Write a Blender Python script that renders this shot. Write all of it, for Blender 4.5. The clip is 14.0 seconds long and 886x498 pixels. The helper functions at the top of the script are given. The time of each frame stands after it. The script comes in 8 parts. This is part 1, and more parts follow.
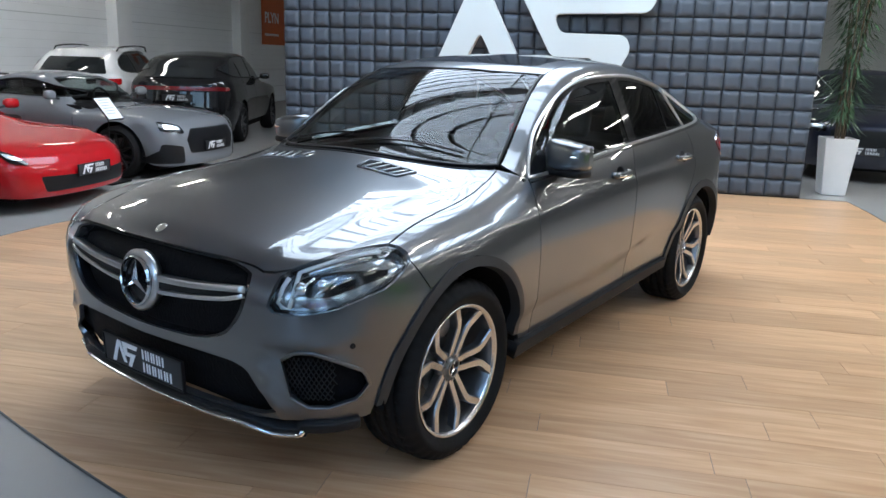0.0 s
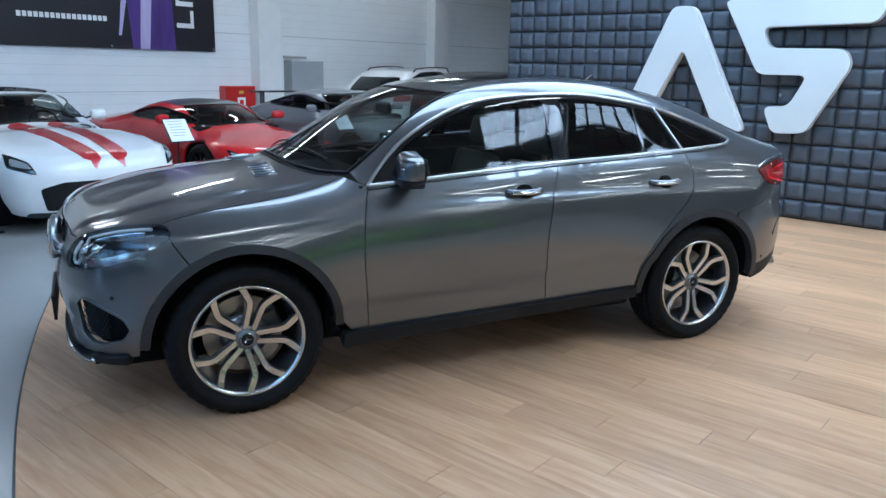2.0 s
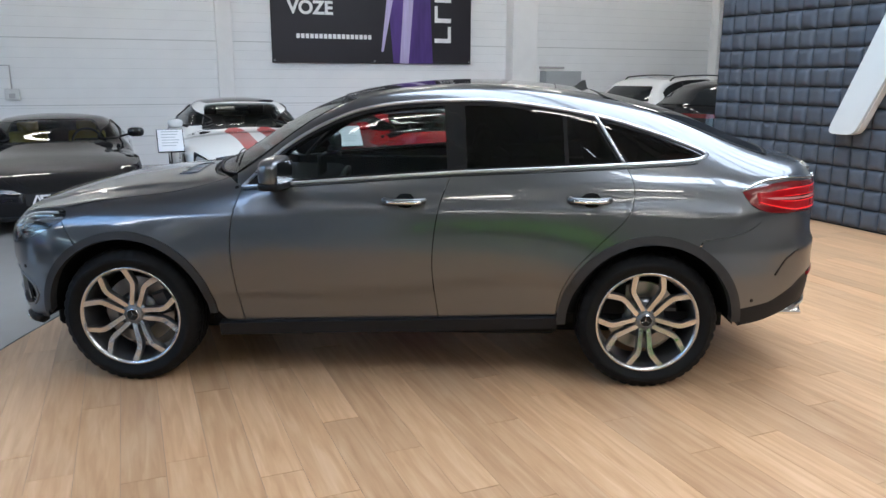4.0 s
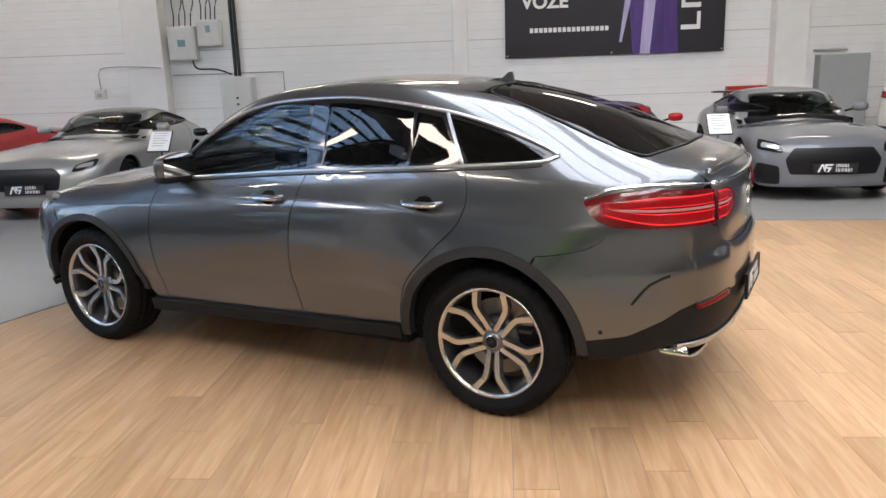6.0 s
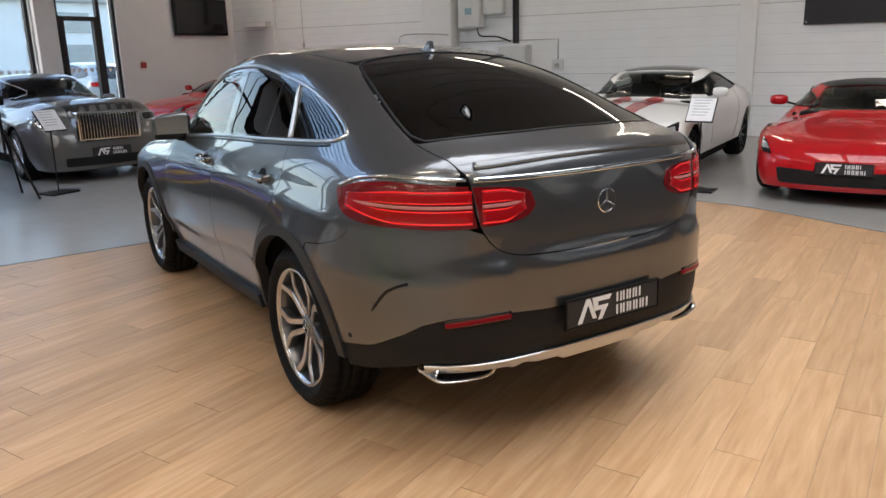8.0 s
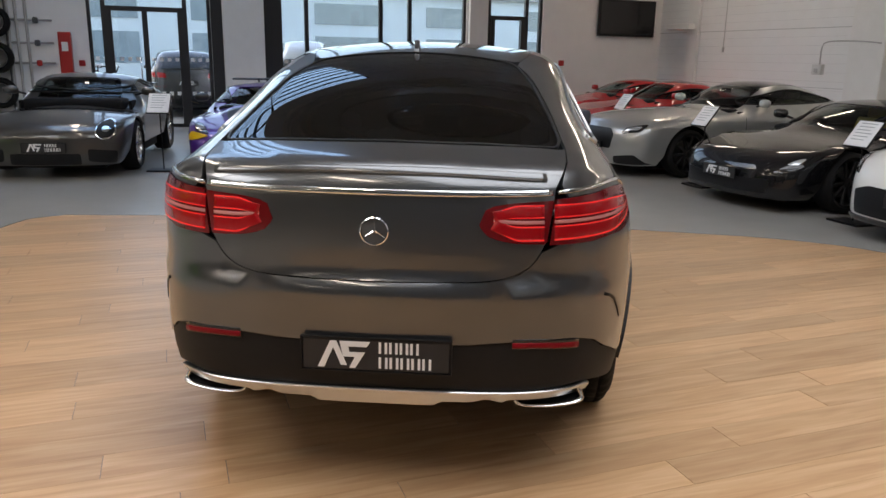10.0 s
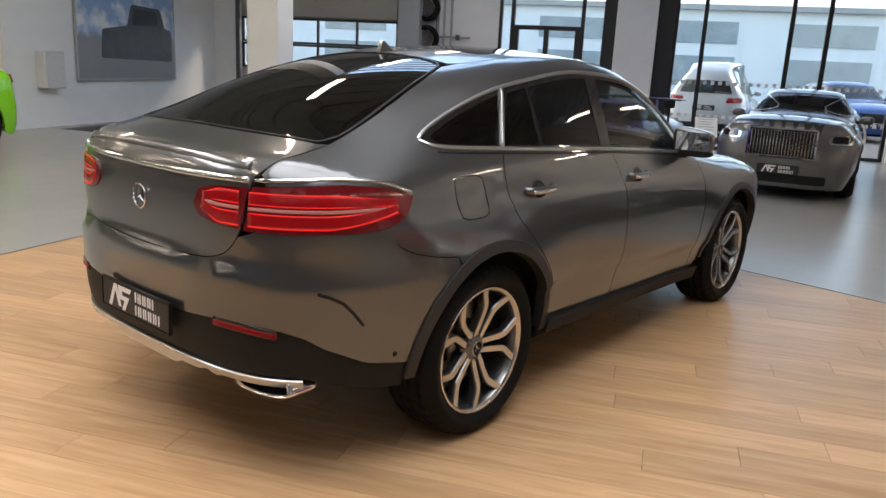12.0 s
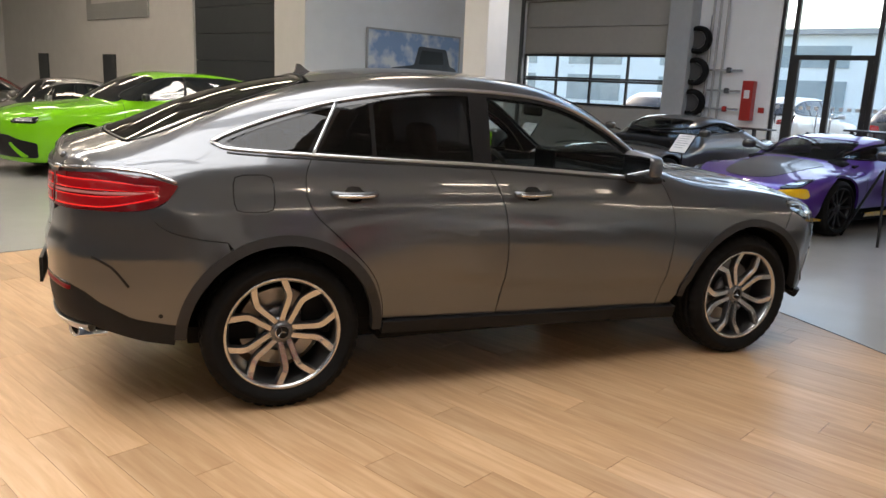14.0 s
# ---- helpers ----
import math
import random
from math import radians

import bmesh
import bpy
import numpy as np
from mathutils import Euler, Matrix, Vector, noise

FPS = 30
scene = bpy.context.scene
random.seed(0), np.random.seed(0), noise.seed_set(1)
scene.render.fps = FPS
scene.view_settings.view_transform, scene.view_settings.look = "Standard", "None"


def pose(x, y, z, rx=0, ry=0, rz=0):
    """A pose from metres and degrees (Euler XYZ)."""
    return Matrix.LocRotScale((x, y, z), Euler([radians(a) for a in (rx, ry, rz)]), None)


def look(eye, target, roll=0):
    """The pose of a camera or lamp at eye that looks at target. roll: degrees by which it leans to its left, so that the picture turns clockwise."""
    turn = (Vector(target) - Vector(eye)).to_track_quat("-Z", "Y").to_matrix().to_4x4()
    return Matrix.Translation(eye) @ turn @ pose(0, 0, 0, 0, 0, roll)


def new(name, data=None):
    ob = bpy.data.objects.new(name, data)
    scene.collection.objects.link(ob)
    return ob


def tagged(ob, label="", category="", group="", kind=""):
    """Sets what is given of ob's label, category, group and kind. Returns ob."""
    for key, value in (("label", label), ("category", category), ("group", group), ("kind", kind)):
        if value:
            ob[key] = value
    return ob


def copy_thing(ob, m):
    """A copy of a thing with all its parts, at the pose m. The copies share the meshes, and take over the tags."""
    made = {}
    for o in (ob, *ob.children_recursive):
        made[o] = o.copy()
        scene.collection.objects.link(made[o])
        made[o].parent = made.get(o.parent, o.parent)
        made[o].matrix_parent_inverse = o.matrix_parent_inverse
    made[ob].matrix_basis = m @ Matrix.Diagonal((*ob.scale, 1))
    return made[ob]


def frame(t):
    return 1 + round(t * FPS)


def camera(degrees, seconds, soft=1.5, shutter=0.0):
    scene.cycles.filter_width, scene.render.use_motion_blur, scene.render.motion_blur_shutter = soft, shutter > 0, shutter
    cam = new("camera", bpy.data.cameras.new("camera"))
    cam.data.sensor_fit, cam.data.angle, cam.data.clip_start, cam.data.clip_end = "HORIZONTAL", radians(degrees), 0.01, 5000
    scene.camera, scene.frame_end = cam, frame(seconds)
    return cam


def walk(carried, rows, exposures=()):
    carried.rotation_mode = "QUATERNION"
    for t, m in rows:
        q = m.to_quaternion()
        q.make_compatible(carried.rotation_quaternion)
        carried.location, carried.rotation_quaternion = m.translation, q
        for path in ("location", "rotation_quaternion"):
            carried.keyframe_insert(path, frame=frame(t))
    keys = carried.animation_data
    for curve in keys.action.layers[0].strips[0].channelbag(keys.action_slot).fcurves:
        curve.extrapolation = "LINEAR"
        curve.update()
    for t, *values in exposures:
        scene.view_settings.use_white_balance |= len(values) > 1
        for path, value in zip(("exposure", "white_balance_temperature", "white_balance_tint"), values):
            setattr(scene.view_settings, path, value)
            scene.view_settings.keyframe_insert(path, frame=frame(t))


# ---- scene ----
cam = camera(60.8, 14.0)
PATH = [
    (0, (-4.633, -0.775, 1.649), (-2.731, -0.389, 1.164), 1.8),
    (0.5, (-4.579, -1.486, 1.678), (-2.743, -0.845, 1.207), 1.7),
    (1, (-4.42, -2.134, 1.709), (-2.678, -1.269, 1.242), 1.6),
    (1.5, (-4.174, -2.758, 1.71), (-2.549, -1.686, 1.248), 1.5),
    (2, (-3.792, -3.284, 1.723), (-2.309, -2.025, 1.258), 1.3),
    (4.5, (-1.006, -4.896, 1.728), (-0.478, -3.019, 1.283), -0.2),
    (5, (-0.344, -4.994, 1.713), (-0.044, -3.067, 1.27), -0.8),
    (5.5, (0.324, -5.063, 1.722), (0.395, -3.114, 1.278), -1.5),
    (6, (1.017, -5.012, 1.7), (0.862, -3.07, 1.248), -2.0),
    (6.5, (1.676, -4.875, 1.688), (1.3, -2.968, 1.219), -2.3),
    (7, (2.294, -4.645, 1.67), (1.695, -2.801, 1.18), -2.3),
    (9.5, (4.554, -2.284, 1.612), (2.869, -1.326, 1.12), 0.6),
    (10, (4.733, -1.661, 1.619), (2.912, -0.996, 1.127), 1.1),
    (10.5, (4.805, -1.028, 1.604), (2.898, -0.681, 1.11), 1.6),
    (11, (4.876, -0.382, 1.608), (2.938, -0.342, 1.117), 2.0),
    (11.5, (4.858, 0.272, 1.607), (2.936, 0.017, 1.12), 2.5),
    (12, (4.782, 0.934, 1.607), (2.913, 0.405, 1.128), 2.9),
    (12.5, (4.603, 1.588, 1.608), (2.819, 0.815, 1.139), 3.4),
    (13, (4.371, 2.209, 1.621), (2.694, 1.218, 1.166), 3.3),
    (13.5, (4.105, 2.77, 1.622), (2.549, 1.593, 1.182), 2.9),
    (14, (3.786, 3.238, 1.622), (2.355, 1.909, 1.195), 2.6),
]
EXPOSURE = [(0, 1.05, 6050, 8), (0.7, 1.05, 5350, 6), (1.5, 0.95, 5150, 5), (2.2, 0.9, 5150, 4), (4.3, 1.0, 6350, 11), (6.0, 1.0, 6950, 14), (9.5, 0.42, 7450, 15), (11, 0.55, 7550, 15), (14, 0.86, 7850, 15)]
walk(cam, [(t, look(eye, target, roll)) for t, eye, target, roll in PATH], EXPOSURE)

# ---------- light ----------
world = bpy.data.worlds.new("sky")
scene.world = world
world.use_nodes = True
wn = world.node_tree.nodes
sky = wn.new("ShaderNodeTexSky")
sky.sky_type = "NISHITA"
sky.sun_disc = False
sky.sun_elevation, sky.sun_rotation = radians(38), radians(200)
wn["Background"].inputs[1].default_value = 0.4
world.node_tree.links.new(sky.outputs[0], wn["Background"].inputs[0])
sun = new("sun", bpy.data.lights.new("sun", "SUN"))
sun.data.energy, sun.data.angle, sun.data.color = 1.6, radians(20), (1, 0.96, 0.9)
sun.matrix_world = look((-30, 40, 34), (0, 0, 0))


# ---------- material helpers ----------
def mat(name, color, rough=0.5, metal=0.0, vary=0.0, scale=8.0, bump=0.0, bump_scale=60.0, coat=0.0, spec=0.5,
        emit=0.0, trans=0.0, rvary=0.0, stretch=(1, 1, 1), rand=0.0, coat_rough=0.03, ior=1.45, flake=0.0):
    m = bpy.data.materials.new(name)
    m.use_nodes = True
    nt = m.node_tree
    b = nt.nodes["Principled BSDF"]
    L = nt.links.new
    b.inputs["Base Color"].default_value = (*color, 1)
    b.inputs["Roughness"].default_value = rough
    b.inputs["Metallic"].default_value = metal
    b.inputs["Coat Weight"].default_value = coat
    b.inputs["Coat Roughness"].default_value = coat_rough
    b.inputs["Specular IOR Level"].default_value = spec
    b.inputs["Transmission Weight"].default_value = trans
    b.inputs["IOR"].default_value = ior
    if emit:
        b.inputs["Emission Color"].default_value = (*color, 1)
        b.inputs["Emission Strength"].default_value = emit
    if vary or bump or rvary or rand or flake:
        co = nt.nodes.new("ShaderNodeTexCoord")
        mp = nt.nodes.new("ShaderNodeMapping")
        mp.inputs["Scale"].default_value = stretch
        L(co.outputs["Object"], mp.inputs[0])
    if vary or rvary or rand:
        n1 = nt.nodes.new("ShaderNodeTexNoise")
        n1.inputs["Scale"].default_value, n1.inputs["Detail"].default_value = scale, 6
        L(mp.outputs[0], n1.inputs["Vector"])
        n2 = nt.nodes.new("ShaderNodeTexNoise")
        n2.inputs["Scale"].default_value, n2.inputs["Detail"].default_value = scale * 0.13, 3
        L(mp.outputs[0], n2.inputs["Vector"])
        ad = nt.nodes.new("ShaderNodeMath")
        ad.operation = "ADD"
        L(n1.outputs["Fac"], ad.inputs[0]), L(n2.outputs["Fac"], ad.inputs[1])
        mr = nt.nodes.new("ShaderNodeMapRange")
        mr.inputs[1].default_value, mr.inputs[2].default_value = 0.6, 1.4
        mr.inputs[3].default_value, mr.inputs[4].default_value = 1 - vary, 1 + vary
        L(ad.outputs[0], mr.inputs[0])
        val = mr.outputs[0]
        if rand:
            oi = nt.nodes.new("ShaderNodeObjectInfo")
            r2 = nt.nodes.new("ShaderNodeMapRange")
            r2.inputs[3].default_value, r2.inputs[4].default_value = 1 - rand, 1 + rand
            L(oi.outputs["Random"], r2.inputs[0])
            mu = nt.nodes.new("ShaderNodeMath")
            mu.operation = "MULTIPLY"
            L(val, mu.inputs[0]), L(r2.outputs[0], mu.inputs[1])
            val = mu.outputs[0]
        hs = nt.nodes.new("ShaderNodeHueSaturation")
        hs.inputs["Color"].default_value = (*color, 1)
        L(val, hs.inputs["Value"])
        L(hs.outputs[0], b.inputs["Base Color"])
        if rvary:
            rr = nt.nodes.new("ShaderNodeMapRange")
            rr.inputs[1].default_value, rr.inputs[2].default_value = 0.7, 1.3
            rr.inputs[3].default_value, rr.inputs[4].default_value = max(0.02, rough - rvary), min(1, rough + rvary)
            L(ad.outputs[0], rr.inputs[0])
            L(rr.outputs[0], b.inputs["Roughness"])
    if bump:
        n3 = nt.nodes.new("ShaderNodeTexNoise")
        n3.inputs["Scale"].default_value, n3.inputs["Detail"].default_value = bump_scale, 4
        L(mp.outputs[0], n3.inputs["Vector"])
        bp = nt.nodes.new("ShaderNodeBump")
        bp.inputs["Strength"].default_value, bp.inputs["Distance"].default_value = bump, 0.01
        L(n3.outputs["Fac"], bp.inputs["Height"])
        L(bp.outputs[0], b.inputs["Normal"])
    if flake:
        vo = nt.nodes.new("ShaderNodeTexVoronoi")
        vo.inputs["Scale"].default_value = 900
        L(mp.outputs[0], vo.inputs["Vector"])
        m2 = nt.nodes.new("ShaderNodeMapRange")
        m2.inputs[3].default_value, m2.inputs[4].default_value = rough - flake, rough + flake
        L(vo.outputs["Color"], m2.inputs[0])
        L(m2.outputs[0], b.inputs["Roughness"])
    return m


def glass_mat(name, color, rough=0.0):
    """Thin tinted pane: see-through by its tint, with a mirror gloss that grows at grazing angles."""
    m = bpy.data.materials.new(name)
    m.use_nodes = True
    nt = m.node_tree
    nt.nodes.remove(nt.nodes["Principled BSDF"])
    out = nt.nodes["Material Output"]
    tr, gl, mx = nt.nodes.new("ShaderNodeBsdfTransparent"), nt.nodes.new("ShaderNodeBsdfGlossy"), nt.nodes.new("ShaderNodeMixShader")
    lw, pw, fr = nt.nodes.new("ShaderNodeLayerWeight"), nt.nodes.new("ShaderNodeMath"), nt.nodes.new("ShaderNodeMath")
    lw.inputs[0].default_value = 0.5
    pw.operation, fr.operation = "POWER", "MULTIPLY_ADD"
    pw.inputs[1].default_value = 4.5
    fr.inputs[1].default_value, fr.inputs[2].default_value = 0.9, 0.042
    nt.links.new(lw.outputs["Facing"], pw.inputs[0]), nt.links.new(pw.outputs[0], fr.inputs[0])
    tr.inputs[0].default_value = (*color, 1)
    gl.inputs["Roughness"].default_value = rough
    nt.links.new(fr.outputs[0], mx.inputs[0])
    nt.links.new(tr.outputs[0], mx.inputs[1]), nt.links.new(gl.outputs[0], mx.inputs[2])
    nt.links.new(mx.outputs[0], out.inputs[0])
    return m


def wood_mat():
    """Oak vinyl plank: long grain, knots and a tone of its own for each plank."""
    m = mat("oak_plank", (0.47, 0.29, 0.155), 0.36, 0, 0.0, spec=0.4)
    nt = m.node_tree
    L = nt.links.new
    b = nt.nodes["Principled BSDF"]
    co = nt.nodes.new("ShaderNodeTexCoord")
    oi = nt.nodes.new("ShaderNodeObjectInfo")
    ad = nt.nodes.new("ShaderNodeVectorMath")
    ad.operation = "MULTIPLY_ADD"
    ad.inputs[1].default_value = (37, 91, 13)
    L(oi.outputs["Random"], ad.inputs[0]), L(co.outputs["Object"], ad.inputs[2])
    mp = nt.nodes.new("ShaderNodeMapping")
    mp.inputs["Scale"].default_value = (20, 1.6, 1)
    L(ad.outputs[0], mp.inputs[0])
    n = nt.nodes.new("ShaderNodeTexNoise")
    n.inputs["Scale"].default_value, n.inputs["Detail"].default_value, n.inputs["Distortion"].default_value = 1.3, 8, 0.6
    L(mp.outputs[0], n.inputs["Vector"])
    r = nt.nodes.new("ShaderNodeValToRGB")
    e = r.color_ramp.elements
    e[0].position, e[0].color = 0.28, (0.47, 0.268, 0.137, 1)
    e[1].position, e[1].color = 0.72, (0.64, 0.415, 0.243, 1)
    k = e.new(0.5)
    k.color = (0.56, 0.34, 0.184, 1)
    L(n.outputs["Fac"], r.inputs[0])
    hs = nt.nodes.new("ShaderNodeHueSaturation")
    rr = nt.nodes.new("ShaderNodeMapRange")
    rr.inputs[3].default_value, rr.inputs[4].default_value = 0.86, 1.12
    L(oi.outputs["Random"], rr.inputs[0]), L(rr.outputs[0], hs.inputs["Value"])
    L(r.outputs[0], hs.inputs["Color"]), L(hs.outputs[0], b.inputs["Base Color"])
    bp = nt.nodes.new("ShaderNodeBump")
    bp.inputs["Strength"].default_value, bp.inputs["Distance"].default_value = 0.12, 0.004
    L(n.outputs["Fac"], bp.inputs["Height"]), L(bp.outputs[0], b.inputs["Normal"])
    ro = nt.nodes.new("ShaderNodeMapRange")
    ro.inputs[3].default_value, ro.inputs[4].default_value = 0.26, 0.42
    L(n.outputs["Fac"], ro.inputs[0]), L(ro.outputs[0], b.inputs["Roughness"])
    return m


def poster_mat(name, top, low):
    """Printed picture: a clouded sky over a dim country road, both from noise."""
    m = mat(name, (0.5, 0.5, 0.5), 0.35)
    nt = m.node_tree
    L = nt.links.new
    b = nt.nodes["Principled BSDF"]
    co = nt.nodes.new("ShaderNodeTexCoord")
    n = nt.nodes.new("ShaderNodeTexNoise")
    n.inputs["Scale"].default_value, n.inputs["Detail"].default_value = 2.2, 8
    L(co.outputs["Object"], n.inputs["Vector"])
    r = nt.nodes.new("ShaderNodeValToRGB")
    r.color_ramp.elements[0].position, r.color_ramp.elements[0].color = 0.45, (*top, 1)
    r.color_ramp.elements[1].position, r.color_ramp.elements[1].color = 0.62, (0.75, 0.78, 0.8, 1)
    L(n.outputs["Fac"], r.inputs[0])
    sp = nt.nodes.new("ShaderNodeSeparateXYZ")
    L(co.outputs["Object"], sp.inputs[0])
    gr = nt.nodes.new("ShaderNodeMath")
    gr.operation = "MULTIPLY_ADD"
    gr.inputs[1].default_value = 0.35
    L(n.outputs["Fac"], gr.inputs[0]), L(sp.outputs["Z"], gr.inputs[2])
    st = nt.nodes.new("ShaderNodeMapRange")
    st.inputs[1].default_value, st.inputs[2].default_value = 0.08, 0.2
    L(gr.outputs[0], st.inputs[0])
    mx = nt.nodes.new("ShaderNodeMix")
    mx.data_type = "RGBA"
    mx.inputs[6].default_value = (*low, 1)
    L(st.outputs[0], mx.inputs[0]), L(r.outputs[0], mx.inputs[7])
    L(mx.outputs[2], b.inputs["Base Color"])
    return m


M_WALL = mat("wall_white_panel", (0.8, 0.81, 0.81), 0.55, vary=0.04, scale=3, bump=0.04, bump_scale=20)
M_COLUMN = mat("column_white", (0.78, 0.78, 0.77), 0.6, vary=0.04, scale=5, bump=0.05)
M_SEAM = mat("wall_seam", (0.5, 0.51, 0.51), 0.7, vary=0.1)
M_CEIL = mat("ceiling_sheet", (0.55, 0.56, 0.57), 0.6, vary=0.05)
M_STEEL_D = mat("dark_steel", (0.09, 0.095, 0.1), 0.5, 0.3, vary=0.1)
M_CONC = mat("polished_concrete", (0.35, 0.338, 0.318), 0.25, vary=0.05, scale=3)
M_ASPH = mat("asphalt", (0.16, 0.16, 0.155), 0.9, vary=0.2, scale=20)
M_OAK = wood_mat()
M_EDGE = mat("edge_trim", (0.12, 0.12, 0.12), 0.5, 0.4, vary=0.1)
M_PAD = mat("pad_leather", (0.074, 0.09, 0.115), 0.45, vary=0.1, scale=10, bump=0.14, bump_scale=70, rand=0.1, spec=0.45)
M_PADBACK = mat("pad_gap", (0.03, 0.033, 0.04), 0.8, vary=0.1)
M_FRAME = mat("window_frame_black", (0.018, 0.018, 0.02), 0.4, vary=0.1)
M_PANE = glass_mat("window_pane", (0.93, 0.96, 0.96))
M_LETTER = mat("acrylic_letter", (0.62, 0.68, 0.7), 0.2, coat=0.6, emit=0.06, vary=0)
M_LED = mat("led_diffuser", (1.0, 0.93, 0.83), 0.5, emit=16.0)
M_GREYPAINT = mat("grey_paint", (0.36, 0.38, 0.39), 0.5, vary=0.06)
M_CABINET = mat("cabinet_paint", (0.62, 0.63, 0.62), 0.45, vary=0.05)
M_BLACK = mat("black_plastic", (0.008, 0.008, 0.009), 0.42, spec=0.3, vary=0.15, scale=30)
M_RUBBER = mat("rubber", (0.007, 0.007, 0.0075), 0.7, spec=0.2, vary=0.15, scale=40, bump=0.1)
M_CHROME = mat("chrome", (0.8, 0.81, 0.82), 0.07, 1.0)
M_RED = mat("red_paint", (0.45, 0.02, 0.018), 0.35, coat=0.3, vary=0.06)
M_WHITE = mat("white_plastic", (0.75, 0.75, 0.74), 0.4, vary=0.04)
M_PAPER = mat("paper", (0.8, 0.8, 0.8), 0.6, vary=0.03)
M_INK = mat("dark_print", (0.02, 0.02, 0.022), 0.5, vary=0.1)
M_WTEXT = mat("white_print", (0.8, 0.8, 0.8), 0.5, vary=0.02)
M_BANNER = mat("banner_black", (0.013, 0.011, 0.016), 0.45, vary=0.15, scale=2, bump=0.05, bump_scale=5)
M_PURPLE = mat("banner_violet", (0.075, 0.035, 0.2), 0.45, vary=0.35, scale=3, stretch=(4, 1, 0.5))
M_LILAC = mat("banner_lilac", (0.45, 0.4, 0.62), 0.45, vary=0.3, scale=3, stretch=(6, 1, 0.4))
M_ORANGE = mat("banner_orange", (0.62, 0.13, 0.03), 0.5, vary=0.06)
M_PIPE = mat("pipe_metal", (0.42, 0.42, 0.42), 0.4, 0.6, vary=0.1)
M_ANTH = mat("anthracite_door", (0.045, 0.055, 0.065), 0.45, vary=0.08)
M_DOORPANEL = mat("sectional_panel", (0.42, 0.4, 0.37), 0.5, vary=0.05, bump=0.05)
M_SCREEN = mat("tv_screen", (0.01, 0.01, 0.012), 0.12, spec=0.6)
M_POSTER = poster_mat("poster_print", (0.26, 0.4, 0.62), (0.27, 0.28, 0.3))
M_FACADE = mat("facade_cladding", (0.74, 0.82, 0.84), 0.5, vary=0.06, scale=1)
M_FACWIN = mat("facade_window", (0.3, 0.38, 0.41), 0.15, vary=0.2, spec=0.7)
M_LEAF = mat("leaf_green", (0.05, 0.1, 0.045), 0.5, vary=0.3, scale=14, rand=0.0)
M_TRUNK = mat("plant_trunk", (0.2, 0.15, 0.1), 0.8, vary=0.2)
M_POT = mat("white_pot", (0.78, 0.78, 0.77), 0.35, vary=0.03)


# ---------- mesh helpers ----------
def link(name, bm, material, parent=None, label="", smooth=False, pose_m=None):
    me = bpy.data.meshes.new(name)
    bm.to_mesh(me)
    bm.free()
    if smooth:
        me.shade_smooth()
    me.materials.append(material)
    ob = new(name, me)
    if parent is not None:
        ob.parent = parent
    if pose_m is not None:
        ob.matrix_basis = pose_m
    if label:
        ob["label"] = label
    return ob


def part(name, bm, material, parent, label="", smooth=False):
    return link(name, bm, material, parent, label, smooth)


def thing(name, label, category, m=None, group="", kind=""):
    ob = new(name)
    ob.empty_display_size = 0.2
    if m is not None:
        ob.matrix_basis = m
    return tagged(ob, label, category, group, kind)


def box(x0, x1, y0, y1, z0, z1, bevel=0.0, bm=None, seg=1):
    own = bm is None
    b = bmesh.new() if own or bevel else bm
    r = bmesh.ops.create_cube(b, size=1)
    for v in r["verts"]:
        v.co = Vector((x0 + (v.co.x + 0.5) * (x1 - x0), y0 + (v.co.y + 0.5) * (y1 - y0), z0 + (v.co.z + 0.5) * (z1 - z0)))
    if bevel:
        bmesh.ops.bevel(b, geom=list(b.edges), offset=bevel, segments=seg, profile=0.6, affect="EDGES", clamp_overlap=True)
        if not own:
            me = bpy.data.meshes.new("tmp")
            b.to_mesh(me)
            b.free()
            bm.from_mesh(me)
            bpy.data.meshes.remove(me)
            return bm
    return b if own else bm


def tube(points, radius, bm=None, sides=8, caps=True):
    bm = bm or bmesh.new()
    pts = [Vector(p) for p in points]
    rings = []
    up = Vector((0, 0, 1))
    for i, p in enumerate(pts):
        d = (pts[min(i + 1, len(pts) - 1)] - pts[max(i - 1, 0)]).normalized()
        a = d.cross(up if abs(d.z) < 0.95 else Vector((1, 0, 0))).normalized()
        b = d.cross(a)
        r = radius(i / max(1, len(pts) - 1)) if callable(radius) else radius
        rings.append([bm.verts.new(p + (a * math.cos(t) + b * math.sin(t)) * r) for t in [2 * math.pi * k / sides for k in range(sides)]])
    for q, w in zip(rings, rings[1:]):
        for k in range(sides):
            bm.faces.new((q[k], q[(k + 1) % sides], w[(k + 1) % sides], w[k]))
    if caps:
        bm.faces.new(rings[0][::-1]), bm.faces.new(rings[-1])
    bmesh.ops.recalc_face_normals(bm, faces=bm.faces)
    return bm


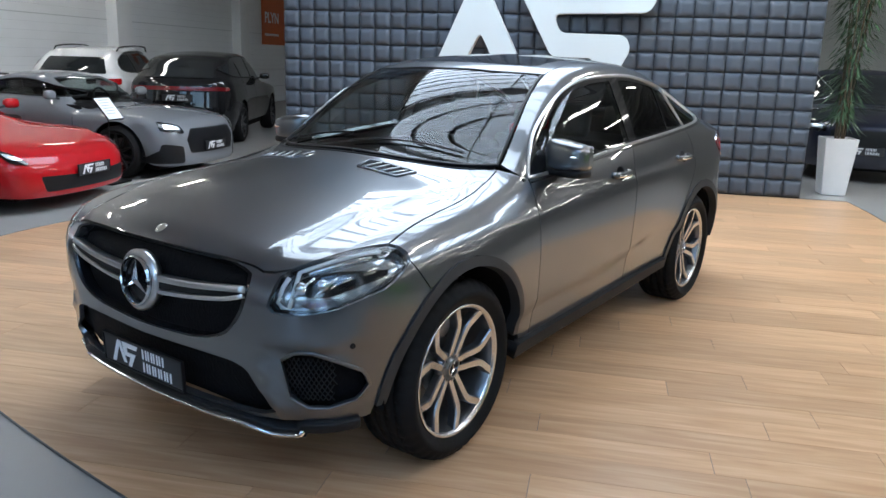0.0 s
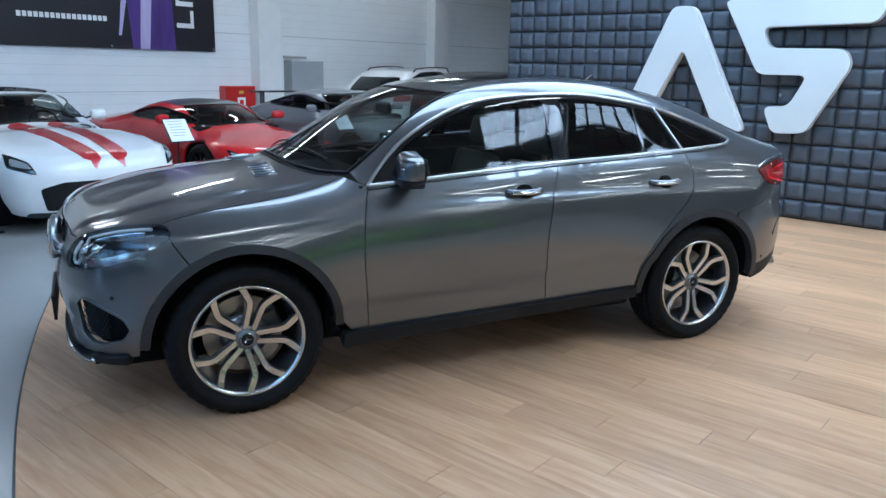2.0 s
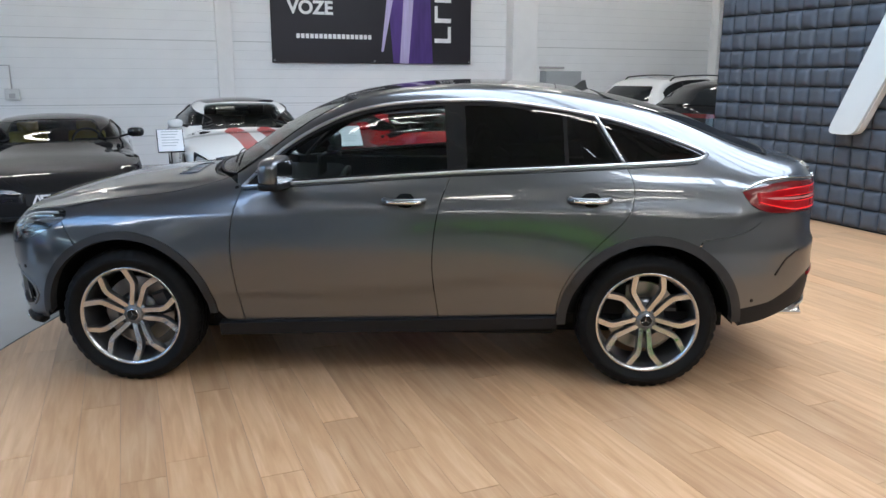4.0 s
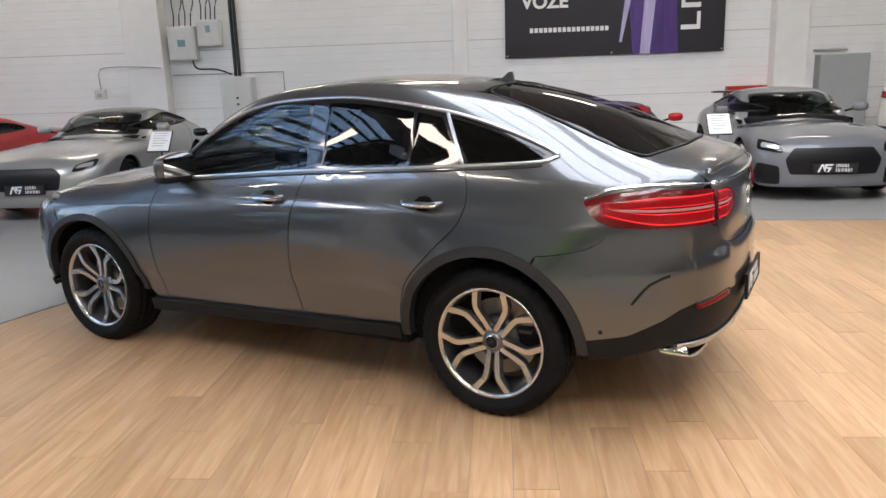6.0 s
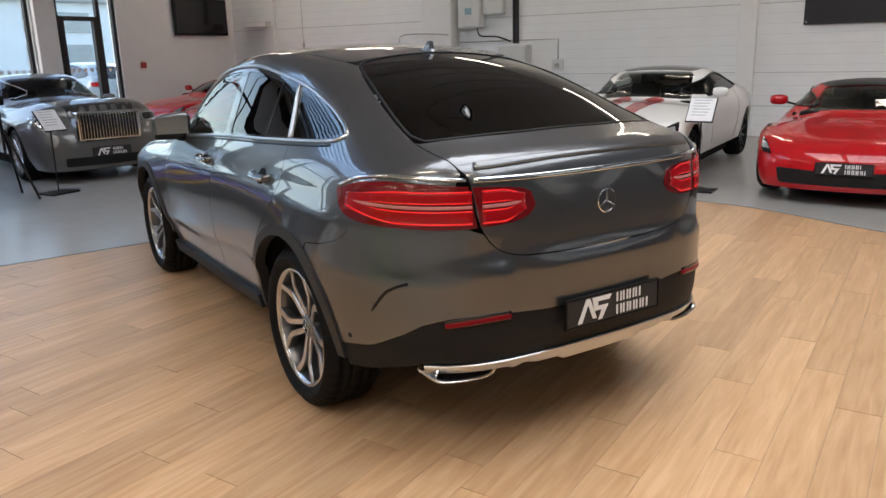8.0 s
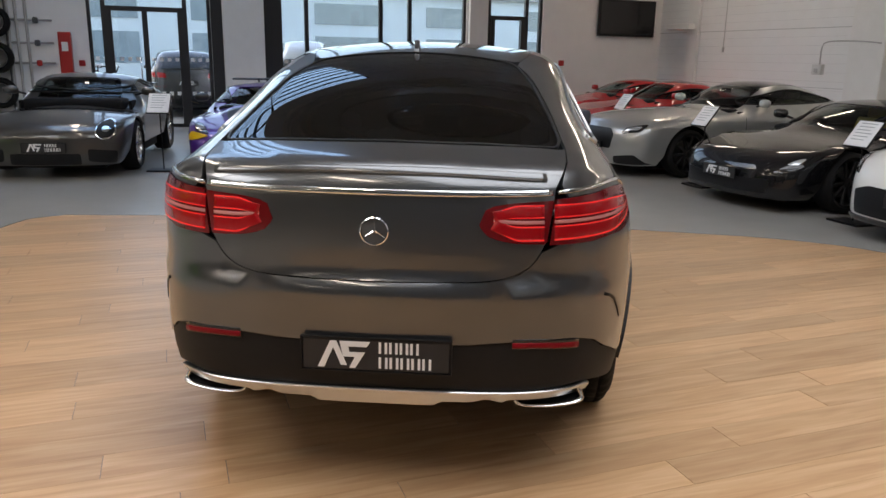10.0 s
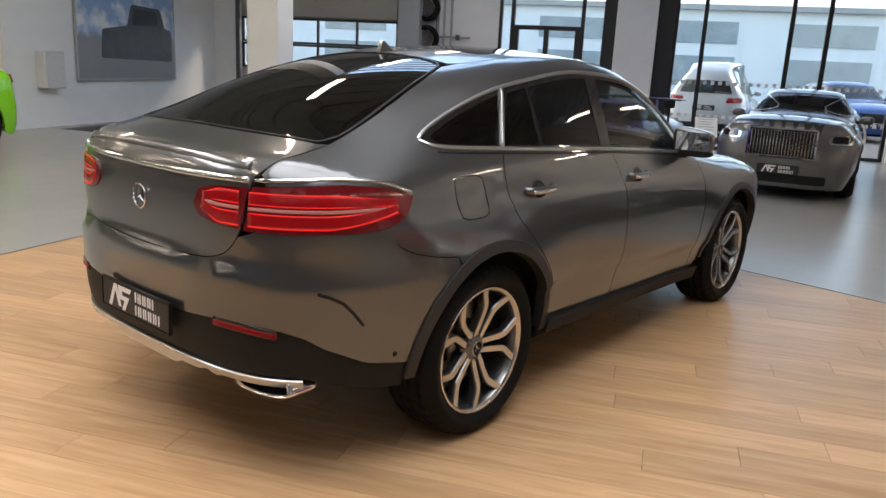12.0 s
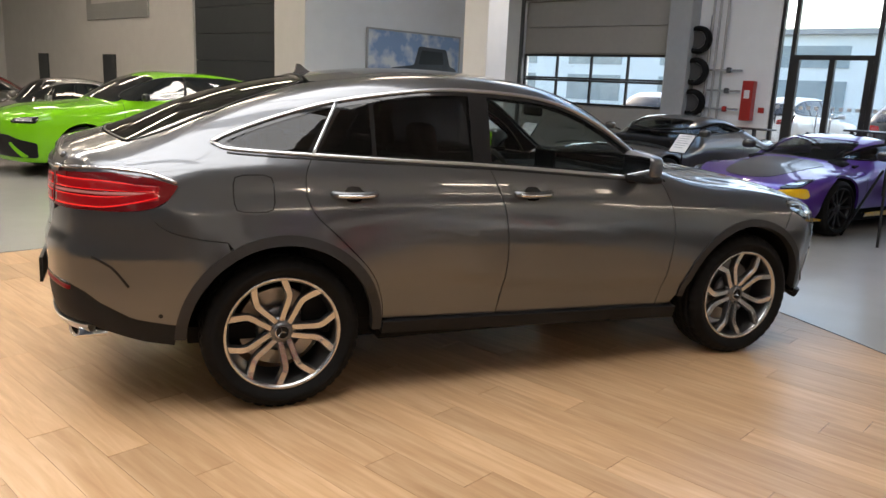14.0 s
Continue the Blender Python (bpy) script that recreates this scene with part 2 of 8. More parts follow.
def prism(poly, axis, a, b, bm=None, bevel=0.0):
    """A flat outline, given in the two other axes, made solid from a to b along axis."""
    own = bm is None
    bm = bm or bmesh.new()
    def at(p, v):
        return {"x": (v, p[0], p[1]), "y": (p[0], v, p[1]), "z": (p[0], p[1], v)}[axis]
    lo, hi = [bm.verts.new(at(p, a)) for p in poly], [bm.verts.new(at(p, b)) for p in poly]
    bm.faces.new(lo), bm.faces.new(hi[::-1])
    n = len(poly)
    for i in range(n):
        bm.faces.new((lo[i], hi[i], hi[(i + 1) % n], lo[(i + 1) % n]))
    bmesh.ops.recalc_face_normals(bm, faces=bm.faces)
    if bevel and own:
        bmesh.ops.bevel(bm, geom=[e for e in bm.edges if e.calc_face_angle(0) > 0.6], offset=bevel, segments=2, profile=0.6, affect="EDGES", clamp_overlap=True)
    return bm


def text_mesh(name, body, size, material, parent, m, extrude=0.002, bold=0.0, align="LEFT"):
    """Lettering in the built-in font, as a mesh under its thing."""
    cu = bpy.data.curves.new(name, "FONT")
    cu.body, cu.size, cu.extrude, cu.offset, cu.align_x = body, size, extrude, bold, align
    tmp = bpy.data.objects.new("tmp_text", cu)
    me = bpy.data.meshes.new_from_object(tmp)
    bpy.data.objects.remove(tmp)
    me.materials.clear()
    me.materials.append(material)
    me.name = name
    ob = new(name, me)
    ob.parent = parent
    ob.matrix_basis = m
    return ob


def setting(name, bm, material, label, category, smooth=False):
    return tagged(link(name, bm, material, smooth=smooth), label, category, kind="structure")


# ---------- room ----------
XW, YN, XE, YS, ZC = -13.27, 11.06, 24.0, -30.0, 6.4
XS, YP = -6.5, -10.7          # inner corner in the south-west
setting("ground", box(-150, 150, -150, 150, -0.4, -0.012), M_ASPH, "grey asphalt yard round the hall", "ground")
setting("floor", box(XW - 0.3, XE + 0.3, YS - 0.3, YN + 0.3, -0.011, -0.006), M_CONC, "polished light grey concrete showroom floor", "floor")
# roof with three skylights; the clear one in the west lets blue sky in
LIGHTS = ((-0.1, 8.3, -2.5, 3.2), (-10.2, -5.6, -4.6, 0.4), (0.2, 4.9, -8.6, -6.0))
bm = bmesh.new()


def roof_strip(x0, x1, y0, y1, z0, z1, bm):
    """A stretch of roof along y that stops at the skylights."""
    cuts = sorted((c, d) for a, b, c, d in LIGHTS if a < (x0 + x1) / 2 < b)
    ys = [y0] + [v for c in cuts for v in c] + [y1]
    for a, b in zip(ys[::2], ys[1::2]):
        box(x0, x1, a, b, z0, z1, bm=bm)


xs = sorted({XW - 0.4, XE + 0.4} | {v for a in LIGHTS for v in a[:2]})
for x0, x1 in zip(xs, xs[1:]):
    roof_strip(x0, x1, YS - 0.4, YN + 0.4, ZC, ZC + 0.2, bm)
for i in range(46):
    x = XW + 0.4 + i * 0.8
    if not any(x < v < x + 0.36 for a in LIGHTS for v in a[:2]):
        roof_strip(x, x + 0.36, YS, YN, ZC - 0.09, ZC + 0.001, bm)
for k in range(6):
    x = -10 + 6 * k
    box(x - 0.12, x + 0.12, YS, YN, ZC - 0.65, ZC - 0.52, bm=bm)
    box(x - 0.1, x + 0.1, YS, YN, ZC - 0.2, ZC - 0.091, bm=bm)
    y = YS
    while y < YN - 1:
        for s in (0, 1):
            tube([(x, y + s * 0.6, ZC - 0.55), (x, y + 0.6 + s * 0.6, ZC - 0.15)] if s == 0 else [(x, y + 0.6, ZC - 0.15), (x, y + 1.2, ZC - 0.55)], 0.03, bm=bm, sides=5)
        y += 1.2
for x0, x1, y0, y1 in LIGHTS:
    sk = tagged(thing("skylight", "long roof skylight with dark glazing bars", "skylight"), kind="structure")
    n = round((x1 - x0) / 0.7)
    for k in range(n + 1):
        x = x0 + k * (x1 - x0) / n
        part("bar", box(x - 0.03, x + 0.03, y0, y1, ZC + 0.02, ZC + 0.12), M_FRAME, sk)
    for y in (y0 + 0.03, (y0 + y1) / 2, y1 - 0.03):
        part("purlin", box(x0, x1, y - 0.025, y + 0.025, ZC + 0.01, ZC + 0.018), M_FRAME, sk)
    pn = part("pane", box(x0, x1, y0, y1, ZC + 0.13, ZC + 0.14), M_PANE, sk)
    pn.visible_shadow = False
    day = new("skylight_daylight", bpy.data.lights.new("skylight_daylight", "AREA"))
    day.data.shape, day.data.size, day.data.size_y = "RECTANGLE", x1 - x0, y1 - y0
    watts, tint = (4.5, (0.28, 0.56, 1.0)) if x1 < 0 else (9.0, (0.88, 0.95, 1.0)) if y1 > 0 else (14.0, (0.88, 0.95, 1.0))
    day.data.energy, day.data.color = watts * (x1 - x0) * (y1 - y0), tint
    day.location = ((x0 + x1) / 2, (y0 + y1) / 2, ZC + 0.125)
setting("ceiling", bm, M_CEIL, "light grey trapezoid sheet ceiling with steel trusses", "ceiling")

# north wall of white sandwich panels with shallow joints
wall_n = setting("wall_north", box(XW - 0.3, XE + 0.3, YN, YN + 0.3, -0.01, ZC), M_WALL, "white sandwich-panel hall wall with thin joints", "wall")
for z in (0.55, 1.15, 2.35, 3.55, 4.75):
    part("panel_joint", box(XW, XE, YN - 0.004, YN + 0.002, z - 0.006, z + 0.006), M_SEAM, wall_n)
for i in range(64):
    if i % 2 == 0:
        part("panel_groove", box(XW, XE, YN - 0.002, YN + 0.002, 0.2 + i * 0.09 - 0.0015, 0.2 + i * 0.09 + 0.0015), M_SEAM, wall_n)
for x0, x1, d in ((0.09, 0.40, 0.1), (6.42, 7.05, 0.34), (12.2, 12.8, 0.3), (18.6, 19.2, 0.3), (-6.75, -5.95, 0.32), (-12.0, -11.6, 0.1)):
    setting("column", box(x0, x1, YN - d, YN, -0.006, ZC, 0.012), M_COLUMN, "square white steel column against the hall wall", "column")
setting("wall_east", box(XE, XE + 0.3, YS, YN, -0.01, ZC), M_WALL, "white hall wall closing the far end", "wall")
setting("wall_south", box(XS, XE, YS - 0.3, YS, -0.01, ZC), M_WALL, "white plastered wall at the far south end", "wall")
setting("wall_south_west", box(XW - 0.3, XS, YP - 0.3, YP, -0.01, ZC), M_WALL, "white wall that carries the large poster", "wall")
# wall with the dark sectional door, seen end on
bm = bmesh.new()
DK0, DK1, DKH = -15.5, -11.85, 3.9
box(XS - 0.3, XS, YS, DK0, -0.01, ZC, bm=bm)
box(XS - 0.3, XS, DK1, YP - 0.3, -0.01, ZC, bm=bm)
box(XS - 0.3, XS, DK0, DK1, DKH, ZC, bm=bm)
setting("wall_west_annex", bm, M_WALL, "white wall round a dark sectional door", "wall")
dk = tagged(thing("door_3", "anthracite sectional garage door with horizontal ribs, closed", "garage door"), kind="structure")
for k in range(6):
    part("panel", box(XS - 0.12, XS - 0.06, DK0, DK1, k * 0.65, k * 0.65 + 0.64, 0.008), M_ANTH, dk)
part("backing", box(XS - 0.2, XS - 0.122, DK0, DK1, 0, DKH), M_ANTH, dk)
for y in (-20.6, -26.0):
    d = tagged(thing("door_4", "narrow dark doorway in the white wall", "door"), kind="structure")
    part("leaf", box(XS, XS + 0.03, y - 0.45, y + 0.45, 0, 2.05, 0.005), M_ANTH, d)
    part("handle", box(XS + 0.03, XS + 0.08, y + 0.3, y + 0.42, 1.02, 1.05, 0.008), M_CHROME, d)
sg = thing("sign_board", "grey sign board high on the white wall", "sign")
part("board", box(XS, XS + 0.06, -22.0, -17.9, 3.07, 4.2, 0.01), M_GREYPAINT, sg)
part("lettering", box(XS + 0.06, XS + 0.065, -21.6, -18.4, 3.55, 3.72), M_CABINET, sg)


# west wall: garage door, glass doors and the glazed front
HEAD = 6.2
GY0, GY1, GH = -9.95, -5.6, 3.9
WIN = ((-3.1, -0.62), (0.87, 5.42), (5.98, 7.5))     # door front, shop window, second door front
bm = bmesh.new()
cuts = [(GY0, GY1, GH)] + [(a, b, HEAD) for a, b in WIN]
y = -12
edges = [YP] + [v for c in cuts for v in c[:2]] + [YN]
for a, b in zip(edges[::2], edges[1::2]):
    box(XW - 0.3, XW, a, b, -0.01, ZC, bm=bm)
for a, b, hh in cuts:
    box(XW - 0.3, XW, a, b, hh, ZC, bm=bm)
setting("wall_west", bm, M_WALL, "white front wall with glazed openings", "wall")
for y0, y1 in ((-0.62, -0.38), (0.5, 0.87)):
    setting("pillar_cladding", box(XW, XW + 0.12, y0, y1, 0, HEAD, 0.006), M_FRAME, "black clad strip beside the window front", "pillar")
setting("column", box(XW, XW + 0.3, -0.38, 0.5, -0.006, ZC, 0.012), M_COLUMN, "square white column in the window front", "column")
setting("column", box(XW, XW + 0.12, 5.46, 5.94, -0.006, ZC, 0.01), M_COLUMN, "white column between the windows", "column")
setting("column", box(-6.0, -5.5, -5.15, -4.65, -0.006, ZC, 0.012), M_COLUMN, "free-standing square white column", "column")
setting("column", box(XW, XW + 0.45, -5.45, -4.9, -0.006, ZC, 0.012), M_GREYPAINT, "grey painted column beside the garage door", "column")


def window_front(name, label, y0, y1, z1, mull, rails, extra=()):
    w = tagged(thing(name, label, "window"), kind="structure")
    x0, x1 = XW - 0.16, XW - 0.06
    f = 0.07
    bm = bmesh.new()
    box(x0, x1, y0, y0 + f, 0, z1, bm=bm), box(x0, x1, y1 - f, y1, 0, z1, bm=bm)
    box(x0, x1, y0 + f, y1 - f, z1 - f, z1, bm=bm), box(x0, x1, y0 + f, y1 - f, 0, f, bm=bm)
    part("frame", bm, M_FRAME, w)
    for m in mull:
        part("mullion", box(x0 + 0.004, x1 + 0.004, m - 0.045, m + 0.045, f, z1 - f), M_FRAME, w)
    for a, b, z in rails:
        part("rail", box(x0 + 0.008, x1 + 0.008, a, b, z - 0.05, z + 0.05), M_FRAME, w)
    ys = [y0 + f] + list(mull) + [y1 - f]
    for a, b in zip(ys, ys[1:]):
        p = part("pane", box(XW - 0.115, XW - 0.105, a, b, f, z1 - f), M_PANE, w)
        p.visible_shadow = False
    return w


w1 = window_front("window_1", "black framed glass double door with a transom light", *WIN[0], HEAD, (-2.78, -1.15), ((-2.78, -1.15, 2.5), (-3.03, -0.69, 3.9)))
for y in (-2.68, -1.97, -1.25):
    part("stile", box(XW - 0.165, XW - 0.045, y - 0.055, y + 0.055, 0.07, 2.45), M_FRAME, w1)
for y in (-2.1, -1.82):
    part("pull_handle", tube([(XW - 0.0, y, 0.95), (XW - 0.0, y, 1.5)], 0.014), M_CHROME, w1, "steel pull handle", True)
text_mesh("lettering", "VCHOD", 0.3, M_INK, w1, pose(XW - 0.1, -2.55, 1.1, 90, 0, -90), 0.001)
window_front("window_2", "large black framed shop window", *WIN[1], HEAD, (1.5, 3.26, 3.98), ((0.94, 5.35, 3.9),))
w3 = window_front("window_3", "black framed glass door with a transom light", *WIN[2], HEAD, (6.04, 7.07), ((6.04, 7.07, 2.6), (6.0, 7.45, 3.9)))
for y in (6.15, 6.97):
    part("stile", box(XW - 0.165, XW - 0.045, y - 0.05, y + 0.05, 0.07, 2.55), M_FRAME, w3)
# dotted safety strip across the glazing
for a, b in WIN:
    st = tagged(thing("safety_strip", "row of white safety squares on the glass", "sticker"), kind="structure")
    n = int((b - a) / 0.16)
    for k in range(n):
        for z in (0.69, 1.42):
            part("square", box(XW - 0.104, XW - 0.102, a + 0.1 + k * 0.16, a + 0.18 + k * 0.16, z, z + 0.08), M_WTEXT, st)
# garage door
gd = tagged(thing("door_1", "beige sectional garage door with two rows of windows", "garage door"), kind="structure")
for k, z in enumerate((0.0, 0.62)):
    part("panel", box(XW - 0.14, XW - 0.08, GY0 + 0.02, GY1 - 0.02, z + 0.02, z + 0.61, 0.006), M_DOORPANEL, gd)
for z in (2.56, 3.22):
    part("panel", box(XW - 0.14, XW - 0.08, GY0 + 0.02, GY1 - 0.02, z, z + 0.64, 0.006), M_DOORPANEL, gd)
for r in range(2):
    z0 = 1.25 + r * 0.64
    bm = bmesh.new()
    box(XW - 0.14, XW - 0.07, GY0 + 0.02, GY1 - 0.02, z0, z0 + 0.05, bm=bm)
    box(XW - 0.14, XW - 0.07, GY0 + 0.02, GY1 - 0.02, z0 + 0.58, z0 + 0.635, bm=bm)
    part("window_rail", bm, M_FRAME, gd)
    for k in range(5):
        y = GY0 + 0.02 + k * (GY1 - GY0 - 0.09) / 4
        part("window_post", box(XW - 0.138, XW - 0.072, y, y + 0.05, z0 + 0.05, z0 + 0.58), M_FRAME, gd)
    for k in range(4):
        y = GY0 + 0.02 + k * (GY1 - GY0 - 0.09) / 4
        p = part("pane", box(XW - 0.115, XW - 0.105, y + 0.05, y + (GY1 - GY0 - 0.09) / 4, z0 + 0.05, z0 + 0.58), M_PANE, gd)
        p.visible_shadow = False
for z0, z1 in ((0, 1.27), (2.52, GH)):
    part("backing", box(XW - 0.2, XW - 0.142, GY0, GY1, z0, z1), M_DOORPANEL, gd)
part("seal", box(XW - 0.13, XW - 0.07, GY0 + 0.02, GY1 - 0.02, 0.0, 0.03), M_BLACK, gd)
part("warning_tape", box(XW - 0.069, XW - 0.067, GY0 + 0.1, GY1 - 0.1, 0.035, 0.075), mat("tape_yellow", (0.55, 0.42, 0.05), 0.5, vary=0.3, scale=30), gd)
for y in (GY0 - 0.04, GY1 + 0.04):
    part("guide_rail", box(XW, XW + 0.06, y - 0.05, y + 0.05, 0, 4.4, 0.004), M_STEEL_D, gd)
part("guide_track", box(XW + 0.01, XW + 0.05, GY0, GY1, GH + 0.02, GH + 0.1), M_STEEL_D, gd)

# yard outside
bd = tagged(thing("office_building", "long low building with pale blue cladding across the yard", "building"))
part("wall", box(-50, -42, -60, 60, -0.01, 5.2), M_FACADE, bd)
for k in range(16):
    y = -56 + k * 7
    p = part("window", box(-42, -41.94, y, y + 4.2, 1.0, 2.7), M_FACWIN, bd)
    q = part("window", box(-42, -41.94, y, y + 4.2, 3.4, 4.6), M_FACWIN, bd)
part("roof", box(-50.4, -41.6, -60.5, 60.5, 5.2, 5.5), M_GREYPAINT, bd)

# ---------- ceiling lights ----------
for y in (-20.5, -16.5, -12.5, -9.6, -3.4, 9.6):
    for k in range(7):
        x = -11.0 + k * 3.6 + (1.2 if y == -3.4 else 0)
        if y < -9 and x < -6:
            continue
        cl = thing("ceiling_light", "white linear luminaire under the hall ceiling", "lamp", pose(x, y, 0), "ceiling lights")
        part("housing", box(-0.78, 0.78, -0.11, 0.11, 5.36, 5.44, 0.01), M_WHITE, cl)
        part("diffuser", box(-0.76, 0.76, -0.095, 0.095, 5.335, 5.357), M_LED, cl)
        for s in (-0.6, 0.6):
            part("hanger", tube([(s, 0, 5.44), (s, 0, ZC)], 0.006, sides=5), M_PIPE, cl)

from mathutils.geometry import delaunay_2d_cdt


# ---------- car bodies: one smooth closed form, cut into panels ----------
def curve1(pairs, blur=0.0):
    """A smooth function through (position, value) pairs; blur: the length over which bends are eased."""
    a = np.array(pairs, float)
    xs, ys = a[:, 0], a[:, 1]
    d = np.diff(ys) / np.diff(xs)
    t = np.concatenate([[d[0]], (d[1:] * np.diff(xs)[:-1] + d[:-1] * np.diff(xs)[1:]) / (xs[2:] - xs[:-2]), [d[-1]]])

    n = 3000
    x = np.linspace(xs[0], xs[-1], n)
    i = np.clip(np.searchsorted(xs, x) - 1, 0, len(xs) - 2)
    h = xs[i + 1] - xs[i]
    s = (x - xs[i]) / h
    tab = (1 + 2 * s) * (1 - s) ** 2 * ys[i] + s * (1 - s) ** 2 * h * t[i] + s * s * (3 - 2 * s) * ys[i + 1] + s * s * (s - 1) * h * t[i + 1]
    x0, k = xs[0], (n - 1) / (xs[-1] - xs[0])
    if blur:
        m = int(3 * blur * k)
        w = np.exp(-0.5 * (np.arange(-m, m + 1) / (blur * k)) ** 2)
        ends = [2 * tab[0] - tab[m:0:-1], tab, 2 * tab[-1] - tab[-2:-m - 2:-1]]
        tab = np.convolve(np.concatenate(ends), w / w.sum(), "valid")

    def f(x):
        q = np.clip((x - x0) * k, 0, n - 1.001)
        j = q.astype(np.int32)
        return tab[j] + (tab[j + 1] - tab[j]) * (q - j)
    return f


def smooth_path(pts, step=0.03, closed=False):
    """Points along a soft curve through pts."""
    p = np.array(pts, float)
    n = len(p)
    out = []
    for i in range(n if closed else n - 1):
        if closed:
            a, b, c, d = p[(i - 1) % n], p[i], p[(i + 1) % n], p[(i + 2) % n]
        else:
            a, b, c, d = p[max(i - 1, 0)], p[i], p[i + 1], p[min(i + 2, n - 1)]
        k = max(1, int(np.linalg.norm(c - b) / step))
        for j in range(k):
            s = j / k
            out.append(0.5 * (2 * b + (c - a) * s + (2 * a - 5 * b + 4 * c - d) * s * s + (3 * b - a - 3 * c + d) * s ** 3))
    if not closed:
        out.append(p[-1])
    return np.array(out)


def straight(pts, step=0.03):
    p = np.array(pts, float)
    out = []
    for b, c in zip(p, p[1:]):
        k = max(1, int(np.linalg.norm(c - b) / step))
        out += [b + (c - b) * j / k for j in range(k)]
    return np.array(out + [p[-1]])


def smax(a, b, k):
    h = np.maximum(k - np.abs(a - b), 0) / k
    return np.maximum(a, b) + h * h * k * 0.25


def inside(q, loop):
    """Which of the flat points q lie within the closed loop."""
    x, y = q[:, 0], q[:, 1]
    r = np.zeros(len(q), bool)
    a, b = loop, np.roll(loop, -1, 0)
    for (x0, y0), (x1, y1) in zip(a, b):
        if y0 != y1:
            c = (y0 > y) != (y1 > y)
            r ^= c & (x < (x1 - x0) * (y - y0) / (y1 - y0) + x0)
    return r


class Body:
    def __init__(self, top, sweep, crown, mid, prof, belt, taper, front, rear, axles, fc=(0.12, 0.5), rc=(0.1, 0.55),
                 flare=0.045, bottom=0.2, ks=0.11, kf=0.12, kr=0.09, belt0=1.17, flare_z=0.62, creases=(), fold=None, nose=None, tail=None, ease=0.0):
        self.top, self.sweep, self.crown, self.mid, self.prof = curve1(top, ease), curve1(sweep, 2 * ease), curve1(crown, 2 * ease), curve1(mid, 2 * ease), curve1(prof, 0.4 * ease)
        self.belt, self.taper, self.front, self.rear = curve1(belt, 2 * ease), curve1(taper, 2 * ease), curve1(front, 0.3 * ease), curve1(rear, 0.15 * ease)
        self.creases = [(curve1(c), d, w) for c, d, w in creases]
        self.fold, self.nose, self.tail = curve1(fold) if fold else None, nose, tail
        self.axles, self.fc, self.rc, self.flare, self.bottom, self.ks, self.kf, self.kr, self.belt0, self.flare_z = axles, fc, rc, flare, bottom, ks, kf, kr, belt0, flare_z

    def f(self, p):
        x, y, z = p[:, 0], np.abs(p[:, 1]), p[:, 2]
        u = x - self.sweep(x) * y * y
        slope = (self.top(u + 0.02) - self.top(u - 0.02)) / 0.04
        rise = z - self.top(u) + self.crown(x) * y * y
        if self.fold is not None:
            rise = rise + 0.007 * (np.tanh((y - self.fold(x)) / 0.014) + 0.4) / (1 + np.exp((x + 1.15) / 0.06))
        top = rise / np.sqrt(1 + slope * slope)
        s = np.clip((z - 0.65) / 0.4, 0, 1)
        zz = z - (self.belt(x) - self.belt0) * s * s * (3 - 2 * s)
        w = self.mid(x) + self.prof(zz)
        e = np.maximum(zz - self.belt0 + 0.03, 0)
        w = w - self.taper(x) * e * e / (e + 0.05)
        for c, d, wd in self.creases:
            w = w - d * 0.5 * (1 + np.tanh((z - c(x)) / wd))
        for a in self.axles:
            w = w + self.flare * np.exp(-((x - a) / 0.46) ** 2 - ((z - self.flare_z) / 0.26) ** 2)
        r = smax(y - w, top, self.ks)
        y2 = y * y
        nose = self.nose(y, z) if self.nose else 0.0
        r = smax(r, nose + self.front(z) + self.fc[0] * y2 + self.fc[1] * y2 ** 3 - x, self.kf)
        tail = self.tail(y, z) if self.tail else 0.0
        r = smax(r, x - tail - self.rear(z) + self.rc[0] * y2 + self.rc[1] * y2 ** 3, self.kr)
        return smax(r, self.bottom - z, 0.05)

    def cast(self, o, d, far=3.2):
        n = len(o)
        lo, hi = np.zeros(n), np.full(n, far)
        for _ in range(21):
            m = (lo + hi) / 2
            pos = self.f(o + d * m[:, None]) > 0
            hi, lo = np.where(pos, m, hi), np.where(pos, lo, m)
        return o + d * hi[:, None]

    def normal(self, p):
        e = 0.004
        g = np.stack([self.f(p + np.eye(3)[i] * e) - self.f(p - np.eye(3)[i] * e) for i in range(3)], 1)
        return g / np.maximum(np.linalg.norm(g, axis=1), 1e-9)[:, None]

    def side(self, pts, y=-1):
        """Places on the flank seen from the side, from (x, z)."""
        p = np.array(pts, float)
        o = np.stack([p[:, 0], np.zeros(len(p)), p[:, 1]], 1)
        return self.cast(o, np.tile((0, y, 0), (len(p), 1)).astype(float))

    def above(self, pts):
        p = np.array(pts, float)
        o = np.stack([p[:, 0], p[:, 1], np.full(len(p), 0.5)], 1)
        return self.cast(o, np.tile((0, 0, 1), (len(p), 1)).astype(float))

    def ends(self, pts, s):
        """Places on the nose (s = -1) or the tail (s = 1), from (y, z)."""
        p = np.array(pts, float)
        o = np.stack([np.full(len(p), s * 1.3), p[:, 0], p[:, 1]], 1)
        return self.cast(o, np.tile((s, 0, 0), (len(p), 1)).astype(float))

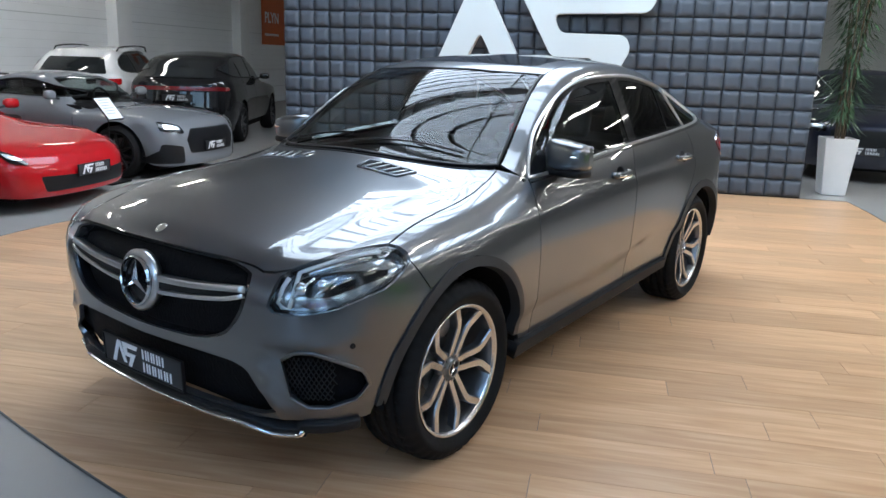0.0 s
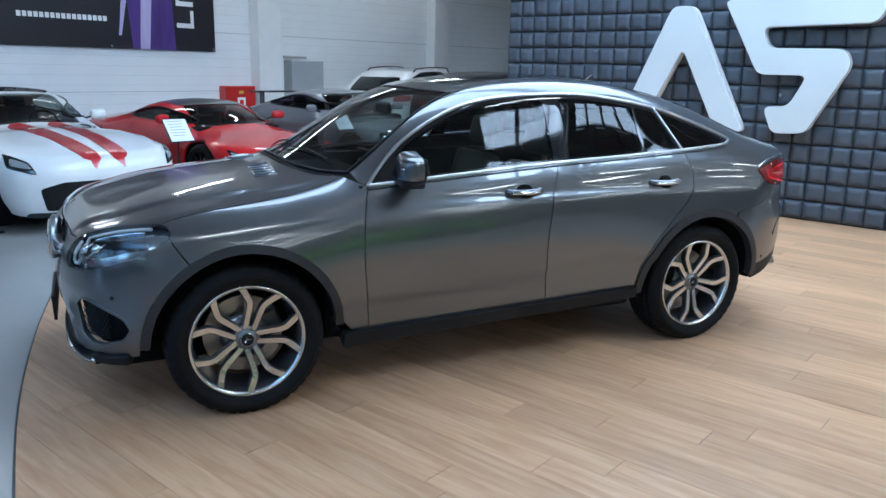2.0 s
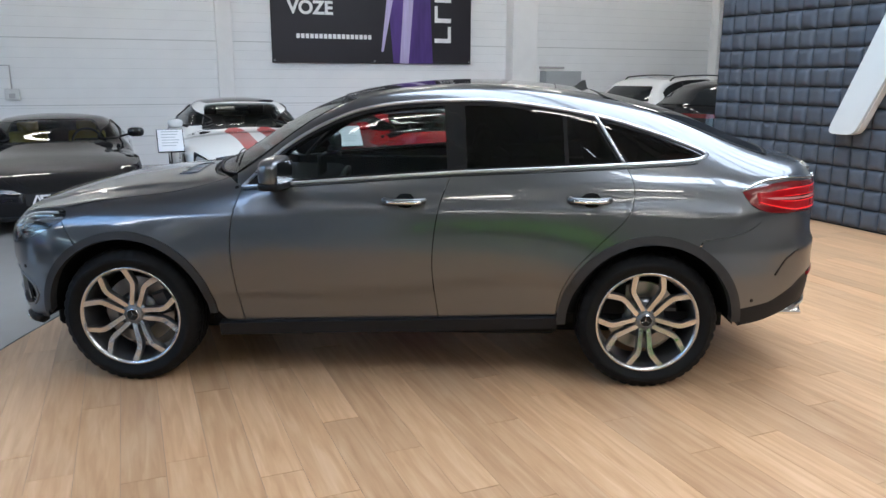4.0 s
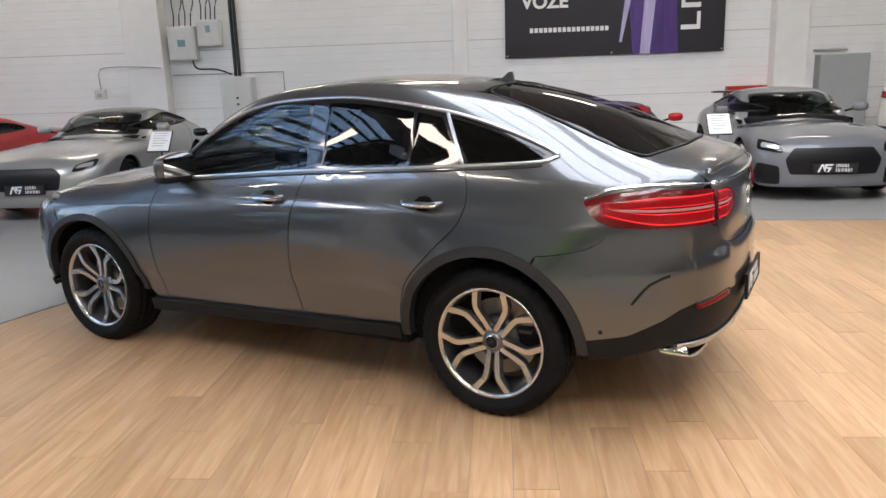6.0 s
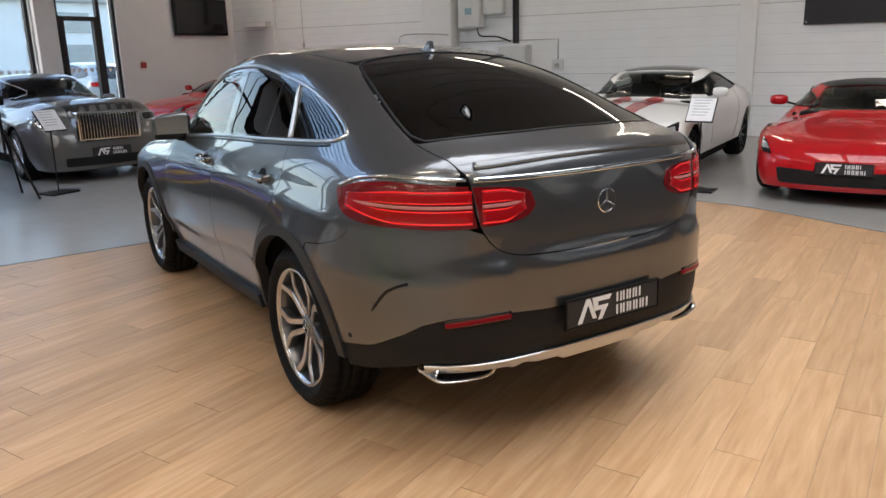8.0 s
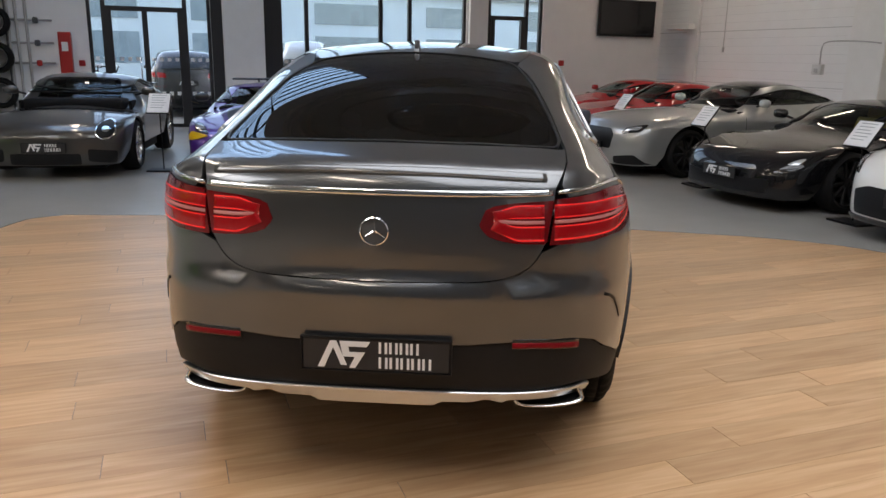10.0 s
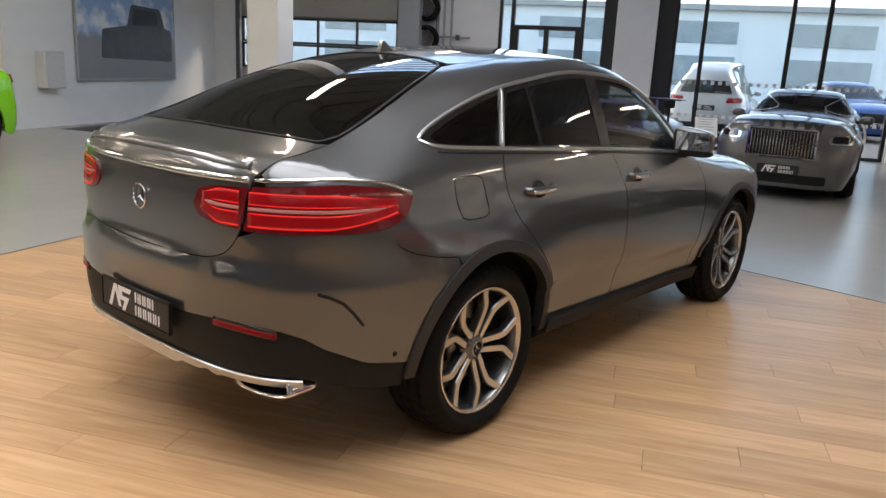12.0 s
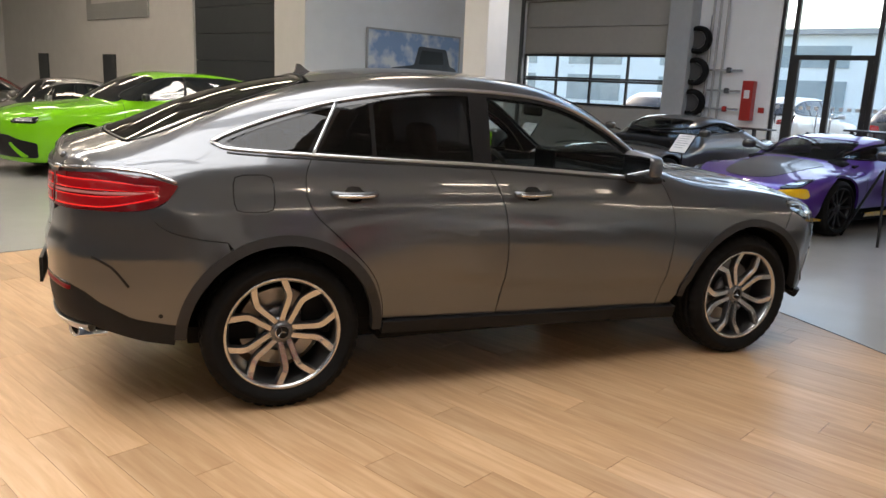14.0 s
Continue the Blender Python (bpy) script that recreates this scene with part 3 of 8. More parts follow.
    def flat(self, p, mode):
        k, a = mode
        if k == "H":
            t = np.arctan2(p[:, 2] - abs(a), p[:, 1] * (1 if a > 0 else -1))
            if a > 0:
                t = np.where(t < -math.pi / 2, t + 2 * math.pi, t)
            return np.stack([p[:, 0], t * 0.9], 1)
        if k == "V":
            return np.stack([np.arctan2(p[:, 1], np.sign(a) * (p[:, 0] - a)), p[:, 2]], 1)
        if k == "Z":
            return p[:, :2].copy()
        if k == "Y":
            return p[:, [0, 2]].copy()
        d = p - np.array(a)
        return np.stack([np.arctan2(d[:, 1], np.sign(a[0]) * d[:, 0]), np.arctan2(d[:, 2], np.hypot(d[:, 0], d[:, 1]))], 1)

    def lift(self, q, mode):
        k, a = mode
        n = len(q)
        zero = np.zeros(n)
        if k == "H":
            t = q[:, 1] / 0.9
            s = 1 if a > 0 else -1
            return self.cast(np.stack([q[:, 0], zero, zero + abs(a)], 1), np.stack([zero, s * np.cos(t), np.sin(t)], 1))
        if k == "V":
            return self.cast(np.stack([zero + a, zero, q[:, 1]], 1), np.stack([np.sign(a) * np.cos(q[:, 0]), np.sin(q[:, 0]), zero], 1))
        if k == "Z":
            return self.above(q)
        if k == "Y":
            return self.side(q, a)
        c = np.cos(q[:, 1])
        return self.cast(np.tile(np.array(a, float), (n, 1)), np.stack([np.sign(a[0]) * c * np.cos(q[:, 0]), c * np.sin(q[:, 0]), np.sin(q[:, 1])], 1))

    def panel(self, name, loops, mode, material, parent, off=0.0, res=0.045, rim=0.02, gap=0.0028, mirror=False, label="", keep=True):
        flats = []
        for j, lp in enumerate(loops):
            q = self.flat(np.array(lp), mode)
            d = np.linalg.norm(q - np.roll(q, 1, 0), axis=1)
            q = q[d > 1e-4]
            area = np.sum(q[:, 0] * np.roll(q[:, 1], -1) - np.roll(q[:, 0], -1) * q[:, 1])
            if (area < 0) == (j == 0):
                q = q[::-1]
            if gap:
                t = np.roll(q, -1, 0) - np.roll(q, 1, 0)
                t /= np.maximum(np.linalg.norm(t, axis=1), 1e-9)[:, None]
                q = q + gap * np.stack([-t[:, 1], t[:, 0]], 1)
            flats.append(q)
        lo, hi = flats[0].min(0), flats[0].max(0)
        gx, gy = np.meshgrid(np.arange(lo[0], hi[0], res), np.arange(lo[1], hi[1], res * 0.87))
        gx[1::2] += res / 2
        g = np.stack([gx.ravel(), gy.ravel()], 1)
        ok = inside(g, flats[0])
        for q in flats[1:]:
            ok &= ~inside(g, q)
        g = g[ok]
        rimpts = np.concatenate(flats)
        if len(g):
            keep_g = np.ones(len(g), bool)
            for i in range(0, len(g), 2000):
                dd = ((g[i:i + 2000, None, :] - rimpts[None]) ** 2).sum(2).min(1)
                keep_g[i:i + 2000] = dd > (0.5 * res) ** 2
            g = g[keep_g]
        pts = np.concatenate([rimpts, g])
        edges, s0 = [], 0
        for q in flats:
            edges += [(s0 + i, s0 + (i + 1) % len(q)) for i in range(len(q))]
            s0 += len(q)
        vs, _, fs, _, _, _ = delaunay_2d_cdt([Vector(v) for v in pts], edges, [], 0, 1e-5)
        q = np.array([tuple(v) for v in vs])
        fs = np.array([tuple(f) for f in fs if len(f) == 3])
        cen = q[fs].mean(1)
        ok = inside(cen, flats[0])
        for h in flats[1:]:
            ok &= ~inside(cen, h)
        fs = fs[ok]
        P = self.lift(q, mode)
        N = self.normal(P)
        P = P + N * off
        fn = np.cross(P[fs[:, 1]] - P[fs[:, 0]], P[fs[:, 2]] - P[fs[:, 0]])
        flip = (fn * N[fs[:, 0]]).sum(1) < 0
        fs[flip] = fs[flip][:, ::-1]
        faces = [tuple(int(i) for i in f) for f in fs]
        verts, norms = [P], [N]
        base = len(P)
        if rim:
            s0 = 0
            for h in flats:
                a = self.lift(h, mode)
                n = self.normal(a)
                a = a + n * off
                m = len(h)
                verts += [a, a - n * rim]
                norms += [np.zeros((2 * m, 3))]
                faces += [(base + i, base + m + i, base + m + (i + 1) % m, base + (i + 1) % m) for i in range(m)]
                base += 2 * m
        V, N = np.concatenate(verts), np.concatenate(norms)
        made = []
        for s in ((1, -1) if mirror else (1,)):
            me = bpy.data.meshes.new(name)
            k = np.array((1, s, 1))
            me.from_pydata((V * k).tolist(), [], [f if s > 0 else f[::-1] for f in faces])
            me.shade_smooth()
            me.normals_split_custom_set_from_vertices((N * k).tolist())
            me.materials.append(material)
            ob = new(name, me)
            ob.parent = parent
            if label:
                ob["label"] = label
            made.append(ob)
        return made

    def strip(self, name, path, width, material, parent, off=0.006, depth=0.012, mirror=False, label="", sides=None):
        """A moulding that follows the surface along path: a flattened, rounded bead."""
        P = np.array(path)
        N = self.normal(P)
        T = np.gradient(P, axis=0)
        T /= np.maximum(np.linalg.norm(T, axis=1), 1e-9)[:, None]
        B = np.cross(N, T)
        prof = [(-0.5, -depth), (-0.5, off * 0.5), (-0.46, off * 0.85), (-0.38, off), (0.38, off), (0.46, off * 0.85), (0.5, off * 0.5), (0.5, -depth)]
        n, m = len(P), len(prof)
        V = np.concatenate([P[i] + np.array([B[i] * a * width + N[i] * b for a, b in prof]) for i in range(n)])
        faces = [(i * m + j, (i + 1) * m + j, (i + 1) * m + j + 1, i * m + j + 1) for i in range(n - 1) for j in range(m - 1)]
        faces += [tuple(range(m)), tuple((n - 1) * m + j for j in range(m - 1, -1, -1))]
        for s in ((1, -1) if mirror else (1,)):
            me = bpy.data.meshes.new(name)
            me.from_pydata((V * np.array((1, s, 1))).tolist(), [], [f if s > 0 else f[::-1] for f in faces])
            me.shade_smooth()
            me.materials.append(material)
            ob = new(name, me)
            ob.parent = parent
            if label:
                ob["label"] = label


def fine_bm(V, F):
    bm = bmesh.new()
    vs = [bm.verts.new(v) for v in V]
    for f in F:
        bm.faces.new([vs[i] for i in f])
    return bm


def revolve(profile, segs, closed=False, radius=None):
    """A profile of (radius, y) turned about the y axis. radius(r, y, k): the radius at segment k."""
    V, F = [], []
    m = len(profile)
    for k in range(segs):
        t = 2 * math.pi * k / segs
        for r, y in profile:
            if radius:
                r = radius(r, y, k)
            V.append((r * math.cos(t), y, r * math.sin(t)))
    for k in range(segs):
        for j in range(m if closed else m - 1):
            a, b = k * m + j, k * m + (j + 1) % m
            c, d = ((k + 1) % segs) * m + (j + 1) % m, ((k + 1) % segs) * m + j
            F.append((a, d, c, b))
    bm = fine_bm(V, F)
    bmesh.ops.recalc_face_normals(bm, faces=bm.faces)
    return bm


M_PAINT = mat("selenite_grey_paint", (0.12, 0.125, 0.132), 0.28, 0.85, coat=1.0, coat_rough=0.012)
M_PAINT.node_tree.nodes["Principled BSDF"].inputs["Coat IOR"].default_value = 1.62
M_CLAD = mat("cladding_plastic", (0.013, 0.013, 0.014), 0.55, spec=0.22, vary=0.1, scale=40, bump=0.03, bump_scale=300)
M_ARCH = mat("arch_plastic", (0.03, 0.03, 0.031), 0.5, spec=0.35, vary=0.1, scale=40, bump=0.03, bump_scale=300)
M_GLOSSBLACK = mat("gloss_black", (0.008, 0.008, 0.009), 0.08, coat=0.5)
M_SATIN = mat("satin_silver", (0.55, 0.56, 0.57), 0.28, 1.0)
M_ALU = mat("polished_alloy", (0.60, 0.59, 0.58), 0.24, 1.0)
M_RIMGREY = mat("rim_grey_lacquer", (0.17, 0.172, 0.178), 0.3, 0.85, coat=0.6)
M_ALUDARK = mat("dark_alloy", (0.09, 0.09, 0.095), 0.4, 0.7)
M_DISC = mat("brake_disc", (0.32, 0.31, 0.3), 0.35, 1.0)
M_GLASS_F = glass_mat("tinted_glass", (0.66, 0.72, 0.71))
M_GLASS_W = glass_mat("windscreen_glass", (0.55, 0.6, 0.59))
M_GLASS_R = glass_mat("privacy_glass", (0.03, 0.03, 0.034))
M_LENS = glass_mat("clear_lens", (0.86, 0.89, 0.9))
M_LAMPBOWL = mat("lamp_bowl", (0.72, 0.74, 0.76), 0.16, 0.9)
M_BOWLGREY = mat("smoked_lamp_bowl", (0.5, 0.51, 0.53), 0.16, 0.9)
M_REDLENS = mat("red_lens", (0.3, 0.003, 0.006), 0.2, coat=0.35, emit=0.07)
M_REDEDGE = mat("red_light_edge", (0.7, 0.012, 0.016), 0.2, coat=0.3, emit=0.35)
M_REDDARK = mat("dark_red_lens", (0.14, 0.004, 0.006), 0.15, coat=0.6)
M_LAMPLINE = mat("lamp_light_bar", (0.5, 0.17, 0.165), 0.25, coat=0.4, emit=0.06)
M_CABIN = mat("cabin_black", (0.007, 0.007, 0.008), 0.8, spec=0.2, vary=0.2, scale=20)
M_SEAT = mat("seat_leather", (0.03, 0.028, 0.026), 0.5, vary=0.15, scale=15, bump=0.1)
M_LIGHTTRIM = mat("cabin_headliner", (0.2, 0.19, 0.18), 0.9, vary=0.1)
M_MIRRORGLASS = mat("mirror_glass", (0.8, 0.82, 0.84), 0.02, 1.0)


def tyre_bm(R, r, w, blocks=0):
    """Tyre of outer radius R on a rim of radius r, w wide, with grooves and shoulder blocks."""
    h = w / 2
    prof = [(r, -h + 0.025), (r + 0.012, -h + 0.01), (r + 0.035, -h + 0.0), ((R + r) / 2, -h - 0.008), (R - 0.045, -h + 0.0), (R - 0.02, -h + 0.014), (R - 0.006, -h + 0.032)]
    inner = []
    for y in ((-0.62, -0.28, -0.02, 0.02, 0.28, 0.62) if blocks else ()):
        inner.append(y * h)
    tread = []
    if blocks:
        for c in (-0.55, -0.18, 0.18, 0.55):
            tread += [(R, c * h - 0.005), (R - 0.008, c * h - 0.0045), (R - 0.008, c * h + 0.0045), (R, c * h + 0.005)]
    else:
        tread = [(R, -0.4 * h), (R + 0.001, 0), (R, 0.4 * h)]
    prof = prof + tread + [(a, -b) for a, b in prof[::-1]]
    segs = 168 if blocks else 40

    def rad(q, y, k):
        if blocks and q > R - 0.03 and abs(y) > 0.56 * h and k % 4 == 0:
            return q - 0.007
        if blocks and q > R - 0.004 and abs(y) < 0.56 * h and k % 6 == 3:
            return q - 0.005
        return q
    return revolve(prof, segs, radius=rad)


def spoke_bm(path, w0, w1, y0, y1, depth):
    """One spoke: (radius, angle) stations, face at y0 (hub) to y1 (rim), with chamfered flanks."""
    V, F = [], []
    n = len(path)
    for i, (r, a) in enumerate(path):
        t = i / (n - 1)
        w = w0 + (w1 - w0) * t
        y = y0 + (y1 - y0) * t
        c = Vector((r * math.cos(a), 0, r * math.sin(a)))
        nx = path[min(i + 1, n - 1)]
        pv = path[max(i - 1, 0)]
        d = Vector((nx[0] * math.cos(nx[1]) - pv[0] * math.cos(pv[1]), 0, nx[0] * math.sin(nx[1]) - pv[0] * math.sin(pv[1]))).normalized()
        s = Vector((-d.z, 0, d.x))
        for u, v in ((-0.5, depth), (-0.5, 0.006), (-0.4, 0), (0.4, 0), (0.5, 0.006), (0.5, depth)):
            V.append(c + s * u * w + Vector((0, y + v, 0)))
    for i in range(n - 1):
        for j in range(5):
            F.append((i * 6 + j, i * 6 + j + 1, (i + 1) * 6 + j + 1, (i + 1) * 6 + j))
    F += [tuple(range(5, -1, -1)), tuple((n - 1) * 6 + j for j in range(6))]
    bm = fine_bm(V, F)
    bmesh.ops.recalc_face_normals(bm, faces=bm.faces)
    return bm


def star_bm(R, y, t=0.004):
    """Three tapering arms inside a ring."""
    bm = revolve([(R * 0.9, y), (R * 0.93, y - t), (R, y - t * 0.6), (R, y)], 40)
    for k in range(3):
        a = math.pi / 2 + k * 2 * math.pi / 3
        tip = (R * 0.92 * math.cos(a), R * 0.92 * math.sin(a))
        b0, b1 = [(R * 0.13 * math.cos(a + s), R * 0.13 * math.sin(a + s)) for s in (-1.05, 1.05)]
        vs = [bm.verts.new((p[0], y - t * 0.2, p[1])) for p in (b0, tip, b1)]
        top = bm.verts.new((R * 0.03 * math.cos(a), y - t * 1.6, R * 0.03 * math.sin(a)))
        for i, j in ((0, 1), (1, 2), (2, 0)):
            bm.faces.new((vs[i], vs[j], top))
    return bm


def logo_bars(parent, m, h, material):
    """The dealer's sign as plain shapes: two angular marks and two lines of bars beside them."""
    k = h
    marks = ([(0.0, 0), (0.46, 1), (0.68, 1), (1.06, 0.1), (0.84, 0.1), (0.57, 0.76), (0.24, 0)],
             [(0.80, 1), (1.9, 1), (1.78, 0.8), (1.12, 0.8), (1.14, 0.6), (1.72, 0.6), (1.36, 0), (1.14, 0), (1.34, 0.42), (0.92, 0.42)])
    for q in marks:
        bm = prism([(a * k, b * k) for a, b in q], "y", 0, -0.002)
        part("mark", bm, material, parent).matrix_basis = m
    for row, n, wide in ((0.58, 4, 1.5), (0.02, 5, 1.95)):
        for j in range(n):
            x = 2.2 + j * wide / n
            w = wide / n - 0.07
            bm = bmesh.new()
            box(x * k, (x + 0.09) * k, -0.002, 0, row * k, (row + 0.42) * k, bm=bm)
            box((x + w - 0.09) * k, (x + w) * k, -0.002, 0, row * k, (row + 0.42) * k, bm=bm)
            part("letter_bar", bm, material, parent).matrix_basis = m


def plate_thing(parent, m, name="plate"):
    """Black dealer plate in a thin frame; m: its centre, facing -y."""
    p = part(name, box(-0.26, 0.26, -0.008, 0.004, -0.058, 0.058, 0.004), M_INK, parent, "black dealer plate with white marks")
    p.matrix_basis = m
    bm = bmesh.new()
    for a in ((-0.266, 0.266, -0.064, -0.058), (-0.266, 0.266, 0.058, 0.064), (-0.266, -0.26, -0.058, 0.058), (0.26, 0.266, -0.058, 0.058)):
        box(a[0], a[1], -0.011, 0.004, a[2], a[3], bm=bm)
    part("plate_frame", bm, M_BLACK, p)
    logo_bars(p, pose(-0.205, -0.0085, -0.048), 0.098, M_WTEXT)
    return p

# ---------- the grey coupe SUV on the wooden stage ----------
def bumper_form(y, z):
    """Sculpture of the front bumper: a step over the side intakes and an upright fin beside them."""
    low = 1 / (1 + np.exp((z - 0.643) / 0.006))
    out = 1 / (1 + np.exp((0.61 - y) / 0.02))
    fin = np.exp(-((y - 0.648 + 0.1 * (z - 0.5)) / 0.028) ** 2) * np.exp(-((z - 0.48) / 0.13) ** 4)
    return 0.02 * low * out - 0.026 * fin


def tail_form(y, z):
    """Sculpture of the rear bumper: a crisp ledge under the tailgate that sinks towards the corners."""
    step = 1 / (1 + np.exp((z - 0.858 + 0.05 * np.minimum(y, 0.8) ** 2) / 0.006))
    return 0.022 * step


G = Body(
    top=((-2.45, 0.88), (-2.25, 0.965), (-2.07, 1.02), (-1.8, 1.085), (-1.45, 1.135), (-1.22, 1.165), (-1.08, 1.2), (-0.95, 1.275), (-0.78, 1.385), (-0.58, 1.5), (-0.25, 1.628), (0.1, 1.685), (0.45, 1.705), (0.85, 1.692),
         (1.2, 1.645), (1.56, 1.572), (1.88, 1.468), (2.1, 1.372), (2.25, 1.312), (2.38, 1.275), (2.6, 1.24)),
    sweep=((-2.5, 0.0), (-1.5, 0.02), (-1.2, 0.2), (-0.9, 0.36), (-0.5, 0.36), (-0.15, 0.25), (0.3, 0.0), (0.9, 0.0), (1.25, -0.22), (2.0, -0.2), (2.3, -0.05), (2.6, 0.0)),
    crown=((-2.5, 0.1), (-2.0, 0.1), (-1.2, 0.1), (-0.8, 0.07), (-0.4, 0.07), (0.2, 0.11), (1.0, 0.13), (1.6, 0.12), (2.1, 0.1), (2.6, 0.06)),
    mid=((-2.5, 0.86), (-2.2, 0.90), (-1.9, 0.935), (-1.45, 0.945), (-0.8, 0.948), (0.3, 0.962), (1.0, 0.962), (1.45, 0.957), (1.9, 0.957), (2.25, 0.942), (2.6, 0.91)),
    prof=((0.15, -0.1), (0.3, -0.055), (0.42, -0.03), (0.55, -0.012), (0.7, 0.0), (0.82, 0.004), (0.93, -0.004), (1.03, -0.022), (1.12, -0.052), (1.17, -0.078), (1.3, -0.132), (1.5, -0.222), (1.75, -0.35)),
    belt=((-2.5, 1.05), (-1.6, 1.08), (-0.8, 1.12), (0.33, 1.205), (0.9, 1.225), (1.3, 1.235), (1.7, 1.22), (2.1, 1.18), (2.6, 1.14)),
    taper=((-2.5, 0.1), (-0.8, 0.02), (0.0, 0.0), (0.9, 0.02), (1.3, 0.2), (1.75, 0.6), (2.1, 0.8), (2.6, 0.9)),
    front=((0.15, -2.145), (0.3, -2.245), (0.42, -2.29), (0.6, -2.305), (0.75, -2.307), (0.88, -2.295), (0.96, -2.27), (1.1, -2.195)), fc=(0.1, 0.3),
    fold=((-2.5, 0.56), (-2.2, 0.585), (-1.7, 0.64), (-1.2, 0.69), (-0.8, 0.72)), nose=bumper_form, tail=tail_form,
    rear=((0.15, 2.36), (0.35, 2.44), (0.48, 2.5), (0.6, 2.516), (0.72, 2.514), (0.82, 2.516), (0.88, 2.512), (1.0, 2.51), (1.12, 2.5), (1.2, 2.485), (1.26, 2.47), (1.4, 2.45)),
    axles=(-1.4575, 1.4575), ease=0.06,
    creases=((((-2.6, 0.9), (-1.6, 0.965), (0.0, 1.02), (1.3, 1.045), (2.0, 1.03), (2.6, 1.0)), 0.016, 0.022),
             (((-2.6, 0.3), (-1.0, 0.50), (0.0, 0.545), (1.0, 0.60), (1.6, 0.3), (2.6, 0.2)), -0.018, 0.022)))
gle = thing("coupe_suv", "dark selenite grey metallic coupe SUV parked on the wooden stage", "car", pose(0, 0, 0, 0, 0, -24))
AX, HUB, TR, TW, TY = 1.4575, 0.384, 0.392, 0.275, 0.965

S, A_, E_ = G.side, G.above, G.ends
belt_l = smooth_path([(-0.80, 1.12), (-0.25, 1.165), (0.33, 1.207), (0.9, 1.235), (1.3, 1.256), (1.6, 1.272), (1.72, 1.285), (1.765, 1.305)])
roof_l = smooth_path([(-0.80, 1.12), (-0.58, 1.325), (-0.30, 1.483), (-0.02, 1.562), (0.38, 1.59), (0.70, 1.58), (1.15, 1.512), (1.45, 1.43), (1.67, 1.352), (1.74, 1.32), (1.765, 1.305)])


def cut(path, x0, x1):
    """The stretch of a side line between two stations, its ends made exact."""
    m = path[(path[:, 0] > x0 + 0.008) & (path[:, 0] < x1 - 0.008)]
    return np.concatenate([[(x0, np.interp(x0, path[:, 0], path[:, 1]))], m, [(x1, np.interp(x1, path[:, 0], path[:, 1]))]])


def arc(cx, r, a0, a1, n=40, cz=HUB):
    t = np.radians(np.linspace(a0, a1, n))
    return np.stack([cx + r * np.cos(t), cz + r * np.sin(t)], 1)


bz = lambda x: float(np.interp(x, belt_l[:, 0], belt_l[:, 1]))
gap_f = smooth_path([(-0.80, bz(-0.8)), (-0.845, 0.96), (-0.855, 0.72), (-0.81, 0.348)])
gap_b = smooth_path([(0.36, bz(0.36)), (0.285, 1.0), (0.255, 0.71), (0.29, 0.392)])
gap_r = smooth_path([(1.30, bz(1.30)), (1.345, 1.15), (1.32, 1.0), (1.17, 0.845), (1.03, 0.69), (0.965, 0.55), (0.945, 0.42)])
RO, RI = 0.497, 0.456
# doors
G.panel("front_door", [S(np.concatenate([gap_f, straight([(-0.81, 0.348), (0.29, 0.392)]), gap_b[::-1], cut(belt_l, -0.8, 0.36)[::-1]]))], ("H", -0.8), M_PAINT, gle, mirror=True)
G.panel("rear_door", [S(np.concatenate([gap_b, straight([(0.29, 0.392), (0.945, 0.42)]), gap_r[::-1], cut(belt_l, 0.36, 1.3)[::-1]]))], ("H", -0.8), M_PAINT, gle, mirror=True)

# lines that neighbours share
hood_side = smooth_path([(-0.90, -0.74), (-1.2, -0.79), (-1.6, -0.825), (-1.83, -0.860)])
hood_lamp = smooth_path([(-1.83, -0.860), (-1.954, -0.809), (-2.078, -0.748), (-2.158, -0.688)])
hood_corner = smooth_path([(-2.158, -0.688), (-2.188, -0.645), (-2.205, -0.60)])
hood_edge = np.concatenate([hood_side, hood_lamp[1:], hood_corner[1:]])
hood_nose = smooth_path([(-2.205, -0.60), (-2.228, -0.40), (-2.245, -0.2), (-2.25, 0.0)])
lamp_tip = S(smooth_path([(-1.80, 0.975), (-1.787, 0.955), (-1.80, 0.932)]))
lamp_foot = np.concatenate([S(smooth_path([(-1.815, 0.922), (-1.86, 0.897), (-1.95, 0.853)])), E_(smooth_path([(-0.864, 0.803), (-0.803, 0.786), (-0.737, 0.778), (-0.672, 0.78), (-0.655, 0.80)]), -1)])
lamp_in = E_(straight([(-0.655, 0.80), (-0.677, 0.936)]), -1)[1:-1]
lampF = np.concatenate([A_(hood_lamp[::-1]), lamp_tip, lamp_foot, lamp_in])
mir = np.array((1, -1, 1))
# bonnet
half = np.concatenate([A_(hood_edge), A_(hood_nose)[1:]])
back = A_(smooth_path([(-1.13, 0), (-1.115, -0.3), (-1.03, -0.58), (-0.90, -0.74)]))
loop = np.concatenate([half, (half * mir)[::-1][1:], ((back * mir)[::-1])[1:-1], back[:-1]])
G.panel("bonnet", [loop], ("Z", 0), M_PAINT, gle)
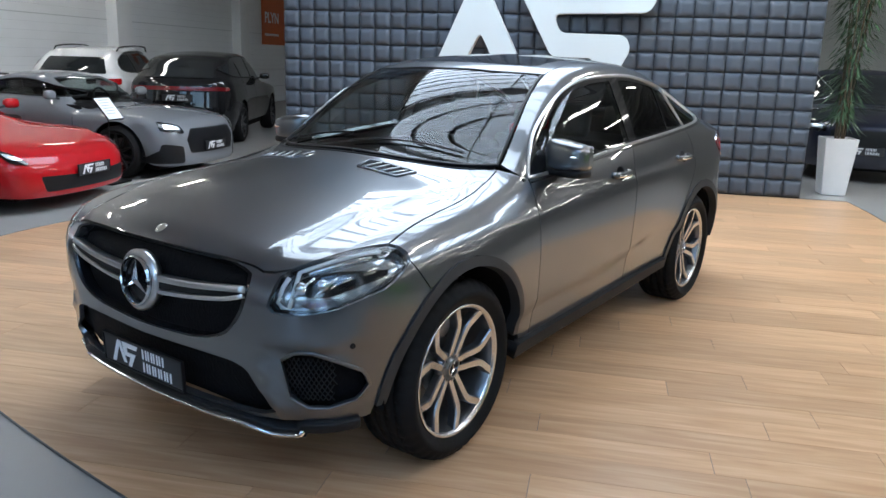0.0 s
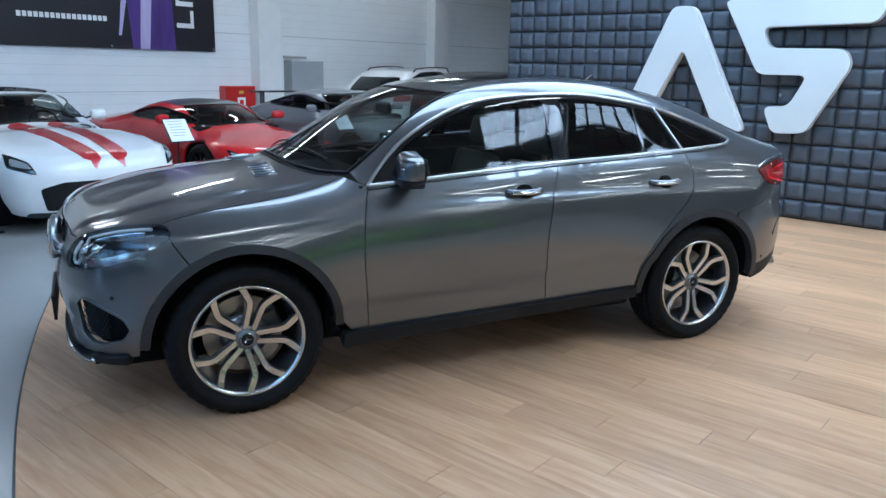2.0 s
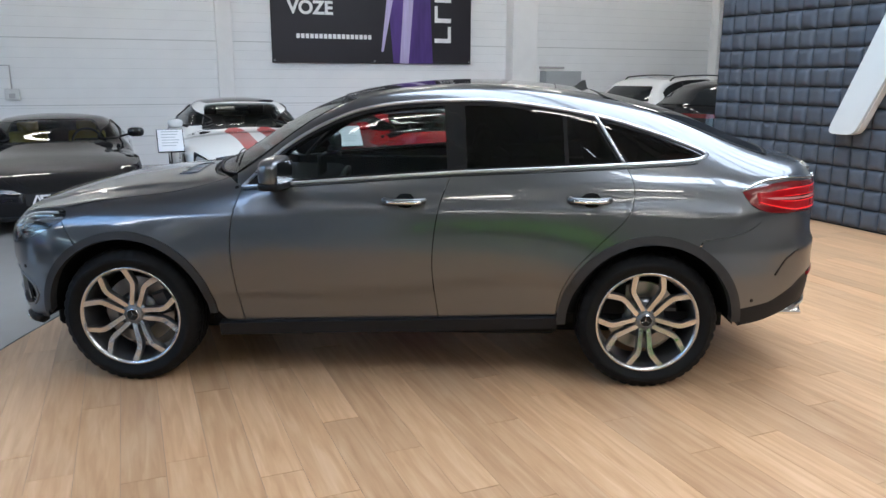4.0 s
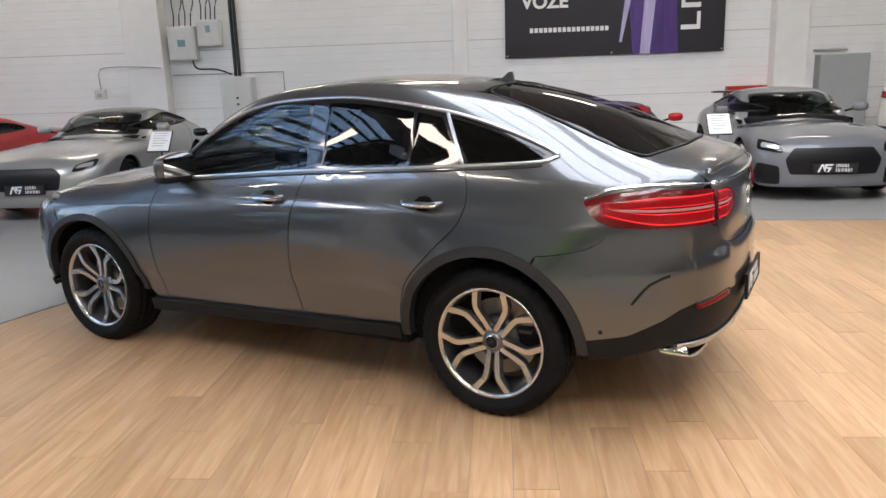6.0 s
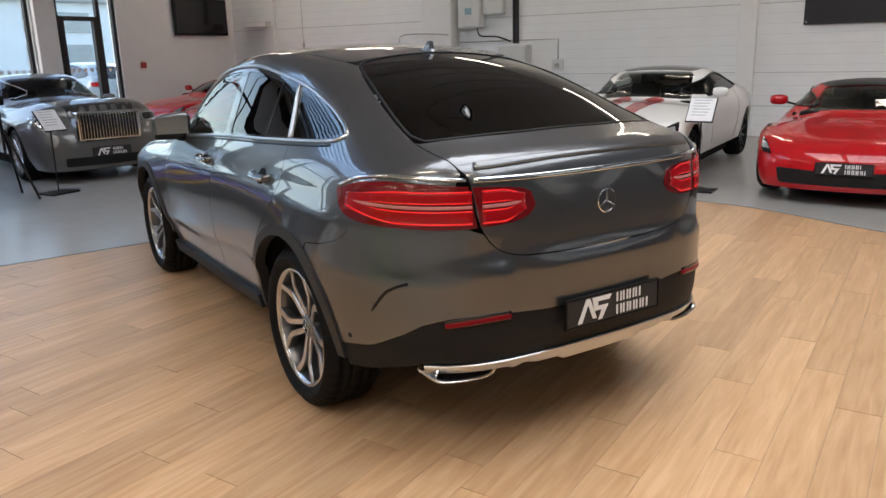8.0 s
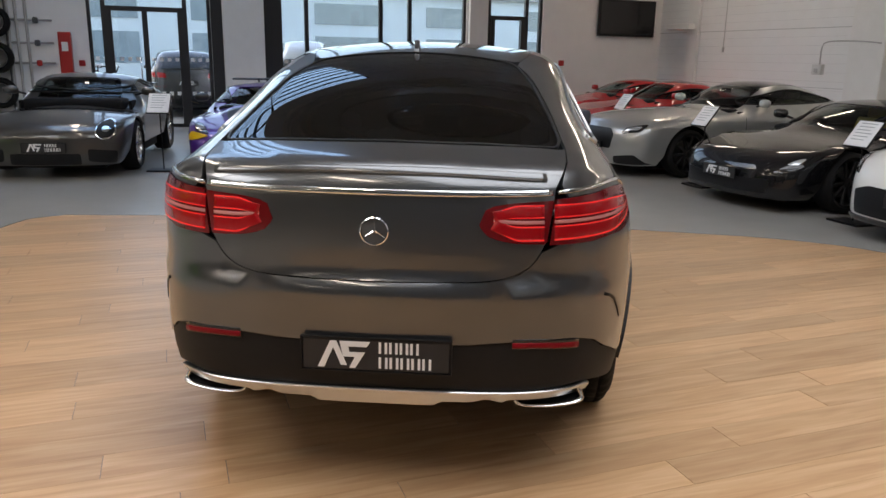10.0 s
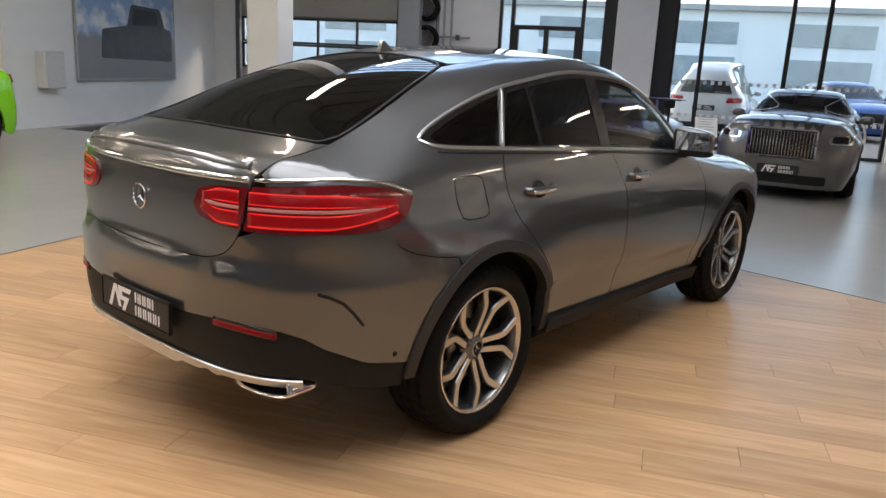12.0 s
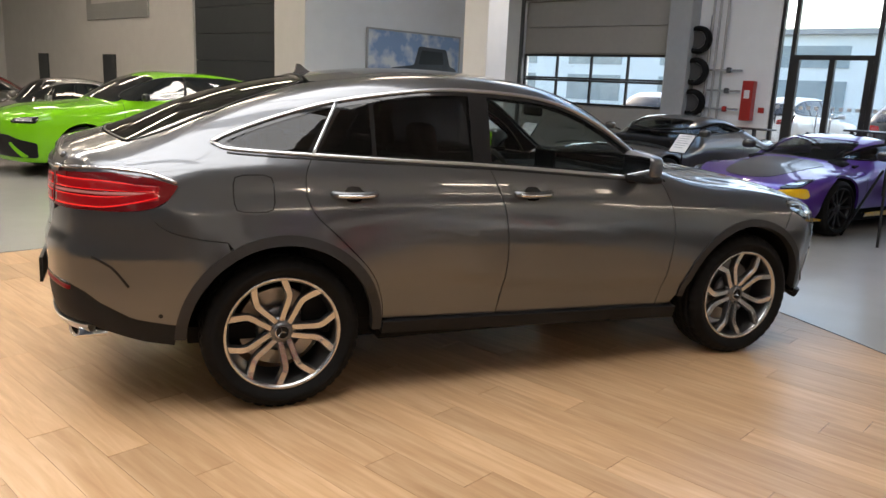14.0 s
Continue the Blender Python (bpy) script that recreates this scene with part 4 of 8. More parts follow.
# front wing
seam = S(smooth_path([(-1.80, 0.932), (-1.765, 0.875), (-1.722, 0.81)]))
wing = np.concatenate([S(gap_f[::-1])[:-1], S([(-0.80, bz(-0.8)), (-0.84, 1.135)]), A_(hood_side), lamp_tip, seam[1:],
                       S(arc(-AX, RO, 119, 4, 44)), S(straight([(-0.948, 0.365), (-0.81, 0.348)]))[1:]])
G.panel("front_wing", [wing], ("H", -0.8), M_PAINT, gle, mirror=True)
# side frame: sill of the roof, pillars and rear quarter
ditch = [(-0.86, -0.735), (-0.62, -0.675), (-0.38, -0.615), (-0.12, -0.575), (0.4, -0.565), (0.9, -0.56), (1.22, -0.50)]
tail_edge = [(1.30, -0.49), (1.5, -0.555), (1.8, -0.62), (2.12, -0.665)]
deck = smooth_path([(2.12, -0.665), (2.27, -0.66), (2.40, -0.635)])
lamp_up = np.concatenate([E_(smooth_path([(-0.355, 1.07), (-0.375, 1.12), (-0.45, 1.142), (-0.62, 1.155), (-0.76, 1.165)]), 1), S(smooth_path([(2.2, 1.17), (2.06, 1.155), (1.925, 1.118)]))])
lamp_lo = np.concatenate([S(smooth_path([(1.925, 1.118), (1.97, 1.055), (2.06, 1.012), (2.2, 0.998)])), E_(smooth_path([(-0.76, 0.995), (-0.60, 0.997), (-0.46, 1.008), (-0.385, 1.03), (-0.355, 1.07)]), 1)])
lu = lamp_up[lamp_up[:, 1] < -0.625]
ll = lamp_lo[lamp_lo[:, 1] < -0.60]
seam_r = S(smooth_path([(2.05, 1.005), (2.03, 0.96), (1.97, 0.915), (1.85, 0.882), (1.72, 0.862)]))
quarter = np.concatenate([S(gap_r[::-1])[:-1], S(cut(belt_l, 1.3, 1.765))[:-1], S(roof_l[::-1])[:-1], S([(-0.80, bz(-0.8)), (-0.84, 1.135)]), A_(smooth_path(ditch)), A_(smooth_path(tail_edge)), A_(deck)[1:], lu, S(smooth_path([(1.925, 1.118), (1.97, 1.055), (2.05, 1.012)]))[1:], seam_r[1:],
                          S(arc(AX, RO, 62, 172, 44))])
G.panel("body_side", [quarter], ("H", -0.8), M_PAINT, gle, gap=0.0018, rim=0.014, mirror=True, label="painted side frame and rear quarter")
# roof with its dark glass panels
rd_half = A_(np.concatenate([smooth_path([(-0.31, 0.0), (-0.285, -0.3), (-0.19, -0.578)]), smooth_path([(-0.12, -0.575), (0.4, -0.565), (0.9, -0.56), (1.20, -0.505)])]))
rd_back = A_(smooth_path([(1.235, -0.47), (1.22, -0.25), (1.21, 0.0)]))
hf = np.concatenate([rd_half, rd_back])
gl_half = A_(np.concatenate([smooth_path([(-0.18, 0.0), (-0.165, -0.25), (-0.11, -0.44)]), straight([(-0.07, -0.47), (0.92, -0.455)]), smooth_path([(0.96, -0.43), (0.985, -0.2), (0.99, 0.0)])]))
hole = np.concatenate([gl_half, (gl_half * mir)[::-1][1:-1]])
G.panel("roof", [np.concatenate([hf, (hf * mir)[::-1][1:-1]]), hole], ("Z", 0), M_PAINT, gle)
G.panel("glass_roof", [hole], ("Z", 0), M_GLOSSBLACK, gle, off=-0.002, label="black panoramic glass roof panel")
# windscreen, backlight
ws_half = A_(np.concatenate([smooth_path([(-1.09, 0.0), (-1.075, -0.3), (-0.99, -0.56), (-0.87, -0.722)]), smooth_path([(-0.62, -0.662), (-0.38, -0.602), (-0.2, -0.565)]), smooth_path([(-0.29, -0.3), (-0.315, 0.0)])]))
ws_loop = np.concatenate([ws_half, (ws_half * mir)[::-1][1:-1]])
G.panel("windscreen", [ws_loop], ("Z", 0), M_GLASS_W, gle, off=-0.003, label="tinted windscreen")
bl_half = A_(np.concatenate([smooth_path([(1.225, 0.0), (1.235, -0.25), (1.262, -0.43), (1.32, -0.485)]), smooth_path([(1.5, -0.54), (1.8, -0.605), (2.06, -0.645), (2.14, -0.62)]), smooth_path([(2.2, -0.4), (2.23, -0.2), (2.235, 0.0)])]))
bl_loop = np.concatenate([bl_half, (bl_half * mir)[::-1][1:-1]])
G.panel("rear_window", [bl_loop], ("Z", 0), M_GLASS_R, gle, off=-0.002, label="dark tinted rear window")
G.strip("rear_window_seal", np.concatenate([bl_loop, bl_loop[:1]]), 0.012, M_BLACK, gle, off=0.003)
G.strip("windscreen_seal", np.concatenate([ws_loop, ws_loop[:1]]), 0.014, M_BLACK, gle, off=0.003)
# tailgate
tg_low = smooth_path([(0.0, 0.862), (-0.25, 0.865), (-0.43, 0.875), (-0.53, 0.915), (-0.588, 1.0), (-0.604, 1.08), (-0.618, 1.19)])
tg_half = np.concatenate([E_(tg_low, 1), A_(deck[::-1][2:]), A_(smooth_path([(2.15, -0.63), (2.21, -0.4), (2.24, -0.2), (2.245, 0.0)]))])
lampgate = np.concatenate([E_(smooth_path([(-0.355, 1.07), (-0.375, 1.12), (-0.45, 1.142), (-0.608, 1.152)]), 1), E_(straight([(-0.608, 1.14), (-0.590, 1.01)]), 1), E_(smooth_path([(-0.58, 1.0), (-0.46, 1.008), (-0.385, 1.03), (-0.362, 1.055)]), 1)])
tg_loop = np.concatenate([tg_half, (tg_half * mir)[::-1][1:-1]])
G.panel("tailgate", [tg_loop], ("S", (1.5, 0, 0.85)), M_PAINT, gle, res=0.05)
# bumpers
fr_top = np.concatenate([seam[::-1], lamp_foot, lamp_in, A_(hood_corner), A_(hood_nose[1:])])
fr_low = np.concatenate([S(arc(-AX, RO, 183, 121, 26)), ])
fr_bot = np.concatenate([E_(smooth_path([(0.0, 0.345), (-0.4, 0.345), (-0.6, 0.35), (-0.72, 0.355)]), -1), S(smooth_path([(-2.12, 0.365), (-1.98, 0.352)]))])
fb_half = np.concatenate([fr_bot, fr_low, fr_top])
gr_half = E_(np.concatenate([smooth_path([(0.0, 0.94), (-0.3, 0.935), (-0.48, 0.925), (-0.565, 0.90)]), smooth_path([(-0.572, 0.855), (-0.55, 0.765), (-0.48, 0.675), (-0.38, 0.635)]), smooth_path([(-0.3, 0.622), (-0.1, 0.612), (0.0, 0.61)])]), -1)
grille_loop = np.concatenate([gr_half, (gr_half * mir)[::-1][1:-1]])
li_half = E_(np.concatenate([smooth_path([(0.0, 0.565), (-0.3, 0.57), (-0.50, 0.565), (-0.56, 0.54)]), smooth_path([(-0.60, 0.47), (-0.66, 0.395)]), smooth_path([(-0.6, 0.372), (-0.3, 0.37), (0.0, 0.37)])]), -1)
low_loop = np.concatenate([li_half, (li_half * mir)[::-1][1:-1]])
side_int = np.concatenate([E_(smooth_path([(-0.685, 0.60), (-0.73, 0.632), (-0.79, 0.635), (-0.84, 0.61)]), -1), S(smooth_path([(-2.02, 0.56), (-1.99, 0.50), (-2.03, 0.44)])), E_(smooth_path([(-0.82, 0.415), (-0.76, 0.415), (-0.71, 0.46)]), -1)])
fb_loop = np.concatenate([fb_half, (fb_half * mir)[::-1][1:-1]])
G.panel("front_bumper", [fb_loop, grille_loop, low_loop, side_int, side_int * mir], ("V", -1.2), M_PAINT, gle, res=0.05)
M_MESH = mat("grille_mesh", (0.004, 0.004, 0.005), 0.6, spec=0.12, bump=0.4, bump_scale=90)
G.panel("grille_insert", [grille_loop], ("V", -1.2), M_MESH, gle, off=-0.05, gap=-0.02, rim=0, label="black mesh radiator grille")
G.panel("grille_surround", [grille_loop, grille_loop * np.array((1, 0.965, 1)) + np.array((0, 0, 0.0))], ("V", -1.2), M_GLOSSBLACK, gle, off=-0.01, gap=-0.001, rim=0.04)
G.panel("lower_grille", [low_loop], ("V", -1.2), M_MESH, gle, off=-0.045, gap=-0.02, rim=0, label="black lower intake mesh")
G.panel("side_intake", [side_int], ("V", -1.2), M_MESH, gle, off=-0.05, gap=-0.02, rim=0, mirror=True, label="black honeycomb side intake")
G.strip("intake_blade", np.concatenate([side_int[-14:], side_int[:30]]) if len(side_int) > 60 else side_int, 0.014, M_PAINT, gle, off=0.006, mirror=True)
# honeycomb bars of the intakes
for nm, y0, y1, z0, z1, dx in (("intake_bars", -0.85, -0.68, 0.43, 0.60, -0.03), ("intake_bars", 0.68, 0.85, 0.43, 0.60, -0.03)):
    bm = bmesh.new()
    for k in range(24):
        for s in (-1, 1):
            a, b = np.array((y0 - 0.1 + k * 0.016, z0)), np.array((y0 - 0.1 + k * 0.016 + s * 0.09, z1))
            pts = [a + (b - a) * t for t in np.linspace(0, 1, 6)]
            pts = [p for p in pts if y0 < p[0] < y1]
            if len(pts) > 1:
                P3 = E_(np.array(pts), -1)
                tube(P3 + G.normal(P3) * dx, 0.0026, bm=bm, sides=4, caps=False)
    part("intake_mesh", bm, M_CLAD, gle)
# rear bumper: painted upper, black lower
rb_edge = np.concatenate([S(straight([(1.94, 0.47), (2.12, 0.50)])), S(smooth_path([(2.15, 0.51), (2.28, 0.575)])), E_(smooth_path([(-0.79, 0.62), (-0.70, 0.652), (-0.55, 0.658), (-0.41, 0.652), (-0.30, 0.645), (0.0, 0.645)]), 1)])
rb_top = np.concatenate([E_(tg_low[:-6], 1), lamp_lo[(lamp_lo[:, 1] < -0.60)][::-1], seam_r[1:]])
rb_half = np.concatenate([rb_top, S(arc(AX, RO, 60, 9, 24)), rb_edge])
rb_half = rb_half[:-1]
rb_loop = np.concatenate([rb_half, (E_([(0.0, 0.645)], 1)), (rb_half * mir)[::-1][:-1]])
G.panel("rear_bumper", [rb_loop], ("V", 1.2), M_PAINT, gle, res=0.05, gap=0.0012, rim=0.012)
rl_half = np.concatenate([rb_edge, E_(smooth_path([(0.0, 0.44), (-0.35, 0.44), (-0.5, 0.45), (-0.74, 0.455)]), 1), S(smooth_path([(2.25, 0.425), (2.1, 0.385), (1.962, 0.365)]))])
rl_loop = np.concatenate([rl_half[:len(rb_edge)], (rb_edge * mir)[::-1][1:], (rl_half[len(rb_edge):] * mir)[::-1], rl_half[len(rb_edge):][1:]])
G.panel("rear_diffuser", [rl_loop], ("V", 1.2), M_CLAD, gle, off=-0.006, rim=0.05, label="black plastic lower rear apron")
# arches, sills
for cx, nm, a0, a1 in ((-AX, "front_arch_trim", 3, 178), (AX, "rear_arch_trim", 2, 182)):
    lp = np.concatenate([S(arc(cx, RO + (0.001 if cx < 0 else 0.009), a0, a1, 60)), S(arc(cx, RI, a1, a0, 60))])
    G.panel(nm, [lp], ("Y", -1), M_ARCH, gle, off=0.01, rim=0.05, gap=0, mirror=True, label="black plastic wheel-arch trim")
    for s in (-1, 1):
        t = np.radians(np.linspace(-1, 181, 40))
        V = [(cx + 0.474 * math.cos(a), s * y, HUB + 0.474 * math.sin(a)) for a in t for y in (0.93, 0.5)]
        part("wheel_housing", fine_bm(V, [(2 * i, 2 * i + 1, 2 * i + 3, 2 * i + 2) for i in range(39)]), M_CABIN, gle, smooth=True)
        t = np.radians(np.linspace(0, 180, 40))
        V = [(cx, s * 0.56, HUB)] + [(cx + 0.475 * math.cos(a), s * 0.56, HUB + 0.475 * math.sin(a)) for a in t]
        part("housing_wall", fine_bm(V, [(0, i, i + 1) for i in range(1, 40)]), M_CABIN, gle)
sl = S(np.concatenate([straight([(-0.955, 0.352), (0.948, 0.415)]), straight([(0.955, 0.352), (-0.955, 0.278)])]))
G.panel("sill", [sl], ("Y", -1), M_CLAD, gle, off=0.028, rim=0.06, gap=0, mirror=True, label="black plastic sill cladding")
part("underbody", box(-2.05, 1.8, -0.64, 0.64, 0.225, 0.34, 0.02), M_CABIN, gle)
for s in (-1, 1):
    part("floor_pan", box(-0.96, 0.96, s * 0.765 - 0.12, s * 0.765 + 0.12, 0.285, 0.36, 0.02), M_CABIN, gle)
part("inner_floor", box(-1.0, 1.9, -0.84, 0.84, 0.34, 0.42), M_CABIN, gle)
part("firewall", box(-1.02, -0.98, -0.8, 0.8, 0.3, 1.1), M_CABIN, gle)
for s in (-1, 1):
    part("door_lining", box(-0.85, 1.35, s * 0.835 - 0.02, s * 0.835 + 0.02, 0.4, 1.12, 0.01), M_CABIN, gle)
# side glass, pillars and bright trim
def win(x0t, x1t, x0b, x1b):
    """A side pane between two slanted edges, under the roof line and over the belt."""
    return S(np.concatenate([cut(roof_l, x0t, x1t) - (0, 0.03), straight([(x1t, np.interp(x1t, roof_l[:, 0], roof_l[:, 1]) - 0.03), (x1b, bz(x1b) + 0.02)])[1:-1], (cut(belt_l, x0b, x1b) + (0, 0.02))[::-1]]))
fg = S(np.concatenate([cut(roof_l, -0.62, 0.315) - (0, 0.028), straight([(0.315, 1.555), (0.335, bz(0.335) + 0.02)])[1:-1], (cut(belt_l, -0.56, 0.335) + (0, 0.02))[::-1]]))
G.panel("front_side_window", [fg], ("H", -0.8), M_GLASS_F, gle, off=-0.006, gap=0, rim=0.0, mirror=True, label="lightly tinted side window")
G.panel("rear_side_window", [win(0.43, 0.965, 0.445, 0.975)], ("H", -0.8), M_GLASS_R, gle, off=-0.006, gap=0, rim=0, mirror=True, label="dark privacy glass")
G.panel("fixed_side_window", [win(0.99, 1.13, 1.0, 1.265)], ("H", -0.8), M_GLASS_R, gle, off=-0.006, gap=0, rim=0, mirror=True, label="dark privacy glass")
qw = S(np.concatenate([cut(roof_l, 1.175, 1.70) - (0, 0.026), straight([(1.70, 1.315), (1.66, bz(1.66) + 0.016)])[1:-1], (cut(belt_l, 1.325, 1.66) + (0, 0.016))[::-1]]))
G.panel("quarter_window", [qw], ("H", -0.8), M_GLASS_R, gle, off=-0.006, gap=0, rim=0, mirror=True, label="dark privacy glass")
frame_loop = S(np.concatenate([belt_l, roof_l[::-1][1:-1]]))
G.panel("window_frame", [frame_loop, fg, win(0.43, 0.965, 0.445, 0.975), win(0.99, 1.13, 1.0, 1.265), qw], ("H", -0.8), M_GLOSSBLACK, gle, off=-0.003, gap=0.001, rim=0.03, mirror=True, label="gloss black pillars and window frames")
G.strip("window_trim", S(np.concatenate([belt_l[::-1], roof_l[1:], roof_l[-1:]])[:-1]), 0.017, M_SATIN, gle, off=0.008, mirror=True, label="satin aluminium window surround")
G.strip("pillar_trim", S(straight([(1.15, 1.512), (1.30, 1.256)])), 0.016, M_SATIN, gle, off=0.008, mirror=True)
G.strip("belt_line", S(cut(belt_l, -0.8, 1.7) - (0, 0.018)), 0.01, M_BLACK, gle, off=0.003, mirror=True)
# lamps
G.panel("headlight_bowl", [lampF], ("V", -1.2), M_BOWLGREY, gle, off=-0.045, gap=-0.004, rim=0, mirror=True, label="smoke grey headlight reflector")
hl = G.panel("headlight", [lampF], ("V", -1.2), M_LENS, gle, off=0.002, gap=0.003, rim=0.05, mirror=True, label="clear LED headlight lens")
for s, h in zip((-1, 1), hl):
    bm = bmesh.new()
    mid = lampF.mean(0)
    lt = A_(hood_lamp[::-1])
    lt = np.concatenate([lampF[-6:][::-1] + (mid - lampF[-6:][::-1]) * 0.12, lt + (mid - lt) * 0.17])
    lt = lt - G.normal(lt) * 0.012
    tube(lt * np.array((1, -s, 1)), 0.008, bm=bm, sides=6)
    part("light_guide", bm, M_WHITE, h, "white daytime light strip", True)
    up = A_(hood_lamp[::-1])
    brow = np.concatenate([up + (mid - up) * 0.34])
    part("reflector_fin", tube((brow - G.normal(brow) * 0.018) * np.array((1, -s, 1)), 0.009, sides=6), M_CHROME, h, "chrome fin", True)
    for y, z in ((-0.745, 0.875), (-0.81, 0.885)):
        c = E_([(y, z)], -1)[0]
        n = G.normal(c[None])[0]
        c = c - n * 0.03
        bm = bmesh.new()
        bmesh.ops.create_uvsphere(bm, u_segments=20, v_segments=12, radius=0.024)
        ob = part("projector", bm, M_MIRRORGLASS, h, "round projector lens", True)
        ob.matrix_basis = Matrix.Translation((c[0], c[1] * -s, c[2]))
        fin = E_(straight([(y - 0.028, 0.91), (y + 0.016, 0.835)]), -1)
        part("lamp_bezel", tube((fin - G.normal(fin) * 0.02) * np.array((1, -s, 1)), 0.006, sides=6), M_CHROME, h, "", True)
inner_lamp = np.concatenate([E_(smooth_path([(-0.70, 0.895), (-0.75, 0.925), (-0.81, 0.94)]), -1), S(smooth_path([(-1.93, 0.935), (-1.88, 0.93), (-1.90, 0.90)])), E_(smooth_path([(-0.84, 0.84), (-0.79, 0.835), (-0.73, 0.85)]), -1)])
G.panel("headlight_module", [inner_lamp], ("V", -1.2), M_GLOSSBLACK, gle, off=-0.036, gap=0, rim=0, mirror=True, label="dark inner module of the headlight", res=0.03)
outer = np.concatenate([E_([(-0.619, 1.155)], 1), lamp_up[lamp_up[:, 1] < -0.63], lamp_lo[1:][lamp_lo[1:, 1] < -0.61], E_([(-0.597, 0.998)], 1)])
for nm, lp in (("tail_light", outer), ("tail_light_inner", lampgate)):
    tl = G.panel(nm, [lp], ("V", 1.2), M_REDDARK, gle, off=0.005, gap=0.001, rim=0.02, mirror=True, label="red LED tail light", res=0.03)
    for ob in tl:
        s = 1 if ob is tl[0] else -1
        zs = ((1.078, 0.012, M_LAMPLINE), (1.112, 0.036, M_REDLENS), (1.04, 0.042, M_REDLENS), (1.134, 0.006, M_REDEDGE), (1.094, 0.005, M_REDEDGE), (1.062, 0.005, M_REDEDGE), (1.016, 0.007, M_REDEDGE))
        for z, w, mm in zs:
            th = np.linspace(-0.46, -0.85, 30) if nm == "tail_light" else np.linspace(-0.305, -0.432, 12)
            f = np.clip((-0.66 - th) / 0.2, 0, 1) if nm == "tail_light" else np.clip((th + 0.37) / 0.07, 0, 1)
            pa = G.lift(np.stack([th, z + (1.09 - z) * 0.75 * f ** 1.5], 1), ("V", 1.2))
            pa = pa + G.normal(pa) * 0.004
            G.strip("light_bar", pa * np.array((1, s, 1)), w, mm, ob, off=0.002, depth=0.002)
# bright strip across the tailgate and over the lamps
st_p = E_(smooth_path([(-0.60, 1.175), (-0.3, 1.172), (0.0, 1.171), (0.3, 1.172), (0.60, 1.175)]), 1)
G.strip("tailgate_strip", st_p, 0.022, M_CHROME, gle, off=0.012, label="chrome strip")
G.strip("lamp_strip", np.concatenate([E_(straight([(-0.625, 1.176), (-0.76, 1.185)]), 1), S(smooth_path([(2.2, 1.188), (2.05, 1.172), (1.93, 1.13)]))]), 0.014, M_CHROME, gle, off=0.008, mirror=True)
# lip of the boot
lip = E_(smooth_path([(-0.58, 1.222), (-0.3, 1.236), (0.0, 1.24), (0.3, 1.236), (0.58, 1.222)]), 1)
G.strip("boot_lip", lip, 0.03, M_PAINT, gle, off=0.012, depth=0.02)
# fuel flap
ff = S(smooth_path([(1.50, 1.13), (1.51, 1.155), (1.54, 1.165), (1.64, 1.165), (1.675, 1.155), (1.685, 1.125), (1.685, 1.04), (1.675, 1.01), (1.64, 1.0), (1.54, 1.0), (1.51, 1.01), (1.50, 1.04)], closed=True), 1)
G.strip("fuel_flap_gap", np.concatenate([ff, ff[:1]]), 0.006, M_BLACK, gle, off=0.0012, depth=0.001)
# door handles
for x, z in ((0.10, 1.06), (1.105, 1.073)):
    for s in (-1, 1):
        c = S([(x, z)], s)[0]
        n = G.normal(c[None])[0]
        pts = [(x - 0.105, -0.004, z + 0.002), (x - 0.09, 0.022, z), (x - 0.03, 0.032, z - 0.001), (x + 0.05, 0.032, z - 0.001), (x + 0.095, 0.02, z + 0.001), (x + 0.108, -0.004, z + 0.002)]
        path = [Vector((a, c[1] + s * b, q)) for a, b, q in pts]
        h = part("door_handle", tube([tuple(v) for v in smooth_path(path, 0.012)], 0.0175, sides=10), M_PAINT, gle, "grey door handle with a bright blade", True)
        part("handle_blade", tube([tuple(v + Vector((0, s * 0.012, -0.003))) for v in [Vector(q) for q in smooth_path(path[1:-1], 0.015)]], 0.009, sides=8), M_CHROME, h, "chrome blade", True)
        # flat black patch paints the shade of the body-coloured grip hollow
        cup = S(smooth_path([(x - 0.06, z), (x - 0.02, z + 0.034), (x + 0.04, z + 0.034), (x + 0.07, z), (x + 0.04, z - 0.034), (x - 0.02, z - 0.034)], closed=True), s)
        G.panel("handle_cup_shade", [cup], ("Y", s), M_GLOSSBLACK, h, off=0.0015, gap=0, rim=0, res=0.02)
# door mirrors
def round_box(hx, hy, hz, e, shape):
    """A box swollen into a soft shell; shape(x, y, z) bends it."""
    bm = bmesh.new()
    bmesh.ops.create_uvsphere(bm, u_segments=36, v_segments=24, radius=1)
    for v in bm.verts:
        x, y, z = (math.copysign(abs(c) ** e, c) for c in v.co)
        v.co = Vector(shape(x * hx, y * hy, z * hz))
    return bm


